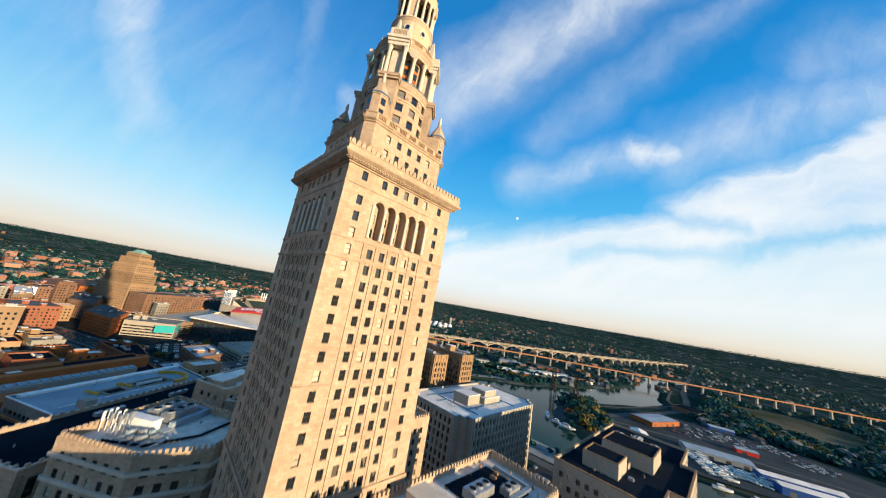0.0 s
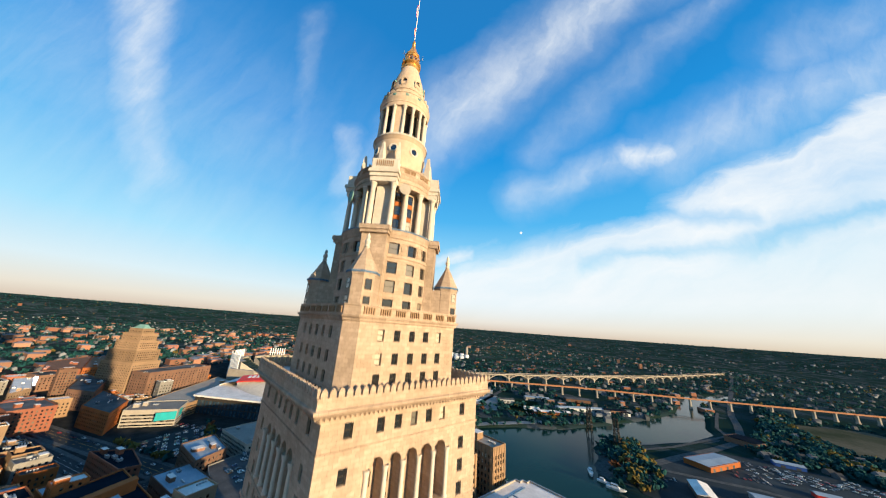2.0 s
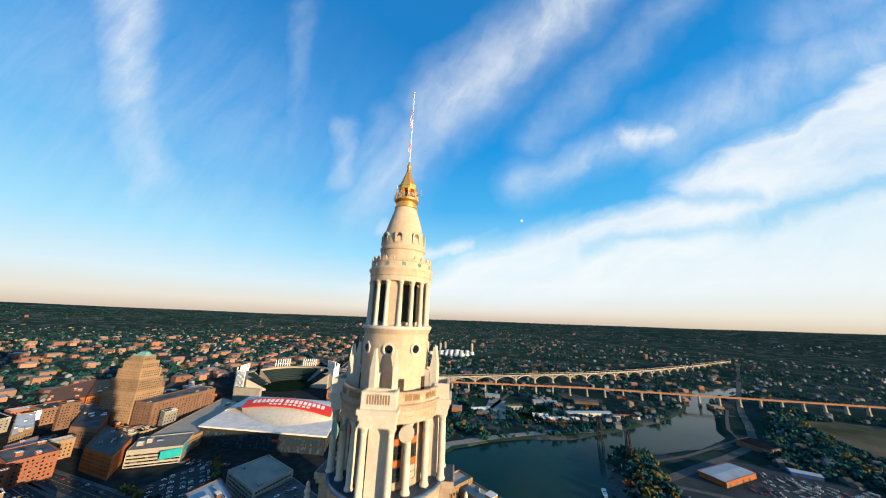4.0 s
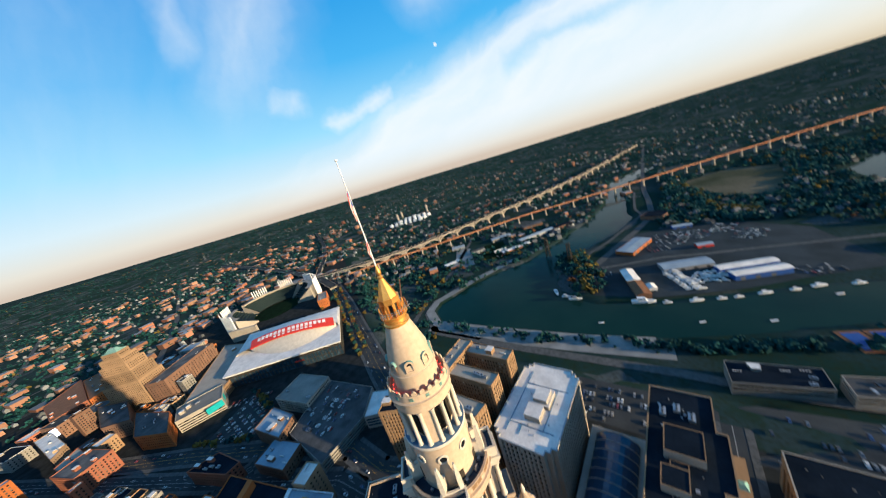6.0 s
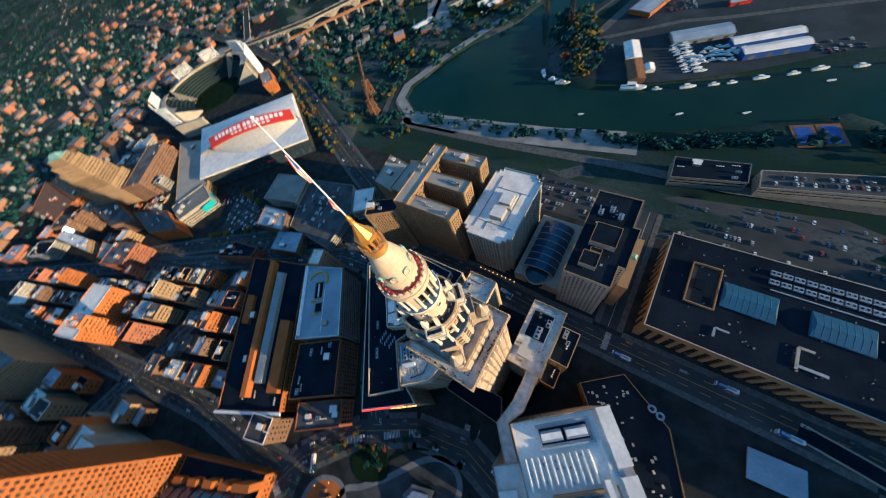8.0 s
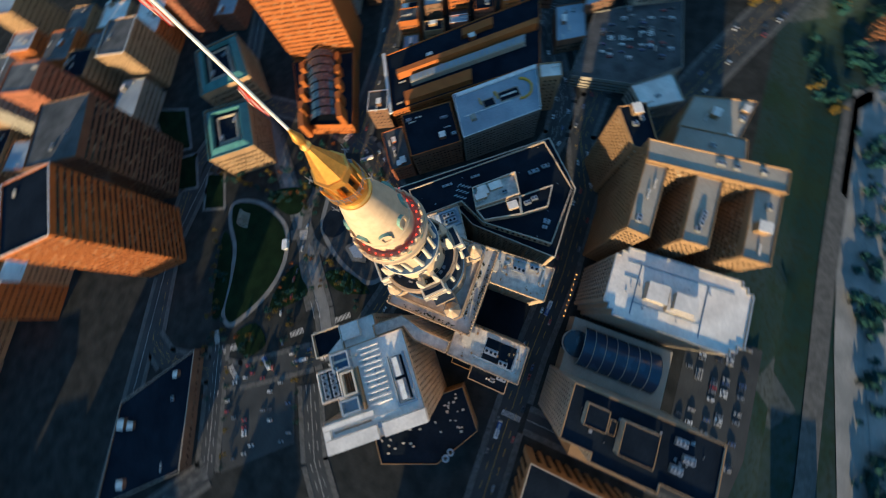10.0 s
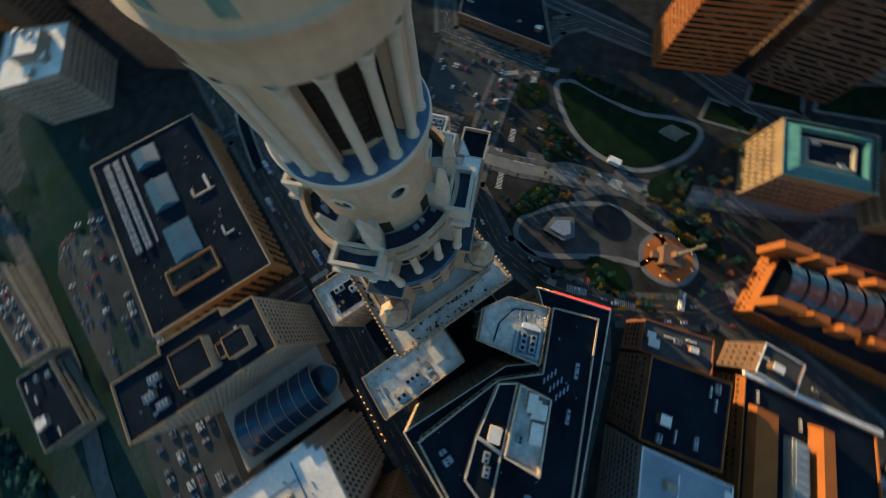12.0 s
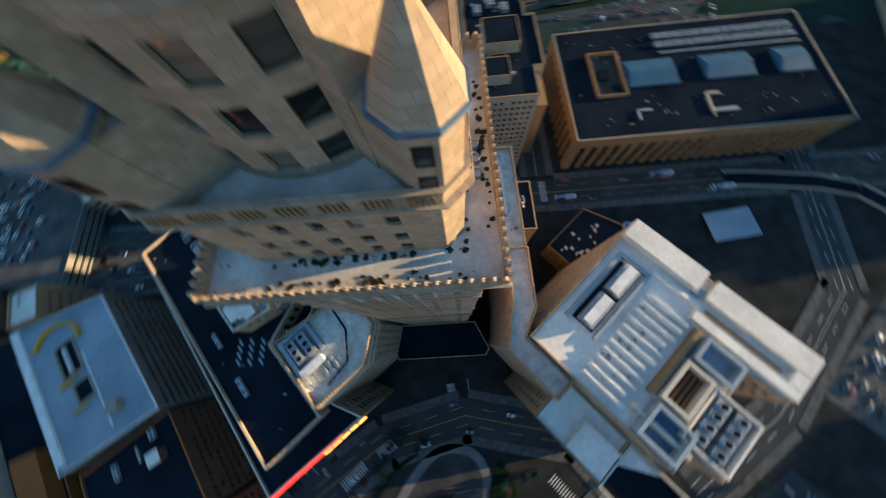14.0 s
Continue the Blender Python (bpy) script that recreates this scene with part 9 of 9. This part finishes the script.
def car_bm(mb, x, y, z, ang, mi, glass_i, tyre_i, L=4.5, W_=1.85):
    ca, sa = math.cos(radians(ang)), math.sin(radians(ang))
    P = lambda u, v, h: (x + u * ca - v * sa, y + u * sa + v * ca, z + h)
    w = W_ / 2
    sec = [(-0.5, 0.35, 0.85), (-0.47, 0.3, 0.95), (0.25, 0.3, 0.92), (0.48, 0.3, 0.78), (0.5, 0.35, 0.6)]
    vs = []
    for f, lo, hi in sec:
        vs += [P(f * L, -w, lo), P(f * L, w, lo), P(f * L, w * 0.95, hi), P(f * L, -w * 0.95, hi)]
    mb.add(vs, [[4 * i + k, 4 * i + 4 + k, 4 * i + 4 + (k + 1) % 4, 4 * i + (k + 1) % 4] for i in range(4) for k in range(4)] + [[0, 1, 2, 3], [19, 18, 17, 16]], mi)
    cab = [(-0.42, 0.93, 0.86), (-0.28, 1.42, 0.72), (0.08, 1.42, 0.72), (0.26, 0.92, 0.86)]
    vs = []
    for f, h, k in cab:
        vs += [P(f * L, -w * k, h), P(f * L, w * k, h)]
    mb.add(vs, [[0, 1, 3, 2], [4, 5, 7, 6], [0, 2, 4, 6], [7, 5, 3, 1]], glass_i)
    mb.add([P(f * L, s * w * k * 1.0, h + 0.01) for f, h, k in cab[1:3] for s in (-1, 1)], [[0, 1, 3, 2]], mi)
    for f in (-0.31, 0.31):
        for s in (-1, 1):
            mb.add([P(f * L + 0.33 * math.cos(t), s * (w + 0.02), 0.33 + 0.33 * math.sin(t)) for t in [math.pi * k / 4 for k in range(8)]], [list(range(8))], tyre_i)


spots = []
for poly, flat in LOTS:
    e = max(edges(poly), key=lambda q: q[2])
    ang = math.degrees(math.atan2(e[1][1], e[1][0]))
    u, v = Vector(e[1]), Vector((-e[1][1], e[1][0]))
    o = Vector(e[0])
    ins = inset(poly, 3)
    sparse = 0.14 if flat == 0.0 and poly[0][0] > 90 and min(p[1] for p in poly) > -180 and max(p[0] for p in poly) < 205 else 0.15 if flat is None else 0.42
    for j in range(40):
        dv = 4 + j * 8.2 + (j % 2) * -1.6
        for i in range(70):
            p = o + u * (3 + i * 2.75) + v * dv
            if bool(inside(ins, np.array([p.x]), np.array([p.y]))[0]) and rng.random() < sparse:
                spots.append((p.x, p.y, (ground_at(p.x, p.y) + 0.4) if flat is None else flat + 0.16, ang + 90 + rng.uniform(-2, 2) + rng.choice((0, 180))))
for pts, w in ((HURON, 17), (EUCLID, 18), (PROSPECT, 15), ([(-150, 92), (-275, 138), (-406, 200), (-560, 275), (-720, 345)], 24), ([(60, -66), (92, -104), (132, -160)], 16), ([(38, -66), (10, -60), (-30, -70), (-70, -96), (-104, -140)], 16), ([(120, -128), (60, -150), (-60, -182)], 12)):
    for a, b in zip(pts, pts[1:]):
        d = (Vector(b) - Vector(a))
        L = d.length
        d.normalize()
        s = Vector((-d.y, d.x))
        t = rng.uniform(0, 10)
        while t < L:
            k = rng.choice((-1, 1))
            off = k * (w / 2 - 1.4 if rng.random() < 0.6 else w / 4)
            p = Vector(a) + d * t + s * off
            spots.append((p.x, p.y, 0.2, math.degrees(math.atan2(d.y, d.x)) + (180 if k > 0 else 0)))
            t += rng.uniform(5.5, 26)
for x0, y0, nu, nv, a in ((52, 592, 9, 7, 70), (84, 612, 8, 8, 70), (118, 640, 8, 5, 70), (8, 560, 6, 4, 22), (150, 600, 9, 6, 70), (-66, 450, 6, 3, 24), (14, 628, 7, 3, 22), (170, 470, 7, 4, 24), (-300, 560, 4, 3, 50)):
    ca, sa = math.cos(radians(a)), math.sin(radians(a))
    for i in range(nu):
        for j in range(nv):
            if rng.random() < 0.62:
                x, y = x0 + i * 5.6 * ca - j * 6.4 * sa + rng.uniform(-1, 1), y0 + i * 5.6 * sa + j * 6.4 * ca + rng.uniform(-1, 1)
                spots.append((x, y, ground_at(x, y) + 0.4, a + 90 + rng.uniform(-8, 8)))
spots.sort(key=lambda s: math.hypot(s[0], s[1]))
CARS = []
for m in PAINTS:
    mb = MB()
    car_bm(mb, 0, 0, 0, 0, 0, 1, 2)
    CARS.append(mb.mesh("car", m, GLASS_D, FRAME))
NAMES = ("silver", "black", "dark grey", "red", "dark blue", "white", "beige")
for x, y, z, a in spots[:280]:
    k = rng.choice((0, 1, 1, 2, 2, 3, 4, 5, 5, 6))
    ob = new("car", CARS[k])
    ob.location, ob.rotation_euler = (x, y, z), (0, 0, radians(a))
    tagged(ob, "%s parked car on the asphalt" % NAMES[k], "car", "cars")
mb = MB()
for x, y, z, a in spots[280:]:
    car_bm(mb, x, y, z, a, rng.choice((0, 1, 1, 2, 2, 3, 4, 5, 5, 6)), 7, 8)
thing("far_cars", mb, (*PAINTS, GLASS_D, FRAME), "many small parked cars far off", "cars", kind="stuff")


def bus(x, y, a, z=0.2):
    b = root("bus", x, y, z, "long white and blue city bus on the street", "bus", "city buses")
    mb = MB()
    mb.obox((x, y), a, 12, 2.6, z + 0.4, z + 3.1)
    part("body", mb, WHITEP, b)
    mb = MB()
    mb.obox((x, y), a, 12.04, 2.64, z + 1.6, z + 2.5)
    part("window_band", mb, GLASS_D, b)
    mb = MB()
    mb.obox((x - 3 * math.cos(radians(a)), y - 3 * math.sin(radians(a))), a, 5, 2.66, z + 0.5, z + 3.14)
    part("blue_stripe", mb, BLUEP, b)
    mb = MB()
    mb.obox((x, y), a, 9, 1.4, z + 3.1, z + 3.45)
    part("roof_unit", mb, STEEL, b)
for x, y, a in ((80, 55, 0), (140, 66, 0), (172, 54, 0), (-16, 63, 175), (98, -112, 125), (-92, -136, 125), (112, -140, 60)):
    bus(x, y, a)

# ================= trees =================
def crown_mesh(r, h, n, m, seed):
    """Many small leaf clumps round a few limbs, with gaps and an uneven outline."""
    rg = random.Random(seed)
    mb = MB()
    lobes = [(rg.uniform(-0.5, 0.5) * r, rg.uniform(-0.5, 0.5) * r, h * rg.uniform(0.35, 0.9), r * rg.uniform(0.4, 0.65)) for _ in range(7)]
    for _ in range(n):
        lx, ly, lz, lr = rg.choice(lobes)
        d = Vector((rg.gauss(0, 1), rg.gauss(0, 1), rg.gauss(0, 0.8))).normalized() * lr * rg.uniform(0.7, 1.08)
        c = Vector((lx, ly, lz)) + d
        s = rg.uniform(0.35, 0.85) * r * 0.26
        ax = [Vector((rg.gauss(0, 1), rg.gauss(0, 1), rg.gauss(0, 1))).normalized() * s * rg.uniform(0.6, 1.3) for _ in range(3)]
        vs = [tuple(c + q) for q in (ax[0], -ax[0], ax[1], -ax[1], ax[2] * 0.6, -ax[2] * 0.6)]
        mb.add(vs, [[0, 2, 4], [2, 1, 4], [1, 3, 4], [3, 0, 4], [2, 0, 5], [1, 2, 5], [3, 1, 5], [0, 3, 5]])
    return mb.mesh("crown", m)


def trunk_mesh(h):
    mb = MB()
    mb.lathe([(0.32, -1.0), (0.22, h * 0.25), (0.16, h * 0.5), (0.05, h * 0.8)], 7)
    for k in range(5):
        a = 2 * math.pi * k / 5
        mb.beam((0, 0, h * (0.28 + 0.06 * k)), (math.cos(a) * h * 0.26, math.sin(a) * h * 0.26, h * (0.55 + 0.05 * k)), 0.13, 0.13)
    return mb.mesh("trunk", BARK)


TRUNK = trunk_mesh(8.0)
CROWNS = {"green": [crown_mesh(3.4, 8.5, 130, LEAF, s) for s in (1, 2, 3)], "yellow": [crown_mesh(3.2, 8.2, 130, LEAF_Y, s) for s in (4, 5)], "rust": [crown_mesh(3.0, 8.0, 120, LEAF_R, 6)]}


OUTER = {"green": [], "yellow": [], "rust": []}


def tree(x, y, s, tone, z=None):
    if math.hypot(x, y) > 300:
        OUTER[tone].append((x, y, 5.0 * s))
        return
    z = ground_at(x, y) if z is None else z
    t = root("tree", x, y, z, "small %s-leaved city tree" % tone if s < 1.1 else "broad %s-leaved tree by the river" % tone, "tree", "trees")
    t.scale = (1, 1, 1)
    a = rng.uniform(0, 6.28)
    for nm, me in (("trunk", TRUNK), ("crown", rng.choice(CROWNS[tone]))):
        ob = new(nm, me)
        ob.parent = t
        ob.matrix_basis = Matrix.Rotation(a, 4, "Z") @ Matrix.Diagonal((s, s, s, 1))


def tone_of(p=0.3, q=0.12):
    r = rng.random()
    return "yellow" if r < p else "rust" if r < p + q else "green"


ground0 = 0.1
for line, step, s in (([(108, -188), (78, -222), (40, -240), (20, -262)], 8, 0.75), ([(60, -160), (20, -158)], 7, 0.7), ([(-20, -172), (-80, -192)], 6, 0.75), ([(-24, -160), (-90, -180)], 6, 0.8), ([(24, -120), (60, -142), (96, -128)], 8, 0.75), ([(24, -80), (30, -110), (40, -130)], 7, 0.7),
                      ([(-40, -86), (-70, -112), (-92, -142), (-100, -170)], 8, 0.75), ([(-30, -200), (-28, -256), (-30, -300)], 7, 0.75), ([(104, -178), (118, -150), (104, -130)], 8, 0.8), ([(130, -170), (206, -128)], 11, 0.8), ([(92, -118), (150, -86)], 11, 0.75),
                      ([(-416, -40), (-352, -2), (-348, 32)], 9, 0.9), ([(-452, 36), (-360, 32)], 8, 0.9), ([(-340, 150), (-700, 325)], 11, 0.9), ([(-350, 168), (-690, 340)], 12, 0.8)):
    for a, b in zip(line, line[1:]):
        n = max(1, int(math.dist(a, b) / step))
        for k in range(n):
            f = (k + rng.uniform(-0.2, 0.2)) / n
            tree(a[0] + (b[0] - a[0]) * f + rng.uniform(-1.5, 1.5), a[1] + (b[1] - a[1]) * f + rng.uniform(-1.5, 1.5), s * rng.uniform(0.75, 1.15), tone_of(0.35, 0.15), ground0)
for cx_, cy_, n_, r_ in ((35, -80, 4, 7), (24, -108, 6, 6), (12, -126, 5, 5), (50, -142, 5, 8), (-48, -103, 4, 6), (-70, -110, 5, 6), (-80, -120, 4, 6), (-31, -176, 6, 7), (-45, -186, 7, 8), (-62, -194, 6, 8), (-48, -222, 8, 10), (-80, -199, 5, 7), (-92, -182, 4, 6), (-30, -262, 6, 8), (-27, -200, 5, 6), (-24, -66, 4, 5), (-32, -80, 4, 5), (22, -100, 5, 6), (58, -150, 6, 8), (120, -196, 6, 9), (72, -156, 5, 7), (16, -146, 4, 6), (28, -96, 5, 6), (-30, -196, 5, 6), (-24, -208, 4, 5), (62, -222, 6, 8), (92, -210, 4, 5), (-44, -108, 5, 6), (-70, -182, 6, 7), (102, -166, 5, 6), (160, -180, 6, 12), (-16, -70, 3, 4)):
    for _ in range(n_):
        tree(cx_ + rng.gauss(0, r_ * 0.6), cy_ + rng.gauss(0, r_ * 0.6), rng.uniform(0.55, 0.85), tone_of(0.22, 0.1), ground0)
for k in range(70):
    f = rng.random()
    x, y = -90 + 52 * f - 36 * rng.random(), 560 - 150 * f
    tree(x - 10 + rng.uniform(-8, 8), y + rng.uniform(-14, 14), rng.uniform(1.0, 1.6), tone_of(0.3, 0.05))

# woods and garden trees far off: clumps joined into one
OCT = np.array([(1, 0, 0), (-1, 0, 0), (0, 1, 0), (0, -1, 0), (0, 0, 1), (0, 0, -1)], float)
OCF = np.array([[0, 2, 4], [2, 1, 4], [1, 3, 4], [3, 0, 4], [2, 0, 5], [1, 2, 5], [3, 1, 5], [0, 3, 5]])


def woods(name, xs, ys, size, m, label, clumps):
    rs = np.random.RandomState(len(xs))
    n = len(xs)
    xs, ys, size = np.repeat(xs, clumps), np.repeat(ys, clumps), np.repeat(size, clumps)
    z = elev(xs, ys)
    k = len(xs)
    c = np.stack([xs + rs.normal(0, 0.42, k) * size, ys + rs.normal(0, 0.42, k) * size, z + size * rs.uniform(0.45, 1.25, k)], -1)
    q = rs.normal(0, 1, (k, 3, 3))
    q /= np.linalg.norm(q, axis=2)[..., None]
    ext = rs.uniform(0.35, 0.65, (k, 3, 1)) * size[:, None, None]
    ax = q * ext
    v = np.einsum("oa,kad->kod", OCT, ax) + c[:, None, :]
    f = (OCF[None] + 6 * np.arange(k)[:, None, None]).reshape(-1, 3)
    me = bpy.data.meshes.new(name)
    me.from_pydata(v.reshape(-1, 3).tolist(), [], f.tolist())
    me.materials.append(m)
    tagged(new(name, me), label, "trees", kind="stuff")


rs = np.random.RandomState(3)
def scatter(n, r0, r1, a0=40, a1=230, power=1.6):
    a = np.radians(rs.uniform(a0, a1, n))
    r = r0 + (r1 - r0) * rs.uniform(0, 1, n) ** power
    return r * np.cos(a), r * np.sin(a)


def keep_wood(x, y, far=900):
    ok = ~inside(RIVER, x, y) & ~inside(OLDBEND, x, y)
    r = np.hypot(x, y)
    city = (y < 200 + 0.0 * x) & (x > -830) & (y > -900)
    flats = (x > -100) & (x < 240) & (y > 390) & (y < 690) | (x > -480) & (x < -260) & (y > 500) & (y < 690) & (x + y < 330)
    flats |= inside(mead, x, y) | (np.abs(x + 20) < 38) & (y > 560) & (y < 1300)
    park_ = (x > -960) & (x < -300) & (y > -50) & (y < 360)
    patch = np.sin(x / 170 + 0.6) * np.sin(y / 140 + 1.1) + 0.5 * np.sin(x / 61) * np.sin(y / 73)
    return ok & ~city & ~flats & ~park_ & (patch > -0.75)


for count, lo_r, hi_r, pw, mean, clumps in ((7600, 350, 1500, 0.75, 5.0, 8), (15000, 1500, 2700, 0.85, 5.2, 3), (25000, 2700, 4950, 0.9, 6.4, 2)):
    x, y = scatter(count, lo_r, hi_r, 40, 230, pw)
    m_ = keep_wood(x, y)
    x, y = x[m_], y[m_]
    tone = rs.uniform(0, 1, len(x))
    size = np.clip(rs.normal(mean, 1.4, len(x)), 2.6, 9)
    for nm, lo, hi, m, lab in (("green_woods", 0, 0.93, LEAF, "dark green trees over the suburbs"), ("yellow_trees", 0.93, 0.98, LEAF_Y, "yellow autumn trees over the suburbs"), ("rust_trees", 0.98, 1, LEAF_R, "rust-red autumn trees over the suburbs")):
        s_ = (tone >= lo) & (tone < hi)
        woods(nm, x[s_], y[s_], size[s_], m, lab, clumps)
# wooded hillside on the far bank with yellow edges
bx, by = rs.uniform(20, 800, 3000), rs.uniform(690, 1300, 3000)
m_ = keep_wood(bx, by) & (np.sin(bx / 90) * np.sin(by / 120 + 0.4) > -0.55)
t_ = rs.uniform(0, 1, len(bx))
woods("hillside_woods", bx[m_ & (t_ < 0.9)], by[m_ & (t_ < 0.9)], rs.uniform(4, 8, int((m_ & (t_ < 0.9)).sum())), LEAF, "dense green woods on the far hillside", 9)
woods("hillside_woods", bx[m_ & (t_ >= 0.9)], by[m_ & (t_ >= 0.9)], rs.uniform(4, 7, int((m_ & (t_ >= 0.9)).sum())), LEAF_Y, "yellow trees on the far hillside", 9)
# the yellow row of trees along the meadow, the bushy spit and the far bank
for pts, n, sp, m, lab, lo_s, hi_s in (([(45, 1120), (85, 959), (106, 839), (126, 783), (147, 763), (180, 730)], 90, 6, LEAF_Y, "yellow autumn trees in a row beside the meadow", 4, 7), ([(30, 1060), (60, 930), (84, 800), (110, 740), (170, 700)], 110, 9, LEAF, "dark green trees in a belt beside the yard", 4, 7.5),
                                   ([(-170, 720), (-198, 650), (-214, 590), (-260, 510)], 60, 4, LEAF, "green bushes along the far river bank", 2, 4), ([(-146, 560), (-136, 500), (-112, 470)], 34, 7, LEAF, "green trees on the river spit", 3, 5), ([(-126, 548), (-118, 520)], 5, 3, LEAF_Y, "yellow trees on the river spit", 4, 6)):
    f = rs.uniform(0, len(pts) - 1, n)
    q = np.array(pts, float)
    ax_, ay_ = np.interp(f, range(len(pts)), q[:, 0]) + rs.normal(0, sp, n), np.interp(f, range(len(pts)), q[:, 1]) + rs.normal(0, sp, n)
    dry = ~inside(RIVER, ax_, ay_)
    woods("tree_row", ax_[dry], ay_[dry], rs.uniform(lo_s, hi_s, int(dry.sum())), m, lab, 12)
# bushes and trees along the near bank
f = rs.uniform(0, 1, 420)
line = np.array([(-330, 250), (-290, 276), (-120, 282), (-20, 290), (60, 300), (140, 330), (230, 350), (420, 350), (620, 380)])
cum = np.linspace(0, 1, len(line))
bx, by = np.interp(f, cum, line[:, 0]) + rs.normal(0, 5, 420), np.interp(f, cum, line[:, 1]) - 4 + rs.normal(0, 5, 420)
k_ = ~inside(RIVER, bx, by) & ~((bx > 148) & (bx < 202) & (by < 366)) & ((bx > 45) | (rs.uniform(0, 1, 420) < 0.45))
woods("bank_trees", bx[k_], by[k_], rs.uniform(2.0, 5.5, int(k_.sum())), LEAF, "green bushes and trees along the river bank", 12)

# trees on the slope between the boulevard and the river
bx, by = rs.uniform(-660, -250, 700), rs.uniform(200, 620, 700)
bl = [(-150, 92), (-275, 138), (-406, 200), (-560, 275), (-720, 345)]
k_ = ~inside(RIVER, bx, by) & (edge_dist(RIVER, bx, by) > 26) & np.array([near_line(bl, p, q) > 20 for p, q in zip(bx, by)]) & (by > 130 - 0.5 * (bx + 275) - 60) & (np.sin(bx / 40) * np.sin(by / 33) > -0.35)
for nm, m, lo, hi in (("slope_trees", LEAF, 0, 0.8), ("slope_trees", LEAF_Y, 0.8, 1)):
    t_ = k_ & (np.linspace(0, 1, 700) >= lo) & (np.linspace(0, 1, 700) < hi)
    woods(nm, bx[t_], by[t_], rs.uniform(3, 6.5, int(t_.sum())), m, "green trees on the slope above the river" if lo == 0 else "yellow trees on the slope above the river", 12)

for tone, m in (("green", LEAF), ("yellow", LEAF_Y), ("rust", LEAF_R)):
    o_ = np.array(OUTER[tone])
    if len(o_):
        woods("outer_trees", o_[:, 0], o_[:, 1], o_[:, 2], m, "%s trees by the river and the car parks" % tone, 14)

# suburban houses far off, joined
def far_houses(name, n, wallm, roofm, label, lo, hi, sx, hh, seed, a0=40, a1=230):
    rs2 = np.random.RandomState(seed)
    a = np.radians(rs2.uniform(a0, a1, n))
    r = lo + (hi - lo) * rs2.uniform(0, 1, n) ** 1.35
    xs, ys = r * np.cos(a), r * np.sin(a)
    xs, ys = np.round(xs / 26) * 26 + rs2.normal(0, 9, n), np.round(ys / 42) * 42 + rs2.normal(0, 12, n)
    ok = keep_wood(xs, ys) | ((xs < -830) & (ys < 200) & (ys > -900))
    xs, ys = xs[ok], ys[ok]
    mb = MB()
    for x_, y_ in zip(xs.tolist(), ys.tolist()):
        g = ground_at(x_, y_)
        lx, ly, h = rs2.uniform(0.6, 1.4) * sx, rs2.uniform(0.6, 1.3) * sx, rs2.uniform(0.6, 1.5) * hh
        an = 21 if x_ < -600 else 40
        if hh > 6:
            mb.prism(orect((x_, y_), an, lx, ly), g - 4, g + h, 0, bottom=False)
            mb.m[-1] = 1
        else:
            p = orect((x_, y_), an, lx, ly)
            q = [tuple(np.array(p[0]) * 0.5 + np.array(p[3]) * 0.5), tuple(np.array(p[1]) * 0.5 + np.array(p[2]) * 0.5)]
            mb.add([(*v, g - 3) for v in p] + [(*v, g + h) for v in p] + [(*v, g + h + ly * 0.32) for v in q], [[0, 1, 5, 4], [1, 2, 6, 5], [2, 3, 7, 6], [3, 0, 4, 7], [5, 6, 9], [7, 4, 8]], 0)
            n0 = len(mb.v) - 10
            mb.f += [[n0 + 4, n0 + 5, n0 + 9, n0 + 8], [n0 + 6, n0 + 7, n0 + 8, n0 + 9]]
            mb.m += [1, 1]
    thing(name, mb, (wallm, roofm), label, "houses", kind="stuff")
ISL_W = surf("house_walls", (0.22, 0.23, 0.24), (0.10, 0.11, 0.12), 0.02, 0.3, 0.9, 0.0, island=0.5)
ISL_B = surf("brick_walls", (0.25, 0.085, 0.045), (0.24, 0.15, 0.10), 0.004, 0.3, 0.9, 0.0, island=0.5)
ISL_R = surf("house_roofs", (0.055, 0.062, 0.07), (0.11, 0.11, 0.115), 0.006, 0.3, 0.9, 0.0, island=0.6)
ISL_P = surf("works_roofs", (0.34, 0.34, 0.34), (0.10, 0.11, 0.12), 0.003, 0.3, 0.85, 0.0, island=0.6)
far_houses("suburb_houses", 3600, ISL_W, ISL_R, "many small pitched-roof houses of the suburbs", 700, 3900, 9, 5, 1)
far_houses("works_buildings", 520, ISL_B, ISL_P, "many low brick and works buildings beyond the centre", 650, 3600, 17, 7, 2, 90, 230)
far_houses("works_buildings", 300, ISL_B, ISL_P, "brick works and blocks east of the centre", 950, 2600, 27, 10, 5, 150, 225)
far_houses("far_towers", 26, ISL_B, ISL_P, "a few taller far blocks towards the horizon", 1700, 4000, 22, 18, 3, 100, 205)
